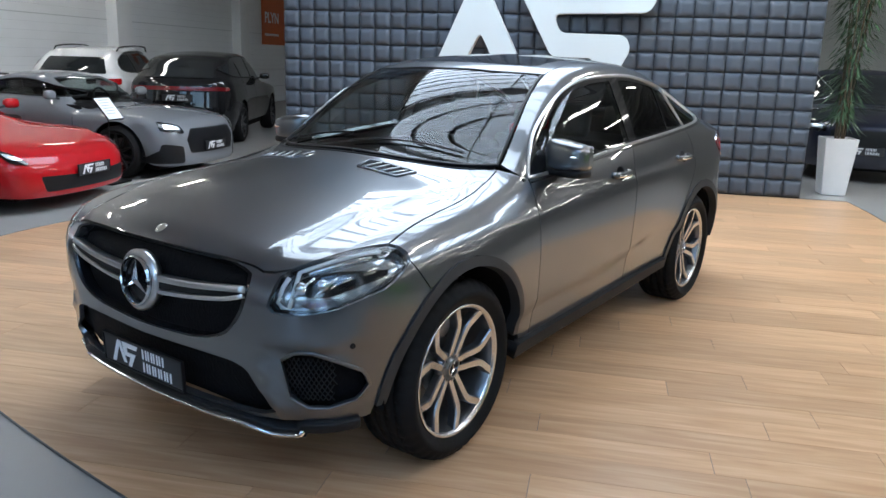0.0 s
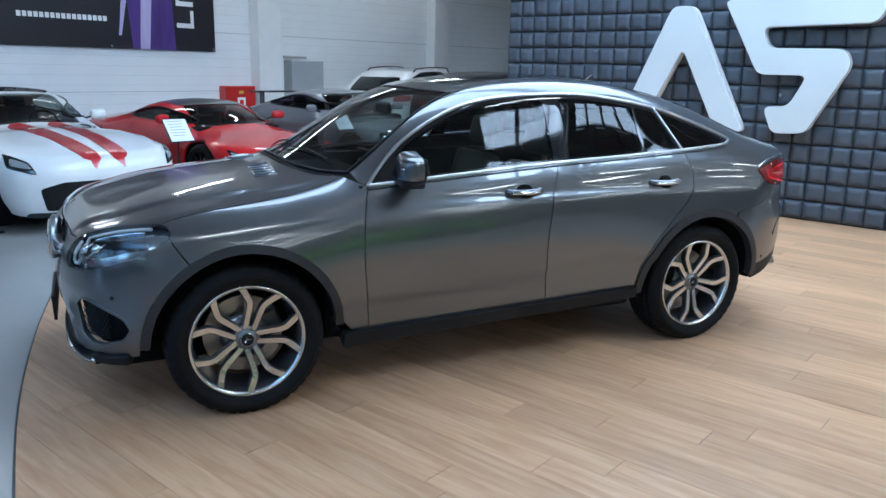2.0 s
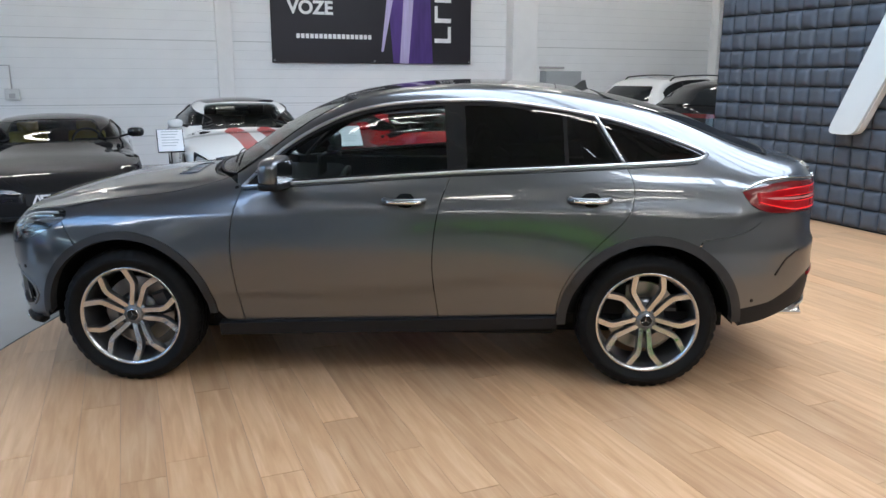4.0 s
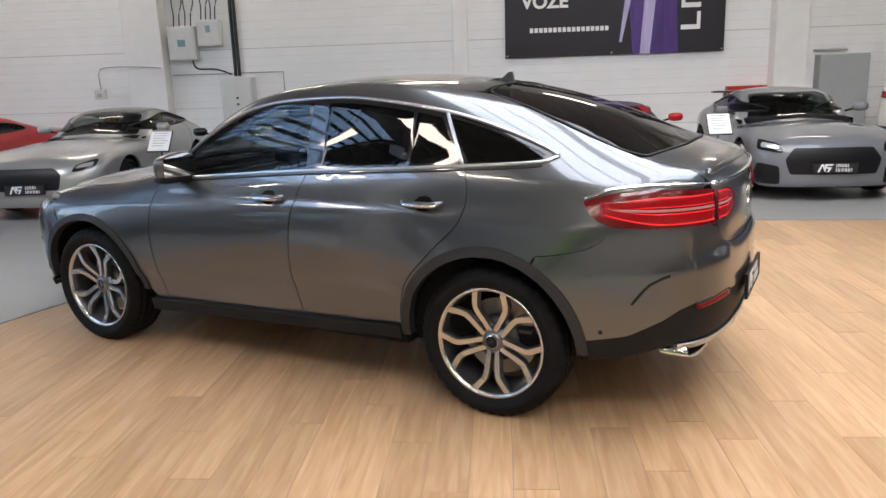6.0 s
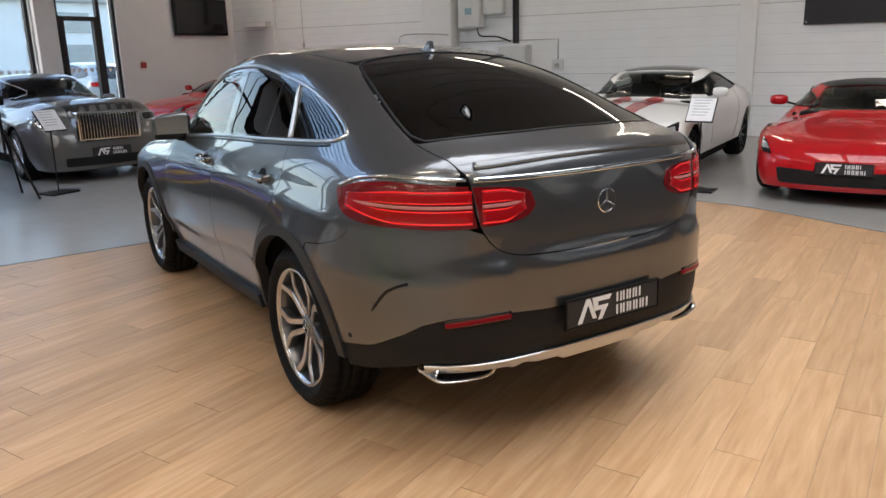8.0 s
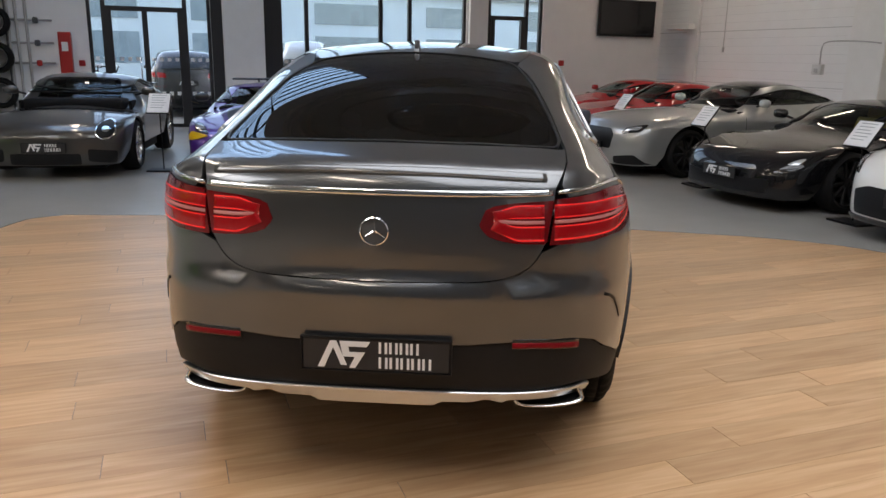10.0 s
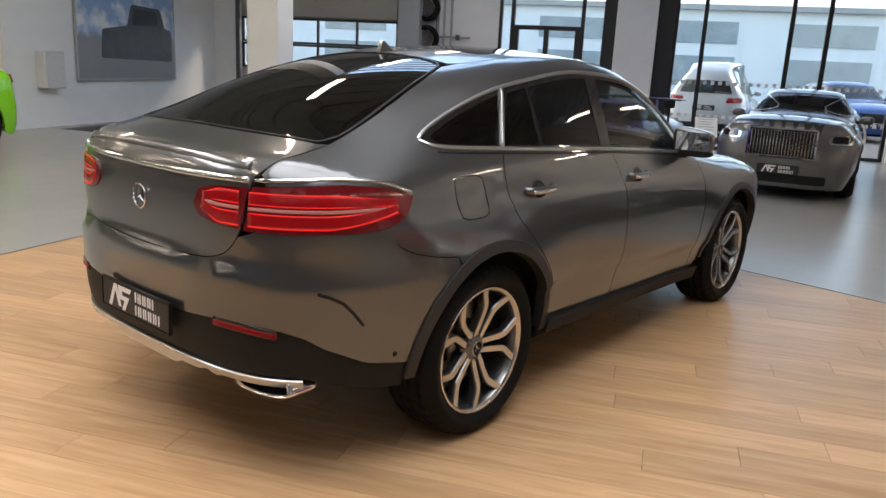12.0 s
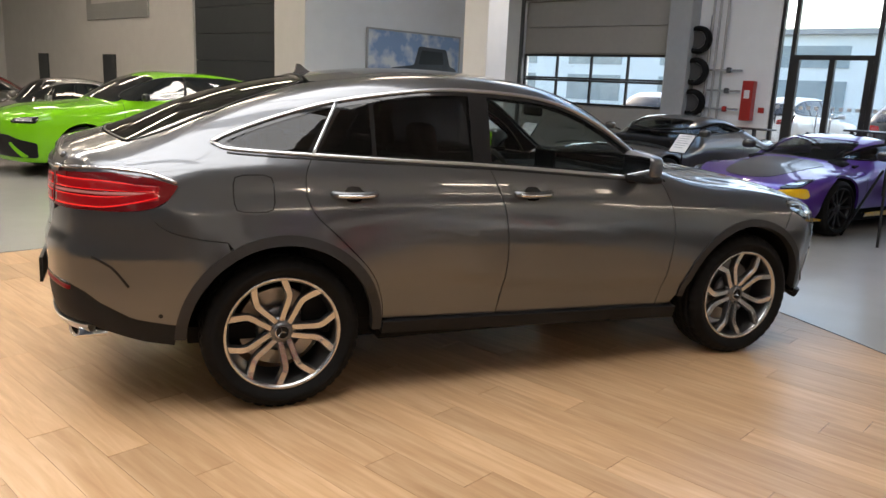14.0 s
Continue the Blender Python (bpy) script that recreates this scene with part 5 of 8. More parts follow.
for s in (-1, 1):
    shell = lambda x, y, z: (x * (1.0 if x < 0 else 0.55) + 0.02 * (y * s / 0.12) ** 2 * (x < 0), y, z * (1 - 0.14 * y * s / 0.12) - 0.006 * (y * s / 0.12))
    mo = part("door_mirror", round_box(0.085, 0.122, 0.076, 0.5, shell), M_PAINT, gle, "grey door mirror with a black base", True)
    mo.matrix_basis = pose(-0.585, s * 0.955, 1.215, 0, 0, s * 10)
    part("mirror_glass", box(0.046, 0.05, -0.1, 0.1, -0.056, 0.056, 0.0), M_MIRRORGLASS, mo, "mirror pane", False)
    part("indicator", box(-0.079, -0.06, -0.01 if s > 0 else -0.095, 0.095 if s > 0 else 0.01, 0.0, 0.012, 0.004), M_LAMPBOWL, mo, "indicator strip")
    part("lower_shell", round_box(0.08, 0.118, 0.024, 0.5, lambda x, y, z: (x * (1.0 if x < 0 else 0.6), y, z - 0.072)), M_BLACK, mo, "", True)
    part("mirror_base", tube([(0.01, -s * 0.03, -0.082), (0.02, -s * 0.09, -0.09), (0.03, -s * 0.14, -0.1)], 0.024, sides=8), M_BLACK, mo, "", True)
# bonnet vents
for s in (-1, 1):
    side = np.array((1, s, 1))
    lp = A_(straight([(-1.285, 0.215), (-1.295, 0.45), (-1.185, 0.475), (-1.175, 0.19), (-1.285, 0.215)], 0.06)[:-1])
    G.panel("bonnet_vent", [lp * side], ("Z", 0), M_MESH, gle, off=0.003, gap=0, rim=0.004, res=0.05, label="black bonnet vent")
    G.strip("vent_frame", np.concatenate([lp, lp[:1]]) * side, 0.016, M_PAINT, gle, off=0.008, label="painted vent surround")
    for k in range(4):
        y = 0.245 + k * 0.055
        G.strip("vent_rib", A_(straight([(-1.285, y - 0.004), (-1.185, y + 0.03)], 0.05)) * side, 0.009, M_SATIN, gle, off=0.009)
# wipers
for y0, y1 in ((-0.55, 0.05), (0.1, 0.66)):
    pa = A_(straight([(-0.98 + 0.12 * abs(y0), y0), (-1.03 + 0.12 * abs(y1), y1)], 0.08))
    pa = pa + G.normal(pa) * 0.012
    part("wiper", tube(pa, lambda t: 0.0065 - 0.003 * t, sides=5), M_BLACK, gle)
part("cowl", tube(A_(smooth_path([(-0.93, -0.7), (-1.06, -0.45), (-1.11, 0.0), (-1.06, 0.45), (-0.93, 0.7)])) - np.array((0, 0, 0.016)), 0.014, sides=6), M_BLACK, gle)
# star emblems, grille bar
def facing(c, n, roll=0):
    """A pose whose -y looks along n."""
    y = -Vector(n).normalized()
    x = y.cross(Vector((0, 0, 1))).normalized()
    return Matrix.Translation(c) @ Matrix((x, y, x.cross(y))).transposed().to_4x4()
fs = E_([(0, 0.785)], -1)[0]
em = part("grille_star", star_bm(0.098, -0.012, 0.012), M_CHROME, gle, "large chrome star emblem", False)
em.matrix_basis = facing(fs + np.array((-0.005, 0, 0)), (-1, 0, 0.08))
ring = part("star_backing", revolve([(0.001, 0.0), (0.09, 0.0), (0.093, 0.02)], 36), M_GLOSSBLACK, em)
part("star_housing", revolve([(0.098, 0.04), (0.118, 0.03), (0.122, 0.0), (0.108, -0.012), (0.096, -0.008)], 40), M_SATIN, em, "", True)
for s in (-1, 1):
    for dz, w, mm in ((0.018, 0.016, M_SATIN), (-0.02, 0.011, M_SATIN), (0.0, 0.018, M_BLACK)):
        pa = E_(smooth_path([(s * 0.10, 0.785 + dz * 1.4), (s * 0.3, 0.80 + dz * 1.2), (s * 0.48, 0.822 + dz), (s * 0.555, 0.835 + dz * 0.6)]), -1)
        G.strip("grille_bar", pa, w * 1.5, mm, gle, off=0.006 if mm is M_SATIN else 0.0, depth=0.035)
re_ = E_([(0, 1.04)], 1)[0]
em2 = part("tailgate_star", star_bm(0.05, -0.004, 0.006), M_CHROME, gle, "chrome star emblem")
em2.matrix_basis = facing(re_, (1, 0, 0))
hb = A_([(-2.2, 0.0)])[0]
part("bonnet_badge", revolve([(0.001, -0.004), (0.022, -0.003), (0.026, 0.0)], 24), M_CHROME, gle, "small round badge", True).matrix_basis = facing(hb, G.normal(hb[None])[0])
# plates
plate_thing(gle, facing((2.556, 0.012, 0.607), (1, 0, 0.02)))
plate_thing(gle, facing((-2.322, -0.01, 0.458), (-1, 0, -0.04)))
# splitter, exhausts, rear chrome
spl = np.concatenate([S(smooth_path([(-2.0, 0.345), (-2.14, 0.335)])), E_(smooth_path([(-0.72, 0.315), (-0.62, 0.305), (-0.52, 0.335), (-0.3, 0.33), (0.0, 0.33), (0.3, 0.33), (0.52, 0.335), (0.62, 0.305), (0.72, 0.315)]), -1), S(smooth_path([(-2.14, 0.335), (-2.0, 0.345)]), 1)])
G.strip("front_splitter", spl, 0.05, M_CLAD, gle, off=0.022, depth=0.03, label="black front splitter")
G.strip("splitter_trim", spl[4:-4] + np.array((-0.012, 0, -0.012)), 0.02, M_CHROME, gle, off=0.018, depth=0.01, label="chrome splitter trim")
def apron_trim():
    """Bright band across the apron: a narrow ledge on top, a face that leans in below it, and a stepped lower edge."""
    ys = np.linspace(-0.775, 0.775, 94)
    top = E_(np.stack([ys, 0.452 - 0.012 * (ys / 0.775) ** 2], 1), 1)
    N = G.normal(top)
    N[:, 2] = 0
    N /= np.linalg.norm(N, axis=1)[:, None]
    ay = np.abs(ys)
    low = -0.034 - 0.016 * np.clip((0.24 - ay) / 0.03, 0, 1) + 0.012 * np.exp(-((ay - 0.4) / 0.035) ** 2) + 0.01 * np.clip((ay - 0.46) / 0.02, 0, 1)
    V, F = [], []
    for p, n_, d in zip(top, N, low):
        for o, z in ((-0.04, 0.011), (0.008, 0.010), (0.011, 0.007), (0.011, 0.0), (-0.004, d), (-0.008, d - 0.003), (-0.05, d - 0.003)):
            V.append((p[0] + n_[0] * o, p[1] + n_[1] * o, p[2] + z))
    m = 7
    for i in range(len(ys) - 1):
        for j in range(m - 1):
            F.append((i * m + j, (i + 1) * m + j, (i + 1) * m + j + 1, i * m + j + 1))
    F += [tuple(range(m)), tuple((len(ys) - 1) * m + j for j in range(m - 1, -1, -1))]
    bm = fine_bm(V, F)
    bmesh.ops.recalc_face_normals(bm, faces=bm.faces)
    return bm


part("rear_apron_trim", apron_trim(), M_SATIN, gle, "chrome rear apron trim")
M_REFLECTOR = mat("reflector_red", (0.2, 0.002, 0.008), 0.35, spec=0.25)
for s in (-1, 1):
    c = E_([(s * 0.625, 0.43)], 1)[0] + np.array((-0.024, 0, -0.017))
    V, F = [], []
    sq = lambda t, a, b: (math.copysign(abs(math.cos(t)) ** 0.62, math.cos(t)) * a, math.copysign(abs(math.sin(t)) ** 0.5, math.sin(t)) * b)
    ringsx = ((-0.12, 0.132, 0.038), (0.0, 0.132, 0.038), (0.006, 0.128, 0.0355), (0.006, 0.123, 0.031), (-0.004, 0.117, 0.027), (-0.03, 0.113, 0.024), (-0.03, 0.0, 0.0))
    n = 36
    for dx, a, b in ringsx:
        for k in range(n):
            u, v = sq(2 * math.pi * k / n, a, b)
            V.append((c[0] + dx - (0.28 * u * s if u * s > 0 else 0.12 * u * s) - 0.25 * v, c[1] + u - 0.5 * v * s, c[2] + v + 0.03 * u * s))
    for j in range(len(ringsx) - 1):
        for k in range(n):
            F.append((j * n + k, j * n + (k + 1) % n, (j + 1) * n + (k + 1) % n, (j + 1) * n + k))
    bm = fine_bm(V, F)
    for k, f in enumerate(bm.faces):
        f.material_index = 1 if k >= 4 * n else 0
    bmesh.ops.recalc_face_normals(bm, faces=bm.faces)
    ex = part("exhaust_tip", bm, M_CHROME, gle, "wide flat chrome exhaust tip with a dark mouth", True)
    ex.data.materials.append(M_CABIN)
    rf = E_(smooth_path([(s * 0.485, 0.645), (s * 0.6, 0.64), (s * 0.725, 0.624)]), 1)
    # black strip stands in for the shade above the reflector; no recess is modelled
    G.strip("reflector_recess_shade", rf + np.array((0, 0, 0.004)), 0.036, M_GLOSSBLACK, gle, off=0.002)
    G.strip("rear_reflector", rf, 0.02, M_REFLECTOR, gle, off=0.005, label="dark red reflector")
    vt = S(smooth_path([(2.30, 0.785), (2.22, 0.745), (2.15, 0.655)]), s)
    G.strip("bumper_vent", vt, 0.012, M_BLACK, gle, off=0.003)
    for x, z in ((2.02, 0.52), (-2.06, 0.66)):
        c = S([(x, z)], s)[0]
        part("park_sensor", revolve([(0.001, -0.002), (0.01, -0.0015), (0.011, 0.002)], 14), M_CLAD, gle).matrix_basis = facing(c, G.normal(c[None])[0])
# antenna fin
fin = smooth_path([(1.06, 0.0), (1.13, 0.024), (1.18, 0.066), (1.2, 0.07), (1.21, 0.03), (1.235, 0.0)], 0.02)
zf = float(A_([(1.12, 0)])[0][2]) - 0.012
bm = prism([(x, zf + h - (x - 1.06) * 0.12) for x, h in fin], "y", -0.012, 0.012, bevel=0.004)
part("antenna_fin", bm, M_PAINT, gle)
# wheels
wheel = part("wheel", tyre_bm(TR, 0.288, TW, 1), M_RUBBER, gle, "alloy wheel with a black tyre", True)
part("rim_barrel", revolve([(0.272, -0.113), (0.262, -0.095), (0.256, -0.06), (0.252, 0.1)], 72), M_RIMGREY, wheel, "grey lacquered rim barrel", True)
part("rim_lip", revolve([(0.268, -0.108), (0.274, -0.119), (0.284, -0.124), (0.289, -0.121), (0.29, -0.11)], 90), M_ALU, wheel, "bright turned rim edge", True)
part("rim_backing", revolve([(0.05, -0.03), (0.085, -0.03), (0.12, -0.015), (0.12, 0.0), (0.05, 0.0)], 40), M_RIMGREY, wheel, "", True)
for k in range(5):
    a = math.pi / 2 + k * 2 * math.pi / 5
    for s in (-1, 1):
        line = smooth_path([(s * 0.013, 0.052), (s * 0.04, 0.098), (s * 0.068, 0.143), (s * 0.0805, 0.168), (s * 0.083, 0.192), (s * 0.079, 0.23), (s * 0.073, 0.275)], 0.02)
        st = [(math.hypot(x, z), a + math.atan2(x, z) * -1) for x, z in line]
        sp = part("spoke", spoke_bm(st, 0.03, 0.037, -0.074, -0.117, 0.04), M_RIMGREY, wheel, "grey spoke with a bright turned face")
        sp.data.materials.append(M_ALU)
        for f in sp.data.polygons:
            f.material_index = int(len(f.vertices) == 4 and f.normal.y < -0.9)
    b = a + math.pi / 5
    part("bolt_recess", revolve([(0.001, -0.064), (0.011, -0.064), (0.0145, -0.076), (0.0165, -0.076)], 12), M_BLACK, wheel).matrix_basis = Matrix.Translation((0.058 * math.cos(b), 0, 0.058 * math.sin(b)))
hubp = part("hub", revolve([(0.078, -0.04), (0.074, -0.07), (0.05, -0.075), (0.041, -0.078), (0.039, -0.084), (0.033, -0.084)], 36), M_RIMGREY, wheel, "", True)
part("cap_disc", revolve([(0.033, -0.084), (0.001, -0.085)], 30), M_BLACK, hubp)
part("hub_cap", star_bm(0.034, -0.086, 0.004), M_CHROME, wheel)
part("brake_disc", revolve([(0.08, 0.02), (0.2, 0.02), (0.2, 0.045), (0.08, 0.045)], 48), M_DISC, wheel, "ventilated brake disc")
part("brake_caliper", box(0.1, 0.2, -0.01, 0.08, -0.07, 0.07, 0.015), M_ALUDARK, wheel)
wheel.matrix_basis = pose(-AX, -(TY - TW / 2), HUB, 0, -20, 0)
for x, s, a in ((AX, -1, 0), (-AX, 1, 11), (AX, 1, -15)):
    copy_thing(wheel, pose(x, s * (TY - TW / 2), HUB, 0, a, 0 if s < 0 else 180))
# cabin
def seat(x, y, w=0.5, back=1.18):
    st = part("seat", box(x - 0.25, x + 0.25, y - w / 2, y + w / 2, 0.55, 0.72, 0.06, seg=3), M_SEAT, gle, "black leather seat", True)
    bm = box(-0.07, 0.07, -w / 2, w / 2, 0, back - 0.66, 0.06, seg=3)
    part("backrest", bm, M_SEAT, st, "", True).matrix_basis = pose(x + 0.25, y, 0.64, 0, 16, 0)
    bm = box(-0.05, 0.05, -0.14, 0.14, 0.0, 0.2, 0.05, seg=3)
    part("headrest", bm, M_SEAT, st, "", True).matrix_basis = pose(x + 0.25 + (back - 0.62) * 0.28, y, back + 0.02, 0, 12, 0)
for y in (-0.38, 0.38):
    seat(0.12, y)
    seat(0.98, y, 0.56, 1.14)
part("dashboard", box(-1.0, -0.45, -0.76, 0.76, 0.75, 1.08, 0.09, seg=3), M_CABIN, gle, "", True)
part("display", box(-0.52, -0.5, -0.14, 0.12, 1.08, 1.22, 0.008), M_SCREEN, gle)
part("centre_console", box(-0.6, 0.5, -0.13, 0.13, 0.45, 0.78, 0.04), M_CABIN, gle)
sw = part("steering_wheel", tube([(0, 0.185 * math.cos(t), 0.185 * math.sin(t)) for t in np.linspace(0, 2 * math.pi, 33)], 0.017, sides=8), M_SEAT, gle, "", True)
part("wheel_boss", box(-0.03, 0.02, -0.16, 0.16, -0.05, 0.05, 0.02), M_CABIN, sw)
sw.matrix_basis = pose(-0.36, -0.38, 1.0, 0, 24, 0)
part("cabin_mirror", box(-0.40, -0.37, -0.12, 0.12, 1.44, 1.51, 0.015), M_CABIN, gle)
hlz = A_(np.concatenate([smooth_path([(-0.12, 0.0), (-0.1, -0.3), (-0.05, -0.52)]), straight([(0.0, -0.53), (1.1, -0.5)]), smooth_path([(1.15, -0.3), (1.15, 0.0)])]))
G.panel("headliner", [np.concatenate([hlz, (hlz * mir)[::-1][1:-1]])], ("Z", 0), M_LIGHTTRIM, gle, off=-0.04, gap=0, rim=0, res=0.12)
part("parcel_shelf", box(1.35, 2.2, -0.62, 0.62, 1.06, 1.09, 0.01), M_CABIN, gle)
part("engine_cover", box(-2.0, -1.05, -0.6, 0.6, 0.35, 0.85), M_CABIN, gle)

# ---------- padded wall with the lettering ----------
PX, PY0, PY1, PADZ = 6.1, -3.43, 3.85, 5.2
pw = setting("wall_padded", box(PX, PX + 0.25, PY0, PY1, -0.006, PADZ), M_PADBACK, "free-standing wall covered in dark grey padded leather tiles", "wall")
NPY = 32
PW = (PY1 - PY0) / NPY
NPZ = int(PADZ / PW)


def pad_mesh(x1=-0.055):
    """One cushion: a bevelled square whose face swells."""
    n = 6
    V, F = [], []
    h = PW / 2 - 0.005
    for i in range(n + 1):
        for j in range(n + 1):
            u, v = -1 + 2 * i / n, -1 + 2 * j / n
            e = max(abs(u), abs(v))
            V.append((x1 * (1 - e ** 9 * 0.6), u * h, v * h))
    for i in range(n):
        for j in range(n):
            a = i * (n + 1) + j
            F.append((a, a + 1, a + n + 2, a + n + 1))
    m = len(V)
    rim = [i * (n + 1) for i in range(n + 1)] + [n * (n + 1) + j for j in range(1, n + 1)] + [i * (n + 1) + n for i in range(n - 1, -1, -1)] + [j for j in range(n - 1, 0, -1)]
    for k in rim:
        V.append((0, V[k][1] * 1.02, V[k][2] * 1.02))
    r = len(rim)
    for k in range(r):
        F.append((rim[k], rim[(k + 1) % r], m + (k + 1) % r, m + k))
    bm = fine_bm(V, F)
    bmesh.ops.recalc_face_normals(bm, faces=bm.faces)
    return bm


pm = bpy.data.meshes.new("pad")
b = pad_mesh()
b.to_mesh(pm)
b.free()
pm.shade_smooth()
pm.materials.append(M_PAD)
rest_v, rest_f = [], []
src_v, src_f = [v.co.copy() for v in pm.vertices], [tuple(p.vertices) for p in pm.polygons]
for i in range(NPY):
    for j in range(NPZ):
        y, z = PY0 + (i + 0.5) * PW, 0.012 + (j + 0.5) * PW
        if 4 <= j <= 12:
            ob = new("pad", pm)
            ob.parent = pw
            ob.location = (PX, y, z)
        else:
            o = len(rest_v)
            rest_v += [v + Vector((PX, y, z)) for v in src_v]
            rest_f += [tuple(o + k for k in f) for f in src_f]
me = bpy.data.meshes.new("padding")
me.from_pydata(rest_v, [], rest_f)
me.shade_smooth()
me.materials.append(M_PAD)
ob = new("padding", me)
ob.parent = pw
ob["kind"] = "stuff"
for k in range(NPZ):
    z = 0.012 + (k + 0.5) * PW
    part("edge_pad", box(PX + 0.02, PX + 0.23, PY1, PY1 + 0.03, z - PW / 2 + 0.006, z + PW / 2 - 0.006, 0.012), M_PAD, pw)


def soft(poly, r=0.05, n=5):
    """An outline with rounded corners."""
    out = []
    m = len(poly)
    for i in range(m):
        a, b, c = (np.array(poly[(i + k - 1) % m], float) for k in range(3))
        d0, d1 = min(r, np.linalg.norm(a - b) * 0.45), min(r, np.linalg.norm(c - b) * 0.45)
        p, q = b + (a - b) / np.linalg.norm(a - b) * d0, b + (c - b) / np.linalg.norm(c - b) * d1
        for k in range(n + 1):
            t = k / n
            out.append(tuple((1 - t) ** 2 * p + 2 * t * (1 - t) * b + t * t * q))
    return out


# two angular marks, mounted off the padding
L1 = [(1.78, 1.08), (1.13, 2.57), (0.85, 2.57), (0.06, 1.03), (0.42, 1.02), (0.945, 2.04), (1.42, 1.08)]
L2 = [(0.46, 2.62), (-1.42, 2.66), (-1.27, 2.32), (-0.04, 2.29), (-0.13, 2.05), (-0.99, 2.04), (-1.07, 1.86), (-0.66, 1.06), (-0.27, 1.04), (-0.14, 1.36), (-0.43, 1.37), (-0.605, 1.735), (-0.03, 1.735)]
for poly, lab in ((L1, "large backlit white acrylic wall mark of two slanted strokes"), (L2, "large backlit white acrylic wall mark with a folded stroke")):
    t = thing("wall_letter", lab, "sign", group="wall letters")
    part("face", prism(soft(poly, 0.1), "x", PX - 0.215, PX - 0.17, bevel=0.01), M_LETTER, t, "glowing white acrylic face", False)
    part("return", prism(soft([(a * 0.995, b) for a, b in poly], 0.1), "x", PX - 0.169, PX - 0.08), M_WHITE, t)
    for y, z in ((poly[0][0] - 0.25 if poly is L1 else -0.3, 1.5 if poly is L1 else 1.5), (0.95 if poly is L1 else -0.6, 2.45)):
        part("spacer", tube([(PX - 0.1, y, z), (PX + 0.01, y, z)], 0.02, sides=6), M_PIPE, t)

# ---------- wooden stage ----------
stage = smooth_path([(-3.62, -2.7), (-3.2, -1.3), (-2.74, 0.0), (-2.32, 1.0), (-1.68, 2.25), (-0.78, 3.72), (-0.05, 4.3), (0.9, 4.42), (1.9, 4.25), (3.4, 3.55), (5.3, 3.3)], 0.2)
stage = np.concatenate([stage, straight([(6.09, 3.28), (6.09, -4.02)], 1.0), smooth_path([(5.3, -4.05), (1.6, -3.98), (0.6, -3.9), (-1.0, -3.72), (-2.0, -3.5), (-3.0, -3.25), (-3.5, -3.0)], 0.2)])
stage_ob = tagged(link("stage_floor", prism([tuple(p) for p in stage], "z", -0.0058, -0.0028), M_EDGE), "oak-look plank flooring laid as a rounded stage on the concrete", "floor", kind="structure")


def clip(poly, x0, x1, y0, y1):
    for ax, lim, sg in ((0, x0, 1), (0, x1, -1), (1, y0, 1), (1, y1, -1)):
        out = []
        for a, b in zip(poly, poly[1:] + poly[:1]):
            da, db = sg * (a[ax] - lim), sg * (b[ax] - lim)
            if da >= 0:
                out.append(a)
            if (da >= 0) != (db >= 0):
                t = da / (da - db)
                out.append((a[0] + (b[0] - a[0]) * t, a[1] + (b[1] - a[1]) * t))
        poly = out
        if not poly:
            return []
    return poly


PWD, PLN = 0.19, 1.5
rng = random.Random(5)
poly0 = [tuple(p) for p in stage]
i = 0
x = -3.7
while x < 6.1:
    off = (i * 0.37 + rng.random() * 0.5) % 1 * PLN
    y = -4.2 - off
    while y < 4.6:
        q = clip(poly0, x + 0.0007, x + PWD - 0.0007, y + 0.0014, y + PLN - 0.0014)
        if len(q) > 2:
            c = (x + PWD / 2, y + PLN / 2)
            dz = rng.uniform(-0.0004, 0.0004)
            bm = prism([(a - c[0], b - c[1]) for a, b in q], "z", -0.004, dz)
            part("plank", bm, M_OAK, stage_ob).location = (c[0], c[1], 0)
        y += PLN
    x += PWD
    i += 1
edge = [(p[0], p[1], -0.001) for p in stage]
part("edge_profile", tube(edge + edge[:1], 0.006, sides=6, caps=False), M_EDGE, stage_ob, "dark metal edge profile")
setting("floor_mat", box(-12.9, -7.3, -10.3, -4.9, -0.006, 0.0, 0.002), mat("mat_dark", (0.05, 0.05, 0.052), 0.9, vary=0.15, scale=30, bump=0.2, bump_scale=200), "dark grey entrance carpet before the garage door", "carpet")

# ---------- banners, posters, boxes on the walls ----------
bn = thing("wall_banner", "large black banner with a violet light streak and white lettering", "banner")
YB = YN - 0.06
part("sheet", box(1.16, 5.52, YB, YB + 0.03, 1.955, 4.6, 0.004), M_BANNER, bn)
part("violet_streak", prism([(3.72, 1.96), (4.62, 1.96), (4.5, 4.59), (3.5, 4.59)], "y", YB - 0.002, YB + 0.001), M_PURPLE, bn)
part("lilac_streak", prism([(3.86, 1.96), (4.06, 1.96), (4.3, 4.59), (4.05, 4.59)], "y", YB - 0.0035, YB), M_LILAC, bn)
part("pale_flash", prism([(3.45, 2.2), (3.5, 2.2), (3.75, 3.4), (3.6, 3.4)], "y", YB - 0.003, YB), M_LILAC, bn)
text_mesh("lettering", "NA VA\u0160EM", 0.36, M_WTEXT, bn, pose(1.5, YB - 0.003, 3.32, 90, 0, 0), bold=0.012)
text_mesh("lettering", "VOZE", 0.36, M_WTEXT, bn, pose(1.5, YB - 0.003, 2.92, 90, 0, 0), bold=0.012)
for k in range(17):
    x = 1.66 + k * 0.094
    part("letter_bar", box(x, x + 0.07, YB - 0.004, YB, 2.44, 2.53), M_WTEXT, bn)
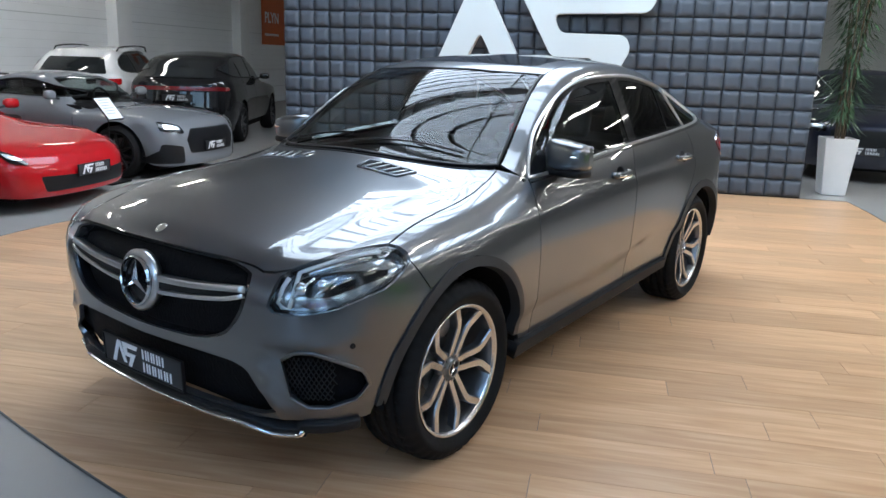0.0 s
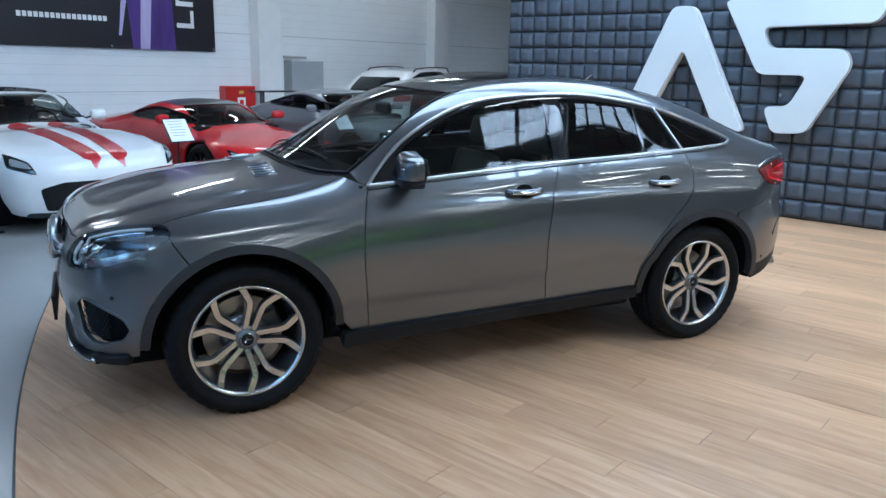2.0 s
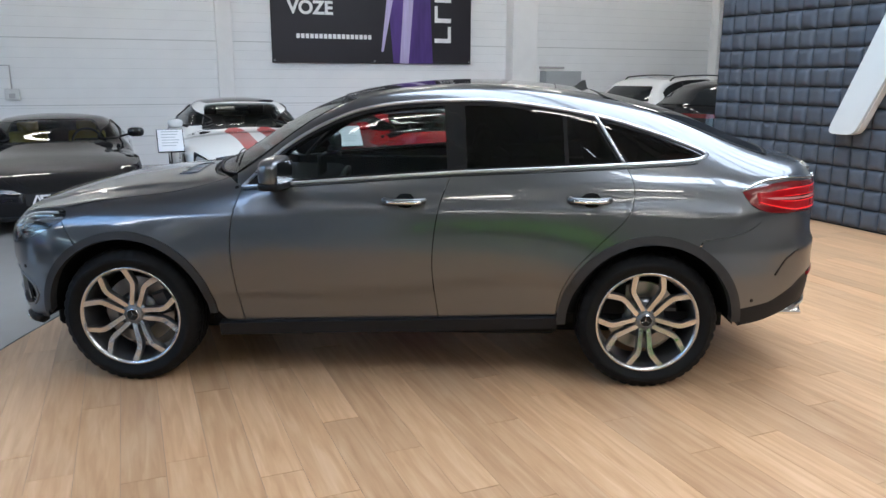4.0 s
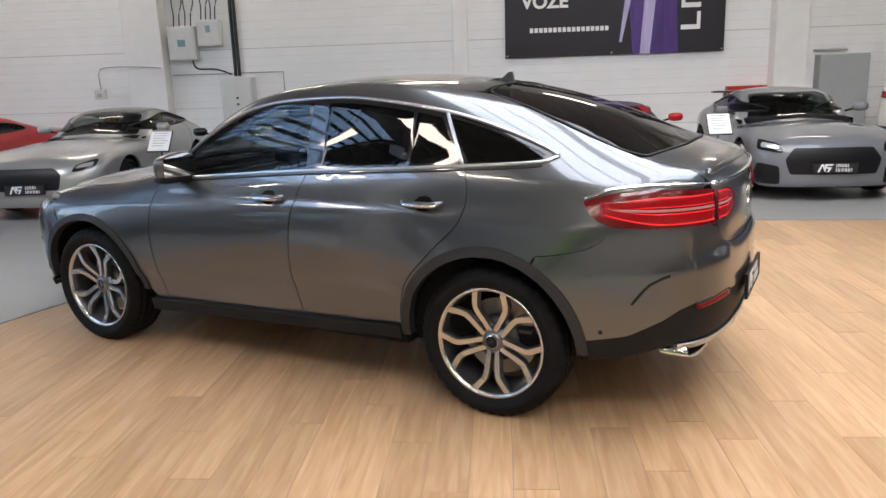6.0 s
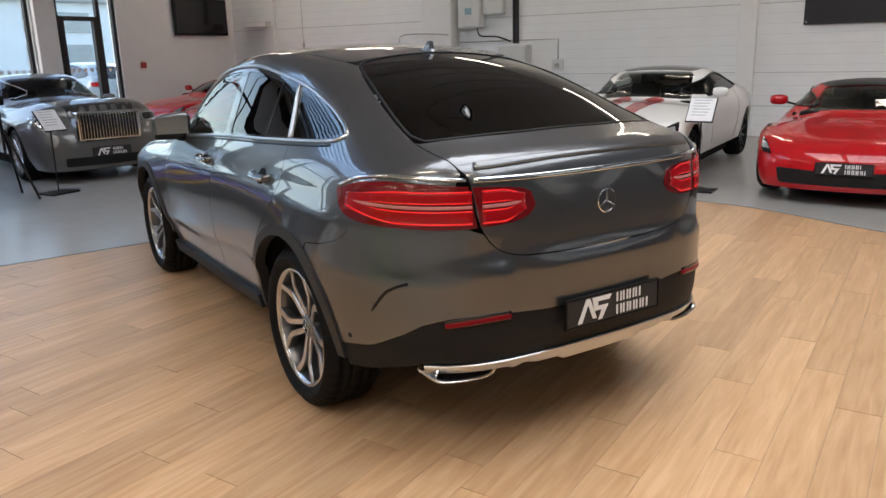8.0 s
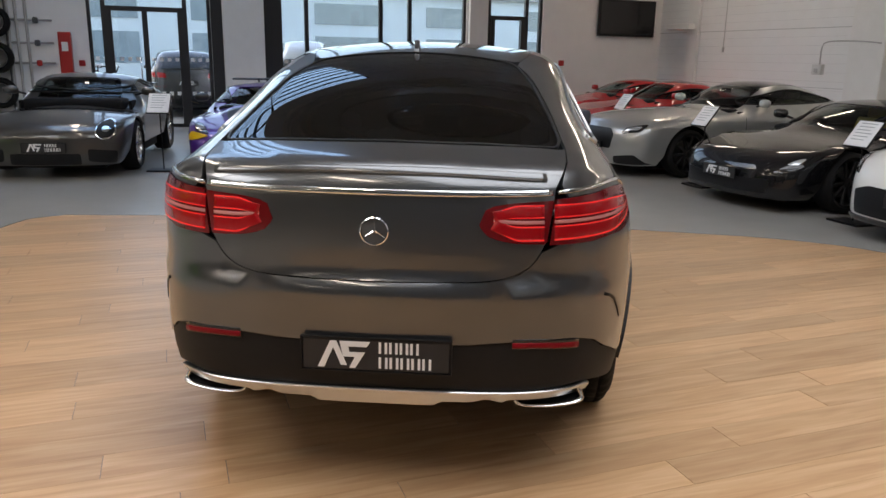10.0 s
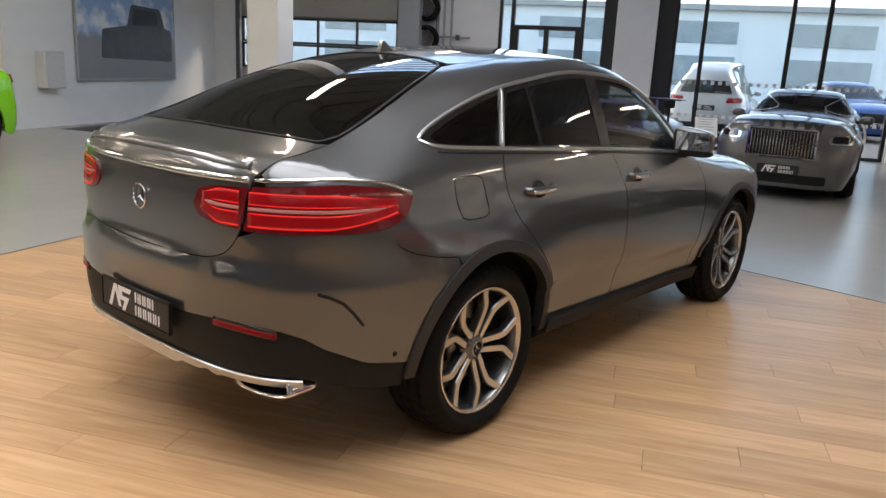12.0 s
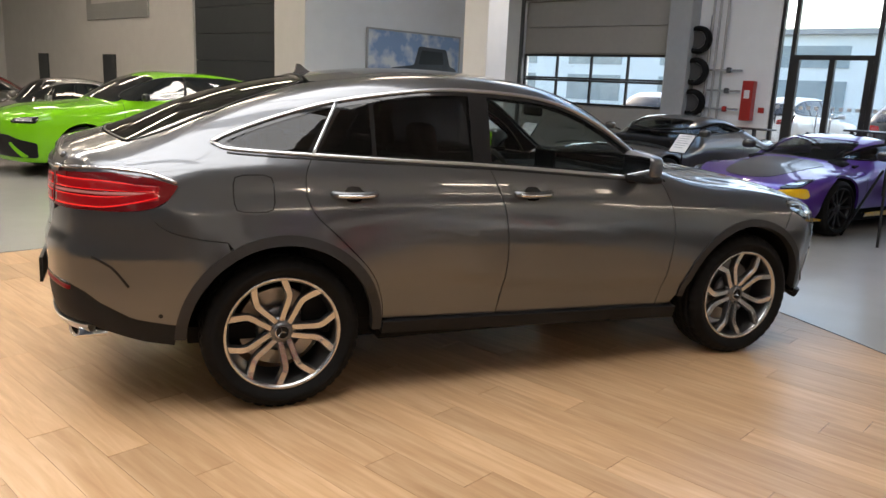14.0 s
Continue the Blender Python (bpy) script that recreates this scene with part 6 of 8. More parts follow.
for k in range(5):
    z = 2.4 + k * 0.42
    part("letter_bar", box(4.66, 5.04, YB - 0.004, YB, z, z + 0.09), M_WTEXT, bn)
    part("letter_bar", box(4.66 if k % 2 else 4.97, 4.73 if k % 2 else 5.04, YB - 0.004, YB, z + 0.09, z + 0.34), M_WTEXT, bn)
for x in (1.2, 3.3, 5.48):
    part("eyelet", revolve([(0.01, -0.004), (0.02, -0.003), (0.02, 0.0)], 12), M_PIPE, bn).location = (x, YB - 0.001, 2.0)
ob_ = thing("orange_banner", "orange banner with white lettering on the hall wall", "banner")
part("sheet", box(20.75, 23.2, YN - 0.05, YN - 0.02, 2.0, 4.6, 0.004), M_ORANGE, ob_)
text_mesh("lettering", "PLYN", 0.5, M_WTEXT, ob_, pose(20.95, YN - 0.052, 2.75, 90, 0, 0), bold=0.01)
for k in range(9):
    part("letter_bar", box(20.95 + k * 0.13, 21.05 + k * 0.13, YN - 0.053, YN - 0.049, 2.3, 2.38), M_WTEXT, ob_)
ps = thing("poster", "large framed poster of an off-road car under a cloudy sky", "poster", pose(-9.85, YP + 0.03, 1.85))
part("print", box(-1.58, 1.58, 0, 0.02, -0.93, 0.95), M_POSTER, ps)
bm = bmesh.new()
for a in ((-1.62, 1.62, 0.95, 0.99), (-1.62, 1.62, -0.97, -0.93), (-1.62, -1.58, -0.93, 0.95), (1.58, 1.62, -0.93, 0.95)):
    box(a[0], a[1], -0.01, 0.035, a[2], a[3], bm=bm)
part("frame", bm, M_PIPE, ps)
part("printed_car", prism(soft([(-1.5, -0.55), (-1.5, 0.15), (-1.25, 0.2), (-1.1, 0.62), (-0.1, 0.66), (0.05, 0.2), (0.85, 0.1), (0.9, -0.5)], 0.08), "y", 0.02, 0.0225), mat("print_grey", (0.06, 0.07, 0.085), 0.35, vary=0.3, scale=6), ps)
part("printed_window", prism(soft([(-1.02, 0.25), (-0.95, 0.55), (-0.2, 0.57), (-0.1, 0.22)], 0.05), "y", 0.0225, 0.0245), mat("print_black", (0.015, 0.017, 0.02), 0.3, vary=0.2), ps)

rb = thing("fire_hose_box", "red steel fire hose box with a white pictogram", "box")
part("case", box(5.6, 6.36, YN - 0.24, YN, 0.52, 1.26, 0.012), M_RED, rb)
part("door", box(5.62, 6.34, YN - 0.255, YN - 0.24, 0.54, 1.24, 0.006), M_RED, rb)
part("pictogram", box(5.88, 6.08, YN - 0.258, YN - 0.255, 0.8, 1.02), M_WTEXT, rb)
part("pictogram_mark", box(5.93, 6.03, YN - 0.26, YN - 0.257, 0.85, 0.97), M_RED, rb)
part("label_bar", box(5.92, 6.04, YN - 0.258, YN - 0.255, 1.1, 1.16), mat("label_yellow", (0.6, 0.45, 0.05), 0.5, vary=0.05), rb)
gc = thing("grey_cabinet", "flat grey steel cabinet against the white wall", "cabinet")
part("body", box(7.32, 8.26, YN - 0.3, YN, 0.0, 1.82, 0.01), M_GREYPAINT, gc)
part("top_rail", tube([(7.25, YN - 0.1, 1.9), (7.9, YN - 0.1, 1.9)], 0.025), M_PIPE, gc)

ec = thing("electrical_cabinet", "tall light grey electrical cabinet with switches", "cabinet")
part("body", box(-4.8, -4.12, YN - 0.26, YN, 0.2, 1.77, 0.01), M_CABINET, ec)
part("door", box(-4.78, -4.14, YN - 0.275, YN - 0.26, 0.22, 1.75, 0.006), M_CABINET, ec)
part("plinth", box(-4.78, -4.14, YN - 0.25, YN, 0.0, 0.2), M_STEEL_D, ec)
for z, c in ((1.35, M_STEEL_D), (1.22, M_STEEL_D), (1.05, M_RED), (0.9, M_BLACK)):
    part("switch", revolve([(0.001, -0.02), (0.025, -0.02), (0.03, 0.0)], 14), c, ec).location = (-4.45, YN - 0.276, z)
part("warning_label", box(-4.5, -4.4, YN - 0.278, YN - 0.274, 0.72, 0.8), mat("label_green", (0.25, 0.4, 0.1), 0.5, vary=0.05), ec)
for x0, x1, z0, z1, d in ((-5.84, -5.27, 2.15, 2.84, 0.22), (-5.24, -4.74, 2.42, 2.96, 0.16)):
    jb = thing("junction_box", "grey plastic distribution box with cables above", "electrical box")
    part("case", box(x0, x1, YN - d, YN, z0, z1, 0.015), M_CABINET, jb)
    part("lid", box(x0 + 0.03, x1 - 0.03, YN - d - 0.012, YN - d, z0 + 0.03, z1 - 0.03, 0.008), M_CABINET, jb)
    part("window", box(x0 + 0.2, x1 - 0.2, YN - d - 0.016, YN - d - 0.012, z0 + 0.28, z0 + 0.42), mat("blue_window", (0.2, 0.35, 0.42), 0.2, vary=0.05), jb)
    for k in range(4):
        xx = x0 + 0.1 + k * (x1 - x0 - 0.2) / 3
        part("cable", tube(smooth_path([(xx, YN - 0.1, z1), (xx + 0.03, YN - 0.12, z1 + 0.25), (xx - 0.02 + 0.1 * (k % 2), YN - 0.05, z1 + 0.6), (xx, YN - 0.04, 4.4)], 0.08), 0.012, sides=6), M_BLACK, jb, "", True)
cd = thing("cable_duct", "dark vertical cable duct on the white wall", "conduit")
for x in (-4.52, -4.44):
    part("pipe", tube([(x, YN - 0.05, 1.8), (x, YN - 0.05, ZC)], 0.035), M_STEEL_D, cd, "", True)
part("cable", tube(smooth_path([(-5.4, YN - 0.1, 2.15), (-5.3, YN - 0.15, 1.98), (-4.9, YN - 0.12, 1.95), (-4.6, YN - 0.06, 1.84)], 0.06), 0.018, sides=6), M_BLACK, cd, "", True)
co = thing("conduit", "thin grey conduit along the wall to small boxes", "conduit")
part("pipe", tube(smooth_path([(-7.35, YN - 0.36, 1.62), (-7.35, YN - 0.36, 1.95), (-7.2, YN - 0.36, 2.06), (-6.5, YN - 0.36, 2.06), (-6.0, YN - 0.36, 2.02)], 0.08), 0.014, sides=6), M_PIPE, co, "", True)
part("pipe", tube(straight([(-5.9, YN - 0.03, 1.86), (-3.5, YN - 0.03, 1.86), (-3.5, YN - 0.03, 1.42)], 0.3), 0.014, sides=6), M_PIPE, co, "", True)
for x, y, z in ((-7.35, YN - 0.4, 1.52), (-3.5, YN - 0.04, 1.35)):
    so = thing("wall_socket", "grey wall socket box", "socket")
    part("case", box(x - 0.12, x + 0.12, y - 0.04, y + 0.06, z - 0.1, z + 0.1, 0.012), M_CABINET, so)
    part("cover", box(x - 0.05, x + 0.05, y - 0.055, y - 0.04, z - 0.06, z + 0.02, 0.01), M_PIPE, so)
tv = thing("television", "black flat television on the white wall", "television")
part("screen", box(XW + 0.11, XW + 0.115, 9.12, 10.72, 2.3, 3.12), M_SCREEN, tv, "dark glossy screen")
part("case", box(XW + 0.04, XW + 0.11, 9.06, 10.78, 2.24, 3.16, 0.012), M_BLACK, tv)
part("bracket", box(XW, XW + 0.04, 9.7, 10.1, 2.5, 2.9), M_STEEL_D, tv)
sh = thing("wall_shelf", "small white wall box below the ceiling cable", "shelf")
part("body", box(-12.6, -11.7, YN - 0.3, YN, 2.42, 2.56, 0.01), M_WHITE, sh)
pc = thing("pendant_cable", "thin grey cable hanging with a small switch", "cable")
part("cable", tube([(-10.65, YN - 0.04, 1.98), (-10.65, YN - 0.04, 4.6)], 0.008, sides=5), M_PIPE, pc)
part("switch", box(-10.68, -10.62, YN - 0.06, YN - 0.02, 1.86, 1.98, 0.01), M_PIPE, pc)
al = thing("fire_alarm", "small red alarm button on the wall", "alarm")
part("case", box(XW, XW + 0.06, 8.0, 8.14, 1.46, 1.6, 0.01), M_RED, al)
fx = thing("fire_cabinet", "narrow red fire extinguisher cabinet", "cabinet")
part("case", box(XW, XW + 0.22, -3.66, -3.42, 1.12, 1.98, 0.012), M_RED, fx)
part("pictogram", box(XW + 0.22, XW + 0.224, -3.60, -3.48, 1.6, 1.78), M_WTEXT, fx)
part("alarm_button", box(XW, XW + 0.05, -3.32, -3.2, 1.3, 1.42, 0.008), M_RED, fx)
# pipes and stored tyres beside the garage door
pi_ = thing("heating_pipes", "grey heating pipes with valves on the wall", "pipes")
for k, y in enumerate((-4.55, -4.4, -4.22)):
    part("pipe", tube(smooth_path([(XW + 0.1, y, 0.4), (XW + 0.1, y, 1.6 + 0.2 * k), (XW + 0.1, y, ZC)], 0.4), 0.03), M_PIPE, pi_, "", True)
for z in (1.35, 1.75, 2.2):
    part("branch", tube([(XW + 0.1, -4.6, z), (XW + 0.1, -3.75, z)], 0.022), M_PIPE, pi_, "", True)
    part("valve", box(XW + 0.06, XW + 0.16, -4.1, -4.0, z - 0.06, z + 0.06, 0.02), M_RED if z == 1.35 else M_STEEL_D, pi_)
for k in range(4):
    ty = thing("tyre", "black spare tyre hung on the wall rack", "tyre", pose(XW + 0.2, -4.8, 0.75 + k * 0.7, 0, 0, 90), "stored tyres")
    part("tread", tyre_bm(0.31, 0.2, 0.2), M_RUBBER, ty, "", True)
    part("rim", revolve([(0.19, -0.06), (0.1, -0.03), (0.001, -0.03)], 20), M_ALUDARK, ty, "", True)
rk = thing("tyre_rack", "dark steel rack for tyres", "rack")
for y in (-4.98, -4.6):
    part("post", box(XW, XW + 0.05, y - 0.02, y + 0.02, 0, 3.4), M_STEEL_D, rk)
wb = thing("wall_heater", "white heater box on the white wall", "heater")
part("case", box(-7.7, -7.2, YP, YP + 0.25, 0.75, 1.45, 0.02), M_CABINET, wb)

# ---------- plant ----------
pot = thing("plant_pot", "tall tapered white square pot", "pot", pose(6.75, -3.98, 0))
pot_h = 0.78
V = []
for z, s in ((0, 0.155), (pot_h, 0.21), (pot_h, 0.185), (pot_h - 0.12, 0.18)):
    V += [(-s, -s, z), (s, -s, z), (s, s, z), (-s, s, z)]
F = [(3, 2, 1, 0), (12, 13, 14, 15)] + [(j * 4 + k, j * 4 + (k + 1) % 4, (j + 1) * 4 + (k + 1) % 4, (j + 1) * 4 + k) for j in range(3) for k in range(4)]
bm = fine_bm(V, F)
bmesh.ops.bevel(bm, geom=list(bm.edges), offset=0.006, segments=2, affect="EDGES")
part("body", bm, M_POT, pot)
part("soil", box(-0.17, 0.17, -0.17, 0.17, pot_h - 0.1, pot_h - 0.07), mat("soil", (0.05, 0.035, 0.025), 0.95, vary=0.3, bump=0.5), pot)
pl = thing("indoor_tree", "tall slender green bamboo-like indoor tree", "plant", pose(6.75, -3.98, pot_h - 0.08))
rng = random.Random(11)
LV, LF = [], []
for s in range(6):
    a = rng.uniform(0, 6.28)
    lean = rng.uniform(0.05, 0.28)
    h = rng.uniform(2.3, 3.3)
    st = smooth_path([(0.06 * math.cos(a), 0.06 * math.sin(a), 0), ((0.06 + lean * 0.3) * math.cos(a), (0.06 + lean * 0.3) * math.sin(a), h * 0.5), (lean * 1.6 * math.cos(a), lean * 1.6 * math.sin(a), h)], 0.15)
    part("stem", tube(st, lambda t: 0.016 - 0.011 * t, sides=6), M_TRUNK, pl, "", True)
    for p in st[3:]:
        for _ in range(16):
            b, r = rng.uniform(0, 6.28), rng.uniform(0.08, 0.46)
            tip = Vector(p) + Vector((math.cos(b) * r, math.sin(b) * r, rng.uniform(-0.28, 0.14)))
            base = Vector(p) + (tip - Vector(p)) * rng.uniform(0.2, 0.5) + Vector((0, 0, 0.05))
            d = (tip - base)
            w = d.cross(Vector((0, 0, 1))).normalized() * rng.uniform(0.009, 0.016)
            o = len(LV)
            LV += [base, base + d * 0.45 + w, tip, base + d * 0.45 - w]
            LF.append((o, o + 1, o + 2, o + 3))
lf = part("foliage", fine_bm(LV, LF), M_LEAF, pl, "narrow drooping green leaves")
lf["kind"] = "stuff"

# ---------- price stands, tripod ----------
def price_stand(x, y, turn):
    t = thing("price_stand", "black floor stand holding a white price sheet", "sign stand", pose(x, y, 0, 0, 0, turn), "price stands")
    part("base", box(-0.2, 0.2, -0.14, 0.14, -0.004, 0.02, 0.006), M_BLACK, t)
    part("pole", tube([(0, 0.02, 0.02), (0, 0.0, 0.88)], 0.009, sides=6), M_BLACK, t)
    f = part("frame", box(-0.155, 0.155, -0.01, 0.01, -0.165, 0.165, 0.004), M_BLACK, t)
    f.matrix_basis = pose(0, -0.01, 0.93, -38, 0, 0)
    part("sheet", box(-0.145, 0.145, -0.0125, -0.0095, -0.155, 0.155), M_PAPER, f, "white printed sheet")
    for k in range(6):
        part("text_bar", box(-0.1, 0.1 - 0.02 * (k % 3), -0.0135, -0.012, 0.12 - k * 0.04, 0.13 - k * 0.04), M_GREYPAINT, f)
    return t


for x, y, r in ((3.9, 5.3, 0), (1.07, 5.05, 0), (-1.17, 5.1, 0), (-3.6, 5.05, 0), (-6.7, 5.8, 0), (-6.55, -1.75, 75), (-6.3, -4.35, 80), (-6.1, 1.45, 95)):
    price_stand(x, y, r)
tp = thing("tripod", "black photo tripod with a small head", "tripod", pose(-6.3, 0.95, 0))
for k in range(3):
    a = 2 * math.pi * k / 3 + 0.3
    part("leg", tube([(0.42 * math.cos(a), 0.42 * math.sin(a), 0.0), (0.04 * math.cos(a), 0.04 * math.sin(a), 0.85)], 0.016, sides=6), M_BLACK, tp)
part("column", tube([(0, 0, 0.55), (0, 0, 1.15)], 0.018, sides=8), M_BLACK, tp)
part("head", box(-0.05, 0.05, -0.07, 0.07, 1.15, 1.27, 0.02), M_BLACK, tp)

po = thing("pole_stand", "short black pole stand on a cross foot beside the white column", "stand", pose(-5.99, -4.41, 0))
for k in range(2):
    part("foot", box(-0.2, 0.2, -0.02, 0.02, -0.004 + 0.013 * k, 0.012 + 0.013 * k, 0.004), M_BLACK, po).matrix_basis = pose(0, 0, 0, 0, 0, 40 + 90 * k)
part("pole", tube([(0, 0, 0.02), (0, 0, 0.62)], 0.014, sides=8), M_BLACK, po, "", True)
part("head", tube([(0, 0, 0.6), (0, 0, 0.78)], lambda t: 0.035 - 0.01 * t, sides=10), M_BLACK, po, "", True)
fbx = thing("floor_box", "small white box with a dark panel on the floor", "box", pose(-5.66, -4.5, 0, 0, 0, 80))
part("case", box(-0.11, 0.11, -0.08, 0.08, -0.004, 0.2, 0.012), M_WHITE, fbx)
part("panel", box(-0.09, 0.09, -0.02, 0.0, 0.2, 0.32, 0.006), M_BLACK, fbx)

# ---------- the other cars ----------
M_DARKGLASS = mat("dark_car_glass", (0.012, 0.015, 0.017), 0.04, spec=0.6, coat=0.3)
M_CARGLASS = glass_mat("car_glass", (0.5, 0.55, 0.54))
M_YELLOWSEAT = mat("yellow_leather", (0.5, 0.4, 0.06), 0.5, vary=0.1, scale=15)
M_CARBON = mat("carbon_black", (0.015, 0.015, 0.017), 0.3, coat=0.5, vary=0.2, scale=60)
M_WHEELDARK = mat("wheel_dark", (0.03, 0.03, 0.032), 0.35, 0.6)
M_HEAD = mat("headlight_glass", (0.55, 0.58, 0.6), 0.15, 0.6, coat=1.0)


def paint(name, color, metal=0.0, rough=0.3):
    return mat(name, color, rough if metal else 0.5, metal, coat=1.0, coat_rough=0.02, flake=0.03 if metal else 0.0, spec=0.5 if metal else 0.1)


def make_wheel(R, dark, parent, spokes=10):
    w = part("wheel", tyre_bm(R, R * 0.72, 0.25), M_RUBBER, parent, "alloy wheel with a black tyre", True)
    mm = M_WHEELDARK if dark else M_ALU
    part("rim", revolve([(R * 0.73, -0.115), (R * 0.75, -0.118), (R * 0.70, -0.09), (R * 0.66, 0.08)], 36), mm, w, "", True)
    for k in range(spokes):
        a = 2 * math.pi * k / spokes
        part("spoke", spoke_bm([(0.04, a), (R * 0.4, a + 0.03), (R * 0.71, a + 0.06)], 0.04, 0.032, -0.085, -0.105, 0.03), mm, w)
    part("hub", revolve([(0.07, -0.06), (0.05, -0.09), (0.001, -0.092)], 18), mm, w, "", True)
    part("brake_disc", revolve([(0.06, 0.02), (R * 0.52, 0.02), (R * 0.52, 0.04)], 24), M_DISC, w)
    return w


def cabin(car, B, sp):
    """Seats, dashboard and steering wheel behind clear glass."""
    mx, my, mz = sp["mirror"]
    top = float(B.above([(mx + 0.75, 0.0)])[0][2])
    leather = sp.get("leather", M_SEAT)
    for y in (-0.37, 0.37):
        st = part("seat", box(mx + 0.4, mx + 0.92, y - 0.25, y + 0.25, mz - 0.62, mz - 0.44, 0.06, seg=2), leather, car, "", True)
        back = top - mz + 0.27
        part("backrest", box(-0.06, 0.06, -0.24, 0.24, 0.0, back, 0.055, seg=2), leather, st, "", True).matrix_basis = pose(mx + 0.88, y, mz - 0.5, 0, 20, 0)
        part("headrest", box(-0.045, 0.045, -0.13, 0.13, 0.0, 0.17, 0.045, seg=2), leather, st, "", True).matrix_basis = pose(mx + 0.88 + back * 0.36, y, mz - 0.5 + back * 0.93, 0, 14, 0)
    part("dashboard", box(mx - 0.42, mx + 0.12, -0.68, 0.68, mz - 0.5, mz - 0.1, 0.07, seg=2), M_CABIN, car, "", True)
    sw = part("steering_wheel", tube([(0, 0.175 * math.cos(t), 0.175 * math.sin(t)) for t in np.linspace(0, 2 * math.pi, 25)], 0.016, sides=6), M_CABIN, car, "", True)
    sw.matrix_basis = pose(mx + 0.24, -0.37, mz - 0.12, 0, 24, 0)
    part("wheel_boss", box(-0.02, 0.02, -0.15, 0.15, -0.04, 0.04, 0.015), M_CABIN, sw)
    part("centre_console", box(mx, mx + 1.1, -0.1, 0.1, mz - 0.7, mz - 0.4, 0.03), M_CABIN, car)
    part("rear_bulkhead", box(mx + 1.3, mx + 1.36, -0.62, 0.62, mz - 0.7, mz + 0.02, 0.02), M_CABIN, car)
    part("cabin_mirror", box(mx + 0.1, mx + 0.13, -0.1, 0.1, top - 0.17, top - 0.11, 0.012), M_CABIN, car)
    for s in (-1, 1):
        part("door_lining", box(mx - 0.3, mx + 1.35, s * 0.74 - 0.02, s * 0.74 + 0.02, mz - 0.75, mz - 0.13, 0.01), M_CABIN, car)


def make_car(name, label, m, body, paint_m, sp):
    """A parked car from one closed form: mid body, nose, tail, windows, lamps, mirrors, wheels."""
    B = Body(**body)
    car = thing(name, label, "car", m, "parked cars")
    ax = body["axles"][1]
    R = sp.get("R", 0.345)
    xn, xt, ztop = sp["xn"], sp["xt"], sp.get("z0", 0.5)
    res = sp.get("res", 0.085)
    zb = body["bottom"] + 0.03
    RA = R + 0.055
    trim = sp.get("roof")
    # cross-section ring
    def ring(x):
        t = np.linspace(-1.2, math.pi + 1.2, 70)
        o = np.tile((x, 0, ztop), (70, 1)).astype(float)
        p = B.cast(o, np.stack([np.zeros(70), -np.cos(t), np.sin(t)], 1))
        return p[p[:, 2] > zb]
    rf, rt = ring(xn), ring(xt)
    def arch(c, rev):
        t = np.radians(np.linspace(183, -3, 26))
        q = np.stack([c + RA * np.cos(t), R + RA * np.sin(t)], 1)
        q = q[q[:, 1] > zb]
        return q
    low = [(xn, zb)]
    for c in (-ax, ax):
        low += [tuple(q) for q in arch(c, 0)]
    low += [(xt, zb)]
    lowl = B.side(np.array(low), -1)
    lowr = lowl * np.array((1, -1, 1))
    loop = np.concatenate([rf[::-1], lowl[1:-1], rt, lowr[1:-1][::-1]])
    both = np.array((1, -1, 1))
    loopw = B.side(smooth_path(np.array(sp["win"], float), 0.08, closed=True))
    wh = B.above(smooth_path(sp["ws"], 0.08))
    loops = np.concatenate([wh, (wh * both)[::-1][1:-1]])
    clear = sp.get("clear", False)
    B.panel("body", [loop] + ([loopw, loopw * both, loops] if clear else []), ("H", ztop), paint_m, car, res=res, rim=0.03, gap=0)
    def cap(r, s, nm):
        t = np.linspace(-1.35, 1.35, 40)
        c0 = s * abs(sp.get("cap", 0.9))
        n = len(t)
        p = B.cast(np.tile((c0, 0, zb + 0.002), (n, 1)).astype(float), np.stack([s * np.cos(t), np.sin(t), np.zeros(n)], 1))
        x_lim = r[0][0]
        p = p[(p[:, 0] * s > x_lim * s + 0.01)]
        if np.linalg.norm(p[0] - r[-1]) > np.linalg.norm(p[-1] - r[-1]):
            p = p[::-1]
        B.panel(nm, [np.concatenate([r, p])], ("S", (c0, 0, ztop - 0.05)), paint_m, car, res=res * 0.9, rim=0.02, gap=0)
    cap(rf, -1, "nose"), cap(rt, 1, "tail")
    part("underbody", box(xn, xt, -0.6, 0.6, body["bottom"] - 0.05, body["bottom"] + 0.12), M_CABIN, car)
    part("cabin_floor", box(-ax + RA, ax - RA, -0.78, 0.78, body["bottom"], body["bottom"] + 0.12), M_CABIN, car)
    for c in (-ax, ax):
        for s in (-1, 1):
            t = np.radians(np.linspace(-5, 185, 22))
            V = [(c + (RA + 0.004) * math.cos(a), s * y, R + (RA + 0.004) * math.sin(a)) for a in t for y in (sp["half"] - 0.05, 0.45)]
            part("wheel_housing", fine_bm(V, [(2 * i, 2 * i + 1, 2 * i + 3, 2 * i + 2) for i in range(21)]), M_CABIN, car, smooth=True)
    # glass
    if clear:
        cabin(car, B, sp)
    B.panel("side_window", [loopw], ("H", -ztop), M_CARGLASS if clear else M_DARKGLASS, car, off=-0.006 if clear else 0.009, gap=0, rim=0.0 if clear else 0.009, mirror=True, res=res, label="tinted side window")
    if sp.get("trim", True):
        B.strip("window_trim", np.concatenate([loopw, loopw[:1]]), 0.018, M_CHROME if sp.get("chrome") else M_BLACK, car, off=0.012, mirror=True)
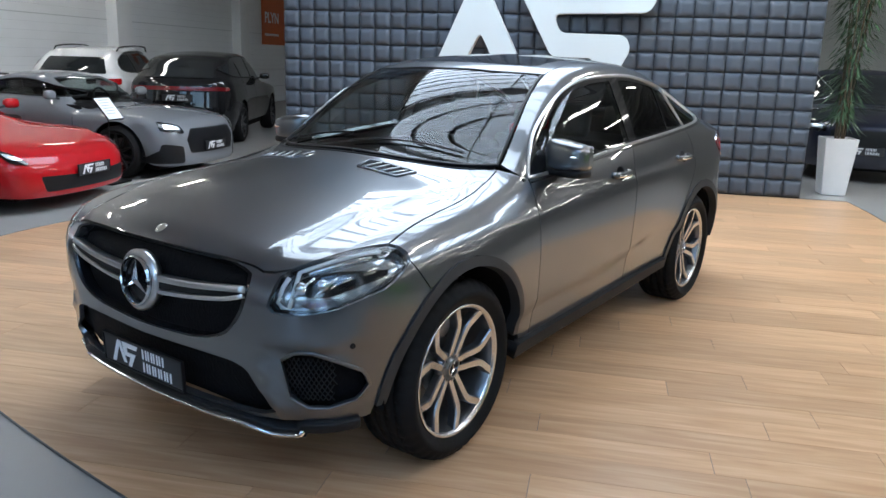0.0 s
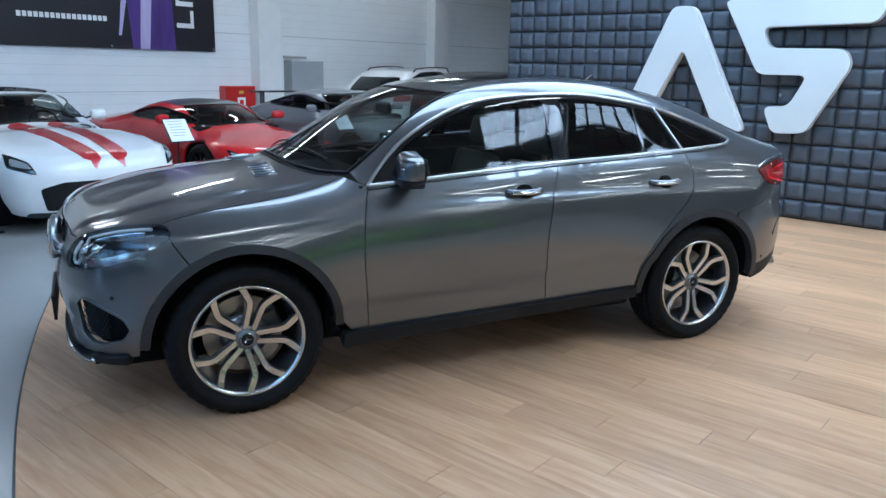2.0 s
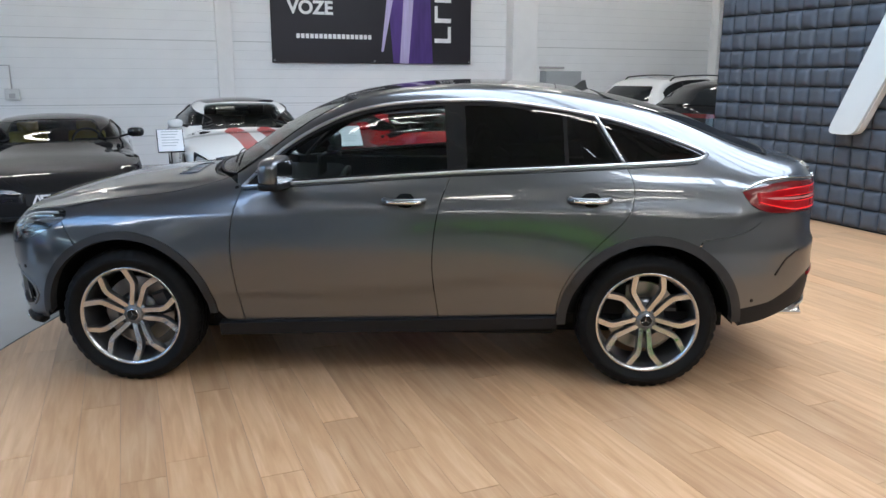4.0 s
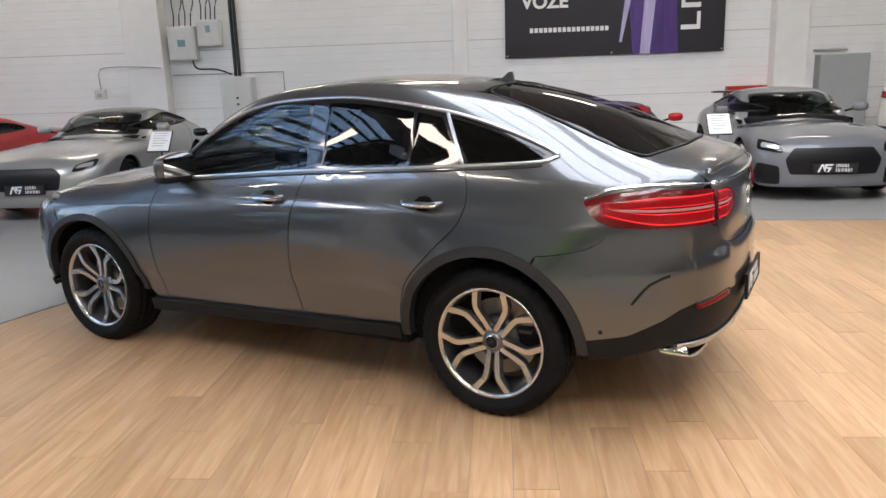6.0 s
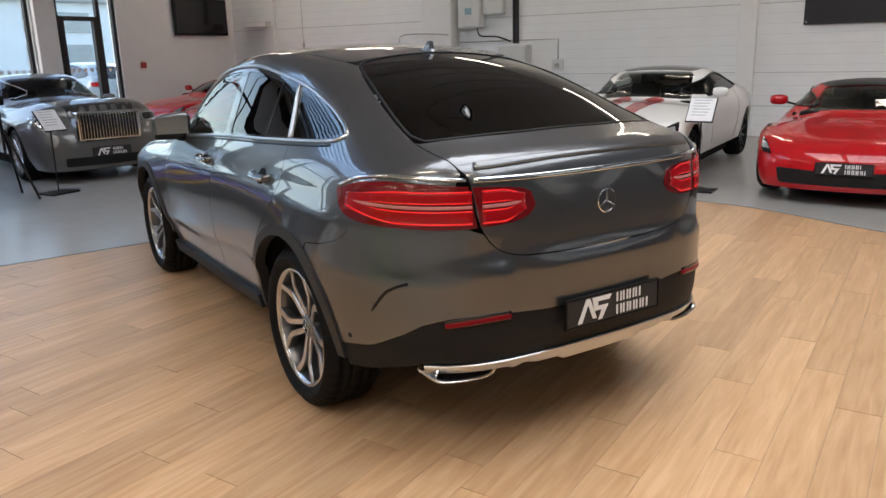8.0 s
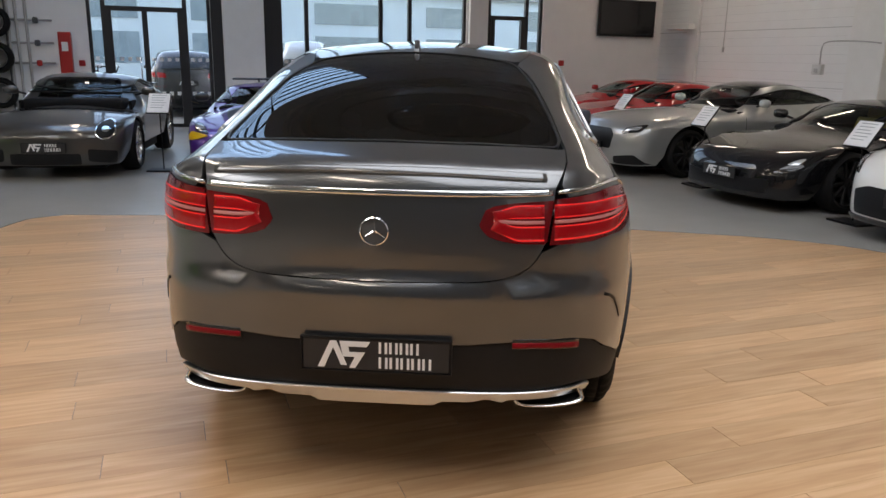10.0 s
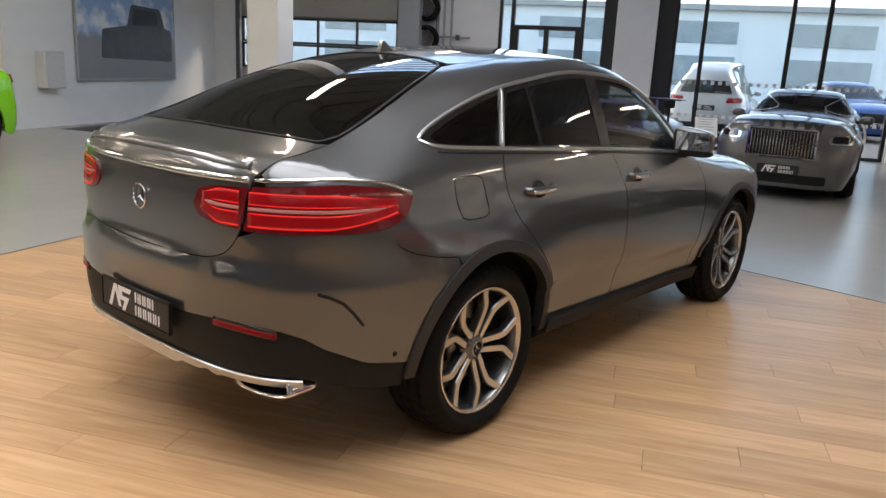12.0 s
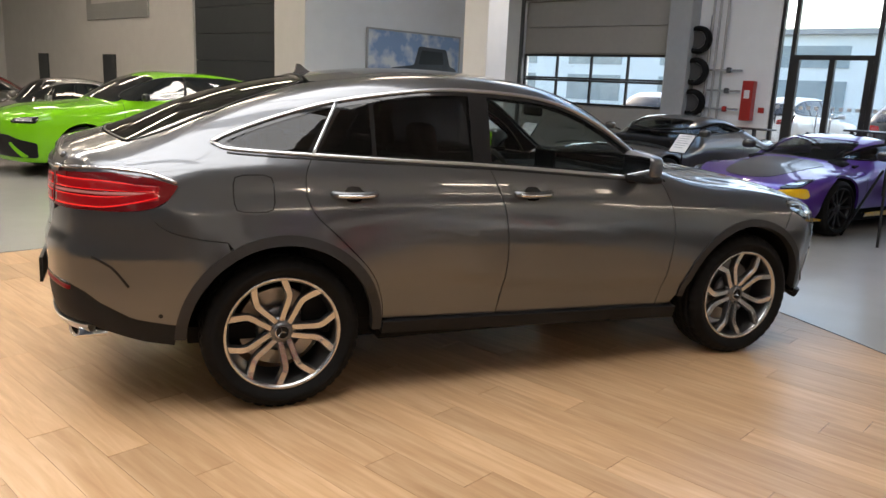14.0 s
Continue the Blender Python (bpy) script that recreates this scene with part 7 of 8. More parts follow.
    for x in sp.get("posts", ()):
        zz = np.sort([q[2] for q in loopw if abs(q[0] - x) < 0.09])
        if len(zz):
            B.strip("pillar", B.side(straight([(x, zz[0]), (x + 0.05, zz[-1])], 0.1)), 0.05, M_BLACK, car, off=0.013, mirror=True)
    for nm, key in (("windscreen", "ws"), ("rear_window", "bl")):
        if key in sp:
            h = B.above(smooth_path(sp[key], 0.08))
            see = clear and key == "ws"
            B.panel(nm, [np.concatenate([h, (h * both)[::-1][1:-1]])], ("Z", 0), M_CARGLASS if see else M_DARKGLASS, car, off=-0.006 if see else 0.004, gap=0, rim=0.0 if see else 0.004, res=res, label="tinted glass")
    if trim is not None:
        h = B.above(smooth_path(sp["roofline"], 0.08))
        B.panel("roof", [np.concatenate([h, (h * np.array((1, -1, 1)))[::-1][1:-1]])], ("Z", 0), trim, car, off=0.003, gap=0, rim=0.004, res=res, label="dark roof panel")
    # openings and lamps at the ends, from (y, z) outlines of the left half or of the whole width
    for j, (nm, s, q, mm, pair) in enumerate(sp["ends"]):
        p = B.ends(smooth_path(soft(q, 0.03, 2), 0.06, closed=True), s)
        B.panel(nm, [p], ("S", (s * abs(sp.get("cap", 0.9)), 0, ztop - 0.05)), M_GLOSSBLACK if mm is HD else mm, car, off=0.004 + 0.004 * j, gap=0, rim=0.006 + 0.004 * j, res=res * 0.7, mirror=pair)
        if nm == "headlight" and mm is HD:
            q = np.array(q)
            q = q.mean(0) + (0.0, 0.006) + (q - q.mean(0)) * (0.72, 0.5)
            p = B.ends(smooth_path(soft(q, 0.02, 2), 0.05, closed=True), s)
            B.panel("lamp_reflector", [p], ("S", (s * abs(sp.get("cap", 0.9)), 0, ztop - 0.05)), M_HEAD, car, off=0.008 + 0.004 * j, gap=0, rim=0.004, res=res * 0.5, mirror=pair)
    for nm, q, mm, pair in sp.get("tops", ()):
        p = B.above(smooth_path(q, 0.08, closed=True))
        B.panel(nm, [p], ("Z", 0), mm, car, off=0.004, gap=0, rim=0.004, res=res, mirror=pair)
    for nm, q, mm in sp.get("sides", ()):
        p = B.side(smooth_path(q, 0.08, closed=True))
        B.panel(nm, [p], ("H", -ztop), mm, car, off=0.005, gap=0, rim=0.006, res=res, mirror=True)
    for q in sp.get("gaps", ()):
        B.strip("door_gap", B.side(smooth_path(q, 0.06)), 0.008, M_BLACK, car, off=0.0015, depth=0.001, mirror=True)
    # plates
    for s, z in sp.get("plates", ((-1, 0.36),)):
        c = B.ends([(0, z)], s)[0]
        plate_thing(car, facing(c + np.array((s * 0.02, 0, 0)), (s, 0, 0)))
    # mirrors
    mx, my, mz = sp["mirror"]
    for s in (-1, 1):
        bm = bmesh.new()
        bmesh.ops.create_uvsphere(bm, u_segments=14, v_segments=10, radius=1)
        for v in bm.verts:
            v.co = Vector((v.co.x * 0.06, math.copysign(abs(v.co.y) ** 0.7, v.co.y) * 0.105, math.copysign(abs(v.co.z) ** 0.7, v.co.z) * 0.062))
        mo = part("door_mirror", bm, sp.get("mirror_m", paint_m), car, "", True)
        mo.matrix_basis = pose(mx, s * (my + 0.09), mz, 0, 0, s * 10)
        part("mirror_arm", tube([(0, -s * 0.06, -0.02), (0.0, -s * 0.2, -0.06)], 0.016, sides=6), M_BLACK, mo)
    for q in sp.get("wing", ()):
        part("rear_wing", box(*q, 0.012), M_CARBON, car, "black rear wing")
    for q in sp.get("wing_posts", ()):
        part("wing_post", box(*q, 0.005), M_CARBON, car)
    w = make_wheel(R, sp.get("dark", True), car, sp.get("spokes", 10))
    yw = sp["half"] - 0.14
    w.matrix_basis = pose(-ax, -yw, R)
    for x, s in ((ax, -1), (-ax, 1), (ax, 1)):
        copy_thing(w, pose(x, s * yw, R, 0, 20, 0 if s < 0 else 180))
    return car


def park(x, y, heading, back):
    """The pose of a car whose nose (or tail, with back < 0) stands at x, y and that looks along heading."""
    h = radians(heading)
    return pose(x - math.cos(h) * back, y - math.sin(h) * back, 0, 0, 0, heading + 180)


PROF_LOW = ((0.1, -0.12), (0.2, -0.05), (0.35, -0.012), (0.5, 0.0), (0.66, 0.006), (0.76, -0.012), (0.84, -0.06), (0.88, -0.1), (1.0, -0.18), (1.3, -0.40))
PROF_MID = ((0.1, -0.11), (0.25, -0.05), (0.4, -0.015), (0.6, 0.0), (0.76, 0.004), (0.86, -0.012), (0.94, -0.05), (0.99, -0.09), (1.1, -0.15), (1.45, -0.36))
PROF_HIGH = ((0.15, -0.1), (0.3, -0.05), (0.5, -0.012), (0.7, 0.0), (0.85, 0.004), (0.97, -0.015), (1.07, -0.045), (1.13, -0.085), (1.3, -0.15), (1.75, -0.36))


def sport(nose=-2.3, tail=2.2, ax=1.325, half=0.97, roof=1.2, hump=0.0, tailz=0.9):
    """A low mid-engined coupe."""
    return dict(
        top=((nose - 0.1, 0.5), (nose + 0.05, 0.585), (-1.9, 0.68), (-1.5, 0.765 + hump), (-1.1, 0.84 + hump), (-0.9, 0.9), (-0.6, 1.03), (-0.25, roof - 0.045), (0.1, roof), (0.4, roof - 0.01), (0.9, roof - 0.12), (1.4, 1.0), (1.9, tailz + 0.02), (tail + 0.1, tailz)),
        sweep=((-2.5, 0), (-1.3, 0.05), (-0.9, 0.35), (-0.3, 0.3), (0.2, 0), (0.9, -0.2), (2.3, 0)),
        crown=((-2.5, 0.08), (-1.5, 0.04), (-0.6, 0.12), (0.2, 0.15), (1.2, 0.16), (2.3, 0.08)),
        mid=((-2.5, half - 0.14), (-1.9, half - 0.06), (-1.3, half - 0.025), (-0.5, half - 0.05), (0.3, half - 0.045), (1.3, half - 0.012), (1.9, half - 0.05), (2.3, half - 0.1)),
        prof=PROF_LOW, belt=((-2.5, 0.8), (-1.2, 0.86), (-0.6, 0.87), (0.6, 0.93), (1.3, 0.93), (2.3, 0.9)), belt0=0.88,
        taper=((-2.5, 0.2), (-0.8, 0.1), (0.5, 0.15), (1.2, 0.5), (2.3, 0.8)),
        front=((0.05, nose + 0.1), (0.2, nose + 0.01), (0.35, nose), (0.5, nose + 0.03), (0.62, nose + 0.12), (0.8, nose + 0.3)),
        rear=((0.05, tail - 0.2), (0.3, tail - 0.08), (0.5, tail), (0.75, tail - 0.02), (0.95, tail - 0.06)),
        axles=(-ax, ax), fc=(0.2, 0.28), rc=(0.12, 0.25), flare=0.03, flare_z=0.5, bottom=0.13, ks=0.075, kf=0.1, kr=0.09)


def gran(nose=-2.35, tail=2.2, ax=1.32, half=0.95, roof=1.32, hood=0.94, cowl=-0.62, deck=1.0, noz=0.72):
    """A front-engined coupe with a long bonnet."""
    return dict(
        top=((nose - 0.1, noz - 0.08), (nose + 0.08, noz), (nose + 0.45, noz + 0.1), (cowl - 0.6, hood - 0.03), (cowl - 0.12, hood), (cowl + 0.08, hood + 0.07), (cowl + 0.4, roof - 0.12), (cowl + 0.72, roof - 0.02), (cowl + 1.0, roof), (cowl + 1.35, roof - 0.02), (cowl + 1.8, roof - 0.14), (cowl + 2.3, deck + 0.03), (tail - 0.1, deck - 0.04), (tail + 0.1, deck - 0.07)),
        sweep=((-2.5, 0), (-1.3, 0.04), (cowl, 0.3), (cowl + 0.6, 0.24), (cowl + 1.1, 0), (cowl + 1.8, -0.2), (2.6, 0)),
        crown=((-2.5, 0.1), (-1.3, 0.08), (0.0, 0.13), (1.2, 0.14), (2.6, 0.07)),
        mid=((-2.6, half - 0.12), (-1.95, half - 0.05), (-1.3, half - 0.025), (-0.4, half - 0.045), (0.4, half - 0.04), (1.3, half - 0.012), (1.9, half - 0.05), (2.6, half - 0.12)),
        prof=PROF_MID, belt=((-2.6, 0.9), (-1.2, 0.93), (-0.6, 0.95), (0.6, 1.0), (1.3, 1.0), (2.6, 0.96)), belt0=0.99,
        taper=((-2.6, 0.2), (-0.6, 0.1), (0.5, 0.12), (1.2, 0.45), (2.6, 0.8)),
        front=((0.05, nose + 0.12), (0.2, nose + 0.02), (0.4, nose), (0.6, nose + 0.02), (0.72, nose + 0.07), (0.9, nose + 0.2)),
        rear=((0.05, tail - 0.2), (0.3, tail - 0.06), (0.55, tail), (0.8, tail - 0.02), (1.0, tail - 0.06)),
        axles=(-ax, ax), fc=(0.16, 0.35), rc=(0.12, 0.35), flare=0.03, flare_z=0.52, bottom=0.15, ks=0.075, kf=0.1, kr=0.1)


def tall(nose=-2.42, tail=2.45, ax=1.49, half=0.99, roof=1.72, cowl=-1.0, hood=1.12, slant=0.25, noz=0.92):
    """A large SUV with a steep tail."""
    return dict(
        top=((nose - 0.1, noz - 0.05), (nose + 0.08, noz), (nose + 0.4, noz + 0.1), (cowl - 0.25, hood), (cowl - 0.05, hood + 0.03), (cowl + 0.15, hood + 0.14), (cowl + 0.6, roof - 0.14), (cowl + 0.95, roof - 0.02), (0.4, roof), (1.2, roof - 0.04), (tail - slant - 0.3, roof - 0.12), (tail - slant * 0.5 - 0.08, roof - 0.36), (tail - 0.02, 1.16), (tail + 0.12, 1.08)),
        sweep=((-2.6, 0), (-1.5, 0.03), (cowl, 0.25), (cowl + 0.7, 0.2), (0.3, 0), (1.2, -0.1), (2.0, -0.15), (2.7, 0)),
        crown=((-2.6, 0.1), (-1.2, 0.08), (0.2, 0.1), (1.2, 0.1), (2.7, 0.1)),
        mid=((-2.7, half - 0.12), (-2.0, half - 0.05), (-1.4, half - 0.03), (-0.5, half - 0.045), (0.4, half - 0.04), (1.4, half - 0.025), (2.0, half - 0.04), (2.7, half - 0.1)),
        prof=PROF_HIGH, belt=((-2.7, 1.02), (-1.2, 1.07), (0.3, 1.12), (1.4, 1.16), (2.7, 1.16)), belt0=1.13,
        taper=((-2.7, 0.1), (0.5, 0.0), (1.4, 0.1), (2.7, 0.35)),
        front=((0.1, nose + 0.15), (0.3, nose + 0.03), (0.5, nose), (0.75, nose), (0.92, nose + 0.05), (1.1, nose + 0.2)),
        rear=((0.1, tail - 0.15), (0.35, tail - 0.03), (0.6, tail), (0.9, tail - 0.03), (1.15, tail - 0.06), (1.5, tail - 0.02)),
        axles=(-ax, ax), fc=(0.14, 0.4), rc=(0.1, 0.3), flare=0.03, flare_z=0.6, bottom=0.2, ks=0.085, kf=0.1, kr=0.08)


def sport_spec(face, **kw):
    d = dict(xn=-1.78, xt=1.78, half=0.97, R=0.345, z0=0.5, cap=1.0,
             win=[(-0.68, 0.91), (-0.4, 1.02), (-0.08, 1.085), (0.25, 1.09), (0.58, 1.02), (0.64, 0.96), (0.3, 0.935), (-0.3, 0.91)],
             ws=[(-0.93, 0.0), (-0.88, -0.38), (-0.76, -0.6), (-0.42, -0.52), (-0.2, -0.46), (-0.26, -0.2), (-0.28, 0.0)],
             bl=[(0.55, 0.0), (0.56, -0.3), (0.62, -0.46), (1.2, -0.42), (1.35, -0.3), (1.38, 0.0)],
             gaps=([(-0.72, 0.88), (-0.76, 0.6), (-0.72, 0.25)], [(0.55, 0.94), (0.5, 0.6), (0.38, 0.25)]), mirror=(-0.5, 0.88, 0.97), plates=((-1, 0.4),), ends=face, clear=True)
    d.update(kw)
    return d


def gran_spec(face, cowl=-0.62, roof=1.32, **kw):
    c = cowl
    d = dict(xn=-1.8, xt=1.75, half=0.95, R=0.345, z0=0.55, cap=1.0,
             win=[(c + 0.2, 1.03), (c + 0.48, roof - 0.19), (c + 0.85, roof - 0.115), (c + 1.2, roof - 0.115), (c + 1.6, roof - 0.2), (c + 1.82, 1.085), (c + 1.5, 1.05), (c + 0.8, 1.025)],
             ws=[(c - 0.06, 0.0), (c - 0.03, -0.38), (c + 0.1, -0.61), (c + 0.42, -0.54), (c + 0.62, -0.49), (c + 0.55, -0.2), (c + 0.53, 0.0)],
             bl=[(c + 1.45, 0.0), (c + 1.46, -0.35), (c + 1.55, -0.48), (c + 2.05, -0.45), (c + 2.15, -0.3), (c + 2.18, 0.0)],
             gaps=([(c + 0.08, 1.0), (c + 0.04, 0.7), (c + 0.1, 0.28)], [(c + 1.5, 1.03), (c + 1.45, 0.7), (c + 1.3, 0.28)]), mirror=(c + 0.3, 0.86, 1.05), plates=((-1, 0.42), (1, 0.6)), ends=face, clear=True)
    d.update(kw)
    return d


def tall_spec(face, cowl=-1.0, roof=1.72, **kw):
    c = cowl
    d = dict(xn=-1.95, xt=1.98, half=0.99, R=0.375, z0=0.75, cap=1.2,
             win=[(c + 0.2, 1.16), (c + 0.62, roof - 0.2), (c + 1.0, roof - 0.105), (0.6, roof - 0.09), (1.3, roof - 0.13), (1.85, roof - 0.27), (1.98, 1.3), (1.6, 1.225), (0.3, 1.185)],
             posts=(0.2, 1.15), ws=[(c - 0.02, 0.0), (c, -0.4), (c + 0.12, -0.7), (c + 0.5, -0.64), (c + 0.78, -0.58), (c + 0.72, -0.2), (c + 0.7, 0.0)],
             gaps=([(c + 0.16, 1.13), (c + 0.12, 0.8), (c + 0.16, 0.4)], [(0.18, 1.15), (0.16, 0.8), (0.2, 0.4)], [(1.15, 1.17), (1.2, 1.0), (0.98, 0.6), (0.96, 0.4)]), mirror=(c + 0.45, 0.9, 1.2), plates=((-1, 0.5), (1, 0.85)), ends=face)
    d.update(kw)
    return d


K, HD, RDL, RDD = M_BLACK, M_HEAD, M_REDLENS, M_REDDARK
FERRARI = [("intake", -1, [(-0.62, 0.22), (-0.66, 0.38), (-0.1, 0.36), (0.1, 0.36), (0.66, 0.38), (0.62, 0.22)], K, False), ("headlight", -1, [(-0.72, 0.5), (-0.8, 0.62), (-0.88, 0.66), (-0.85, 0.52)], HD, True), ("tail_light", 1, [(-0.6, 0.72), (-0.6, 0.84), (-0.76, 0.84), (-0.76, 0.72)], RDL, True)]
red_p = paint("racing_red_paint", (0.43, 0.006, 0.01))
make_car("sports_car", "bright red low sports coupe with a black front intake", park(2.62, 4.62, -90, 2.3), sport(), red_p, sport_spec(FERRARI, roof=M_CARBON, roofline=[(-0.3, 0.0), (-0.28, -0.25), (-0.16, -0.52), (0.2, -0.52), (0.55, -0.48), (0.55, -0.2), (0.54, 0.0)]))
make_car("sports_car", "black low sports coupe with slim headlights", park(-2.45, 4.4, -88, 2.32), sport(nose=-2.32), paint("black_paint", (0.006, 0.006, 0.007)), sport_spec(FERRARI, leather=M_YELLOWSEAT))
make_car("sports_car", "bright red mid-engined sports car with dark wheels", park(-9.0, 6.0, -95, 2.3), sport(roof=1.23), red_p, sport_spec([("intake", -1, [(-0.85, 0.2), (-0.88, 0.4), (-0.6, 0.46), (0.6, 0.46), (0.88, 0.4), (0.85, 0.2)], K, False), FERRARI[1], FERRARI[2]], dark=False))
make_car("sports_car", "red sports coupe parked by the corner", park(-11.35, 6.6, -95, 2.3), sport(), red_p, sport_spec(FERRARI))
yel = mat("yellow_paint", (0.72, 0.42, 0.01), 0.3, coat=1.0)
make_car("super_sports_car", "purple wedge-shaped super sports car with yellow trim", park(-5.45, -0.6, -13, 2.3), sport(roof=1.18, nose=-2.32), paint("violet_paint", (0.085, 0.02, 0.26), 0.3), sport_spec(
    [("intake", -1, [(-0.86, 0.18), (-0.82, 0.36), (-0.3, 0.45), (0.3, 0.45), (0.82, 0.36), (0.86, 0.18)], K, False), ("yellow_trim", -1, [(-0.9, 0.2), (-0.34, 0.46), (0.34, 0.46), (0.9, 0.2), (0.9, 0.26), (0.38, 0.51), (-0.38, 0.51), (-0.9, 0.26)], yel, False),
     ("yellow_corner", -1, [(-0.6, 0.56), (-0.86, 0.6), (-0.9, 0.52), (-0.88, 0.48), (-0.72, 0.52)], yel, True), ("headlight", -1, [(-0.6, 0.58), (-0.72, 0.68), (-0.84, 0.7), (-0.8, 0.6)], HD, True), FERRARI[2]],
    tops=[("bonnet_panel", [(-1.9, -0.3), (-1.2, -0.5), (-1.0, -0.45), (-1.0, 0.0), (-1.0, 0.45), (-1.2, 0.5), (-1.9, 0.3)], M_CARBON, False)],
    sides=[("yellow_side", [(-0.6, 0.2), (0.6, 0.2), (0.9, 0.3), (0.6, 0.26), (-0.6, 0.25)], yel)], wing=[(1.75, 2.15, -0.85, 0.85, 1.16, 1.19)], wing_posts=[(1.8, 2.0, -0.4, -0.38, 0.88, 1.17), (1.8, 2.0, 0.38, 0.4, 0.88, 1.17)], mirror_m=M_CARBON))
make_car("sports_car", "dark grey rear-engined sports coupe with round headlights", park(-5.9, -3.15, -10, 2.3), gran(nose=-2.25, tail=2.25, ax=1.225, half=0.94, roof=1.3, hood=0.86, cowl=-0.75, deck=0.96, noz=0.66), paint("agate_grey_paint", (0.07, 0.068, 0.066), 0.6), gran_spec(
    [("intake", -1, [(-0.8, 0.2), (-0.82, 0.36), (-0.5, 0.4), (-0.5, 0.24)], K, True), ("centre_intake", -1, [(-0.42, 0.2), (-0.42, 0.34), (0.42, 0.34), (0.42, 0.2)], K, False), ("headlight", -1, [(-0.58, 0.58), (-0.60, 0.70), (-0.69, 0.75), (-0.79, 0.71), (-0.82, 0.6), (-0.76, 0.52), (-0.65, 0.51)], M_CHROME, True), ("headlight_lens", -1, [(-0.595, 0.585), (-0.612, 0.69), (-0.69, 0.735), (-0.778, 0.70), (-0.803, 0.605), (-0.752, 0.535), (-0.655, 0.525)], K, True), ("projector", -1, [(-0.66, 0.6), (-0.66, 0.66), (-0.74, 0.66), (-0.74, 0.6)], M_CHROME, True), ("tail_light", 1, [(-0.8, 0.72), (-0.8, 0.78), (0.8, 0.78), (0.8, 0.72)], RDL, False)],
    cowl=-0.75, roof=1.3, wing=[(1.85, 2.2, -0.6, 0.6, 1.06, 1.09)], wing_posts=[(1.95, 2.05, -0.3, -0.27, 0.9, 1.07), (1.95, 2.05, 0.27, 0.3, 0.9, 1.07)], dark=False))
GT_FACE = [("grille", -1, [(-0.42, 0.4), (-0.46, 0.6), (-0.36, 0.68), (0.36, 0.68), (0.46, 0.6), (0.42, 0.4)], K, False), ("intake", -1, [(-0.85, 0.2), (-0.8, 0.34), (-0.5, 0.3), (-0.5, 0.2)], K, True),
           ("headlight", -1, [(-0.58, 0.62), (-0.62, 0.7), (-0.84, 0.76), (-0.82, 0.66)], HD, True), ("tail_light", 1, [(-0.55, 0.78), (-0.55, 0.84), (-0.8, 0.84), (-0.8, 0.78)], RDL, True)]
make_car("gran_turismo", "silver grey long-bonnet coupe with a black slatted grille", park(-5.1, 4.25, -88, 2.35), gran(cowl=-0.35, hood=0.97, roof=1.34, noz=0.74), paint("silver_paint", (0.36, 0.37, 0.36), 0.5), gran_spec(GT_FACE, cowl=-0.35, roof=1.34, roofline=[(0.2, 0), (0.22, -0.3), (0.32, -0.5), (0.95, -0.46), (0.98, 0)]) | dict(roof=M_GLOSSBLACK))
stripe = mat("stripe_red", (0.45, 0.015, 0.02), 0.3, coat=1.0)
make_car("gran_turismo", "white shooting-brake coupe with two red bonnet stripes", park(-0.03, 4.48, -89, 2.4), gran(nose=-2.4, tail=2.4, ax=1.495, half=0.98, cowl=-0.55, hood=0.98, roof=1.38, deck=1.12, noz=0.74), paint("white_paint", (0.78, 0.78, 0.75)), gran_spec(
    [("grille", -1, [(-0.66, 0.24), (-0.7, 0.46), (-0.5, 0.52), (0.5, 0.52), (0.7, 0.46), (0.66, 0.24)], K, False), ("headlight", -1, [(-0.7, 0.6), (-0.74, 0.72), (-0.88, 0.8), (-0.9, 0.66)], HD, True), ("tail_light", 1, [(-0.6, 0.78), (-0.6, 0.9), (-0.72, 0.9), (-0.72, 0.78)], RDL, True), ("splitter", -1, [(-0.8, 0.18), (-0.8, 0.22), (0.8, 0.22), (0.8, 0.18)], M_CARBON, False)],
    cowl=-0.55, roof=1.38, tops=[("bonnet_stripe", [(-2.3, -0.07), (-1.5, -0.09), (-0.7, -0.1), (-0.68, -0.34), (-1.5, -0.3), (-2.24, -0.25)], stripe, True)], roofline=[(0.05, 0), (0.08, -0.3), (0.2, -0.52), (0.85, -0.5), (0.88, 0)], xn=-1.95, xt=1.95) | dict(roof=M_GLOSSBLACK))
make_car("sports_coupe", "light grey compact sports coupe with black grille and rear wing", park(5.08, 4.5, -93, 2.15), gran(nose=-2.15, tail=2.05, ax=1.252, half=0.915, roof=1.34, hood=0.93, cowl=-0.62, deck=1.06, noz=0.74), paint("nardo_grey_paint", (0.16, 0.168, 0.178)), gran_spec(
    [("grille", -1, [(-0.5, 0.34), (-0.56, 0.52), (-0.46, 0.66), (0.46, 0.66), (0.56, 0.52), (0.5, 0.34)], K, False), ("intake", -1, [(-0.86, 0.22), (-0.84, 0.48), (-0.62, 0.44), (-0.6, 0.22)], K, True), ("headlight", -1, [(-0.58, 0.6), (-0.6, 0.7), (-0.82, 0.76), (-0.84, 0.64)], HD, True), ("tail_light", 1, [(-0.5, 0.76), (-0.5, 0.86), (-0.78, 0.86), (-0.78, 0.76)], RDL, True)],
    cowl=-0.62, roof=1.34, wing=[(1.8, 2.02, -0.62, 0.62, 1.22, 1.25)], wing_posts=[(1.85, 1.98, -0.42, -0.39, 1.0, 1.23), (1.85, 1.98, 0.39, 0.42, 1.0, 1.23)], xn=-1.68, xt=1.66))
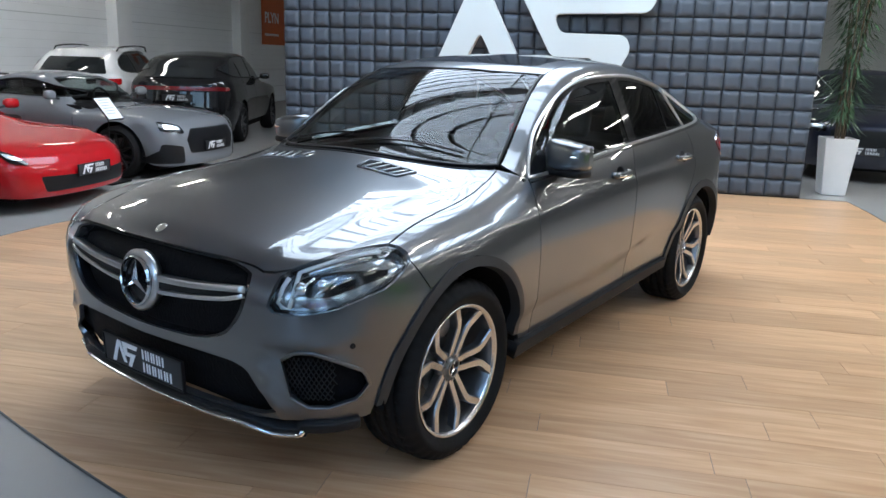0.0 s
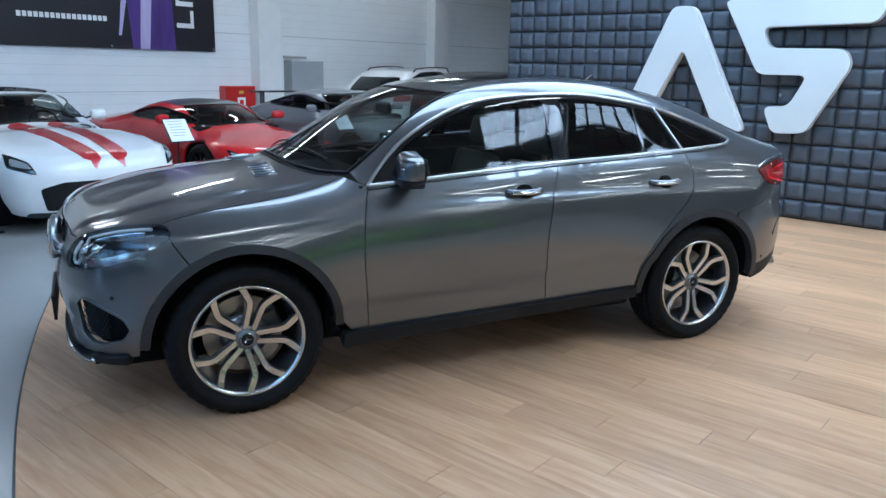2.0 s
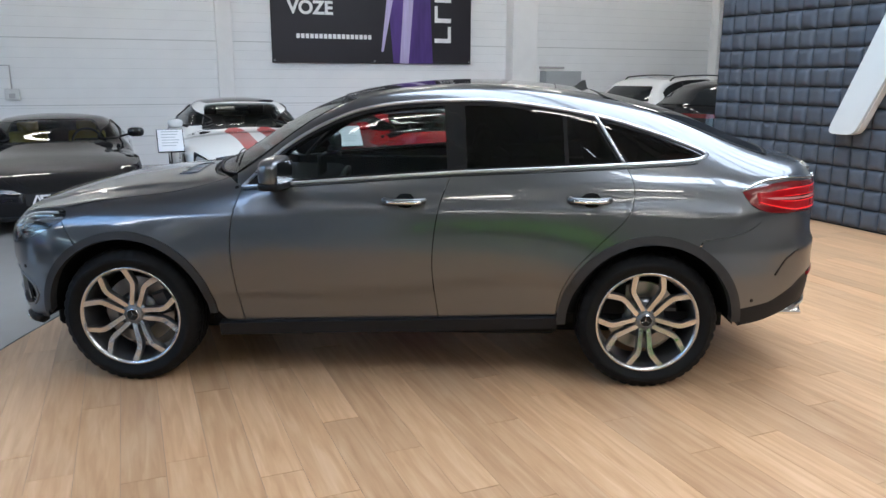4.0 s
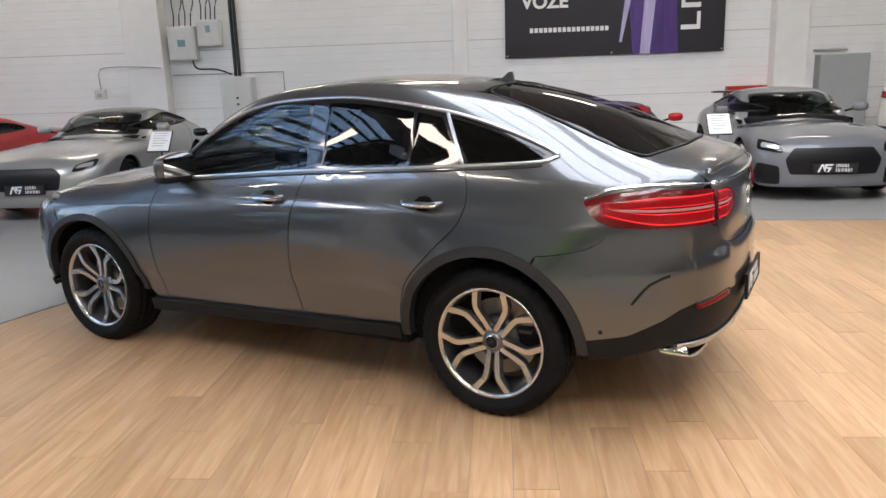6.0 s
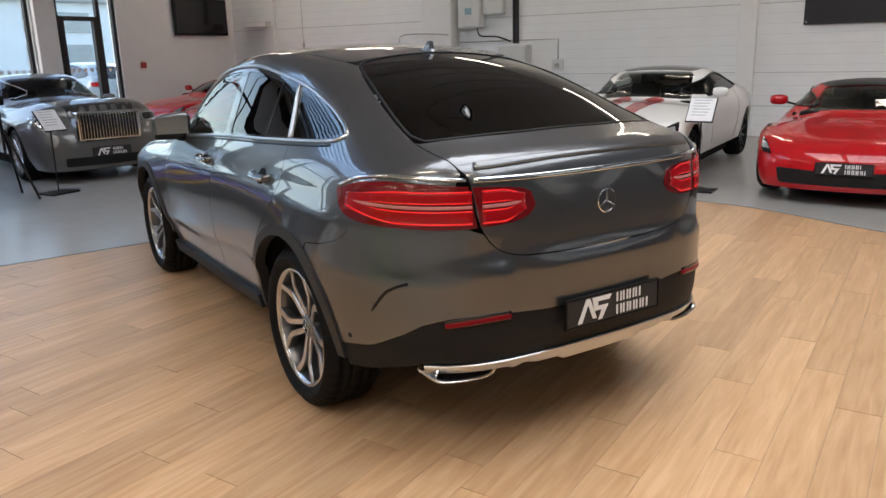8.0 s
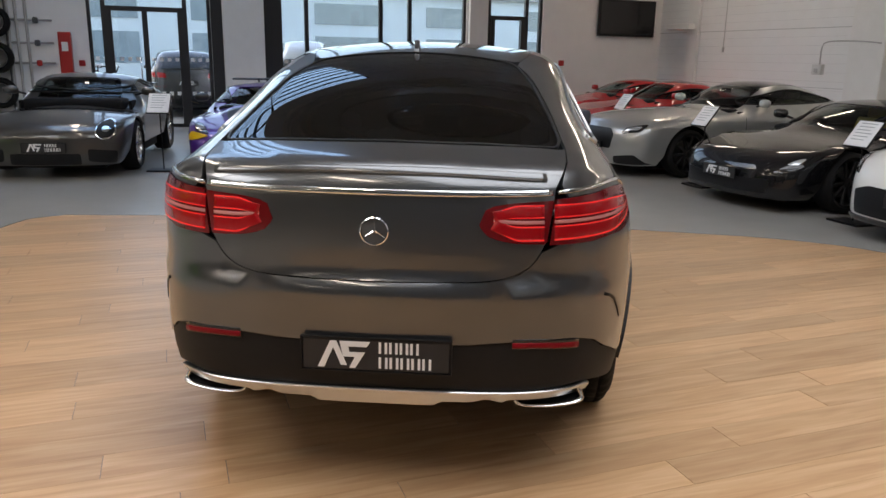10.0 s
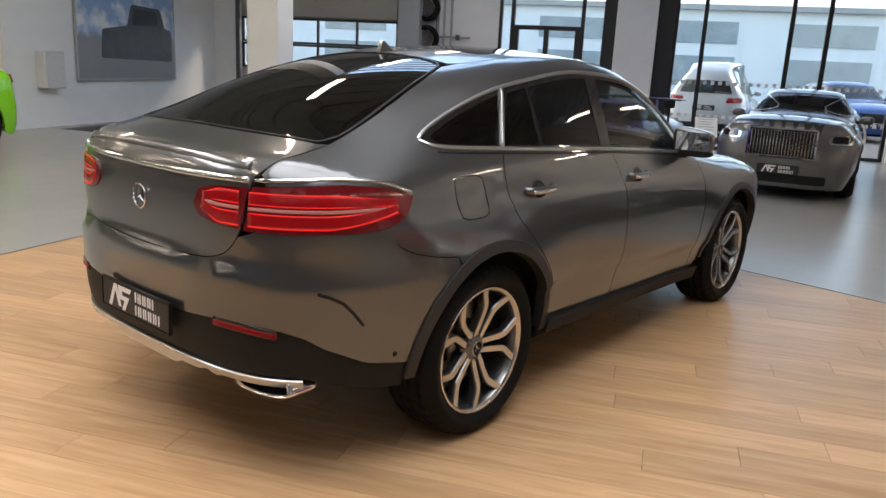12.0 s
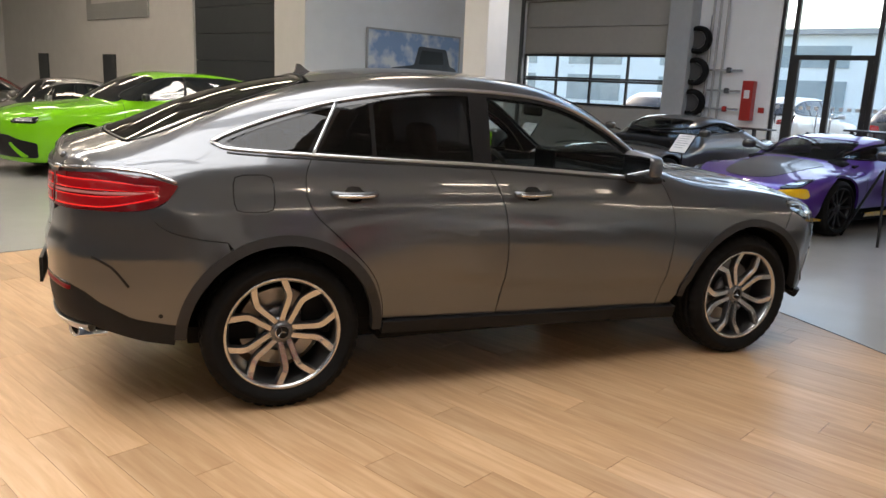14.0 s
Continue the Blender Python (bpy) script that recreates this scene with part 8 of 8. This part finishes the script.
SUV_TAIL = [("tail_light", 1, [(-0.5, 0.98), (-0.52, 1.1), (-0.86, 1.12), (-0.86, 1.0)], RDL, True), ("rear_window", 1, [(-0.62, 1.2), (-0.5, 1.5), (0.5, 1.5), (0.62, 1.2)], M_DARKGLASS, False), ("apron", 1, [(-0.8, 0.3), (-0.8, 0.48), (0.8, 0.48), (0.8, 0.3)], K, False),
            ("grille", -1, [(-0.45, 0.55), (-0.5, 0.8), (0.5, 0.8), (0.45, 0.55)], K, False), ("headlight", -1, [(-0.55, 0.76), (-0.58, 0.86), (-0.86, 0.9), (-0.86, 0.8)], HD, True)]
c = make_car("family_suv", "white large SUV with black roof rails, seen from behind", park(8.2, 9.1, 18, -2.45), tall(), paint("polar_white_paint", (0.8, 0.8, 0.79)), tall_spec(SUV_TAIL, dark=False))
for s in (-1, 1):
    part("roof_rail", tube(smooth_path([(-0.6, s * 0.6, 1.63), (-0.5, s * 0.61, 1.72), (0.4, s * 0.61, 1.74), (1.4, s * 0.6, 1.69), (1.55, s * 0.59, 1.6)], 0.1), 0.016, sides=6), M_BLACK, c, "", True)
make_car("large_suv", "glossy black coupe SUV with a red light band, seen from behind", park(7.85, 6.7, 14, -2.45), tall(slant=0.45, roof=1.68), paint("black_paint", (0.006, 0.006, 0.007)), tall_spec([("tail_light", 1, [(-0.88, 0.98), (-0.88, 1.05), (0.88, 1.05), (0.88, 0.98)], RDD, False)] + SUV_TAIL[1:], roof=1.68))
green_p = paint("lime_green_paint", (0.16, 0.52, 0.01))
make_car("large_suv", "lime green sharp-edged sports SUV with black wheels", park(0.1, -9.45, 0, 2.45), tall(nose=-2.45, slant=0.5, roof=1.62, ax=1.5), green_p, tall_spec(
    [("intake", -1, [(-0.86, 0.3), (-0.88, 0.52), (-0.5, 0.62), (0.5, 0.62), (0.88, 0.52), (0.86, 0.3)], K, False), ("headlight", -1, [(-0.55, 0.8), (-0.6, 0.86), (-0.88, 0.9), (-0.88, 0.8)], HD, True), ("green_blade", -1, [(-0.8, 0.32), (-0.55, 0.52), (-0.5, 0.5), (-0.72, 0.3)], green_p, True)] + SUV_TAIL[:2], roof=1.62, mirror_m=M_CARBON))
lux = make_car("luxury_coupe", "two-tone grey luxury coupe with an upright chrome grille", park(-6.4, 2.46, -13, 2.65), gran(nose=-2.65, tail=2.6, ax=1.55, half=0.97, roof=1.48, hood=1.1, cowl=-0.55, deck=1.15, noz=1.0), paint("lunar_grey_paint", (0.13, 0.128, 0.125), 0.4), gran_spec(
    [("headlight", -1, [(-0.56, 0.79), (-0.56, 0.91), (-0.86, 0.91), (-0.86, 0.79)], M_CHROME, True), ("lower_intake", -1, [(-0.6, 0.24), (-0.6, 0.36), (0.6, 0.36), (0.6, 0.24)], K, False), ("tail_light", 1, [(-0.6, 0.7), (-0.6, 0.9), (-0.75, 0.9), (-0.75, 0.7)], RDL, True), ("headlight_lens", -1, [(-0.6, 0.81), (-0.6, 0.89), (-0.82, 0.89), (-0.82, 0.81)], HD, True)],
    cowl=-0.55, roof=1.48, chrome=True, dark=False, R=0.37, win=[(-0.43, 1.12), (-0.1, 1.32), (0.3, 1.4), (0.65, 1.4), (1.05, 1.3), (1.3, 1.18), (0.9, 1.13), (0.2, 1.11)], xn=-2.05, xt=2.05, tops=[("bonnet_panel", [(-2.5, -0.4), (-1.5, -0.55), (-0.65, -0.6), (-0.6, 0.0), (-0.65, 0.6), (-1.5, 0.55), (-2.5, 0.4)], paint("dark_bonnet_paint", (0.03, 0.03, 0.032), 0.3), False)]))
lg = part("grille_frame", box(-2.70, -2.50, -0.44, 0.44, 0.58, 0.98, 0.02), M_CHROME, lux, "upright chrome radiator grille")
part("grille_back", box(-2.704, -2.699, -0.40, 0.40, 0.61, 0.94), M_BLACK, lg)
for i in range(20):
    y = -0.39 + 0.041 * i
    part("slat", box(-2.716, -2.70, y - 0.007, y + 0.007, 0.612, 0.938, 0.004), M_CHROME, lg)
make_car("electric_suv", "dark blue SUV parked behind the padded wall", park(7.9, -4.7, 170, 2.45), tall(), paint("dark_blue_paint", (0.01, 0.013, 0.03), 0.3), tall_spec(SUV_TAIL, chrome=True))
# second row beyond the green SUV
make_car("saloon_car", "silver car in the row behind the green SUV", park(0.6, -12.6, 0, 2.4), gran(nose=-2.4, tail=2.3, roof=1.42), paint("iridium_paint", (0.33, 0.33, 0.32), 0.6), gran_spec(GT_FACE, roof=1.42, res=0.13, clear=False))
make_car("saloon_car", "dark grey car in the row behind the green SUV", park(1.8, -15.4, 0, 2.4), gran(nose=-2.4, tail=2.3, roof=1.44), paint("graphite_paint", (0.1, 0.1, 0.1), 0.6), gran_spec(GT_FACE, roof=1.44, res=0.13, clear=False))
make_car("saloon_car", "dark red car in the far row", park(0.8, -18.6, 0, 2.4), gran(nose=-2.4, tail=2.3, roof=1.44), paint("wine_red_paint", (0.2, 0.015, 0.015)), gran_spec(GT_FACE, roof=1.44, res=0.13, clear=False))
# yard outside
for nm, lab, x, y, h, roof, col in (("van", "pale blue van parked in the yard outside", -20.0, 2.6, 170, 2.0, (0.55, 0.6, 0.63)), ("yard_suv", "white SUV parked in the yard outside", -21.4, -4.2, 175, 1.7, (0.65, 0.66, 0.66)), ("yard_suv", "dark SUV parked close outside the glass door", -21.0, -1.1, 180, 1.7, (0.02, 0.022, 0.026)),
                                    ("yard_suv", "blue SUV parked in the yard outside", -19.2, 6.6, 10, 1.65, (0.02, 0.09, 0.3)), ("yard_suv", "light blue SUV parked in the yard outside", -20.2, 9.4, 175, 1.65, (0.25, 0.35, 0.42)), ("yard_suv", "silver SUV parked in the yard outside", -21.0, -7.8, 180, 1.7, (0.4, 0.41, 0.42))):
    make_car(nm, lab, park(x, y, h, 2.4), tall(roof=roof), paint(nm + "_paint", col, 0.2), tall_spec(SUV_TAIL, roof=roof, res=0.15, dark=False))
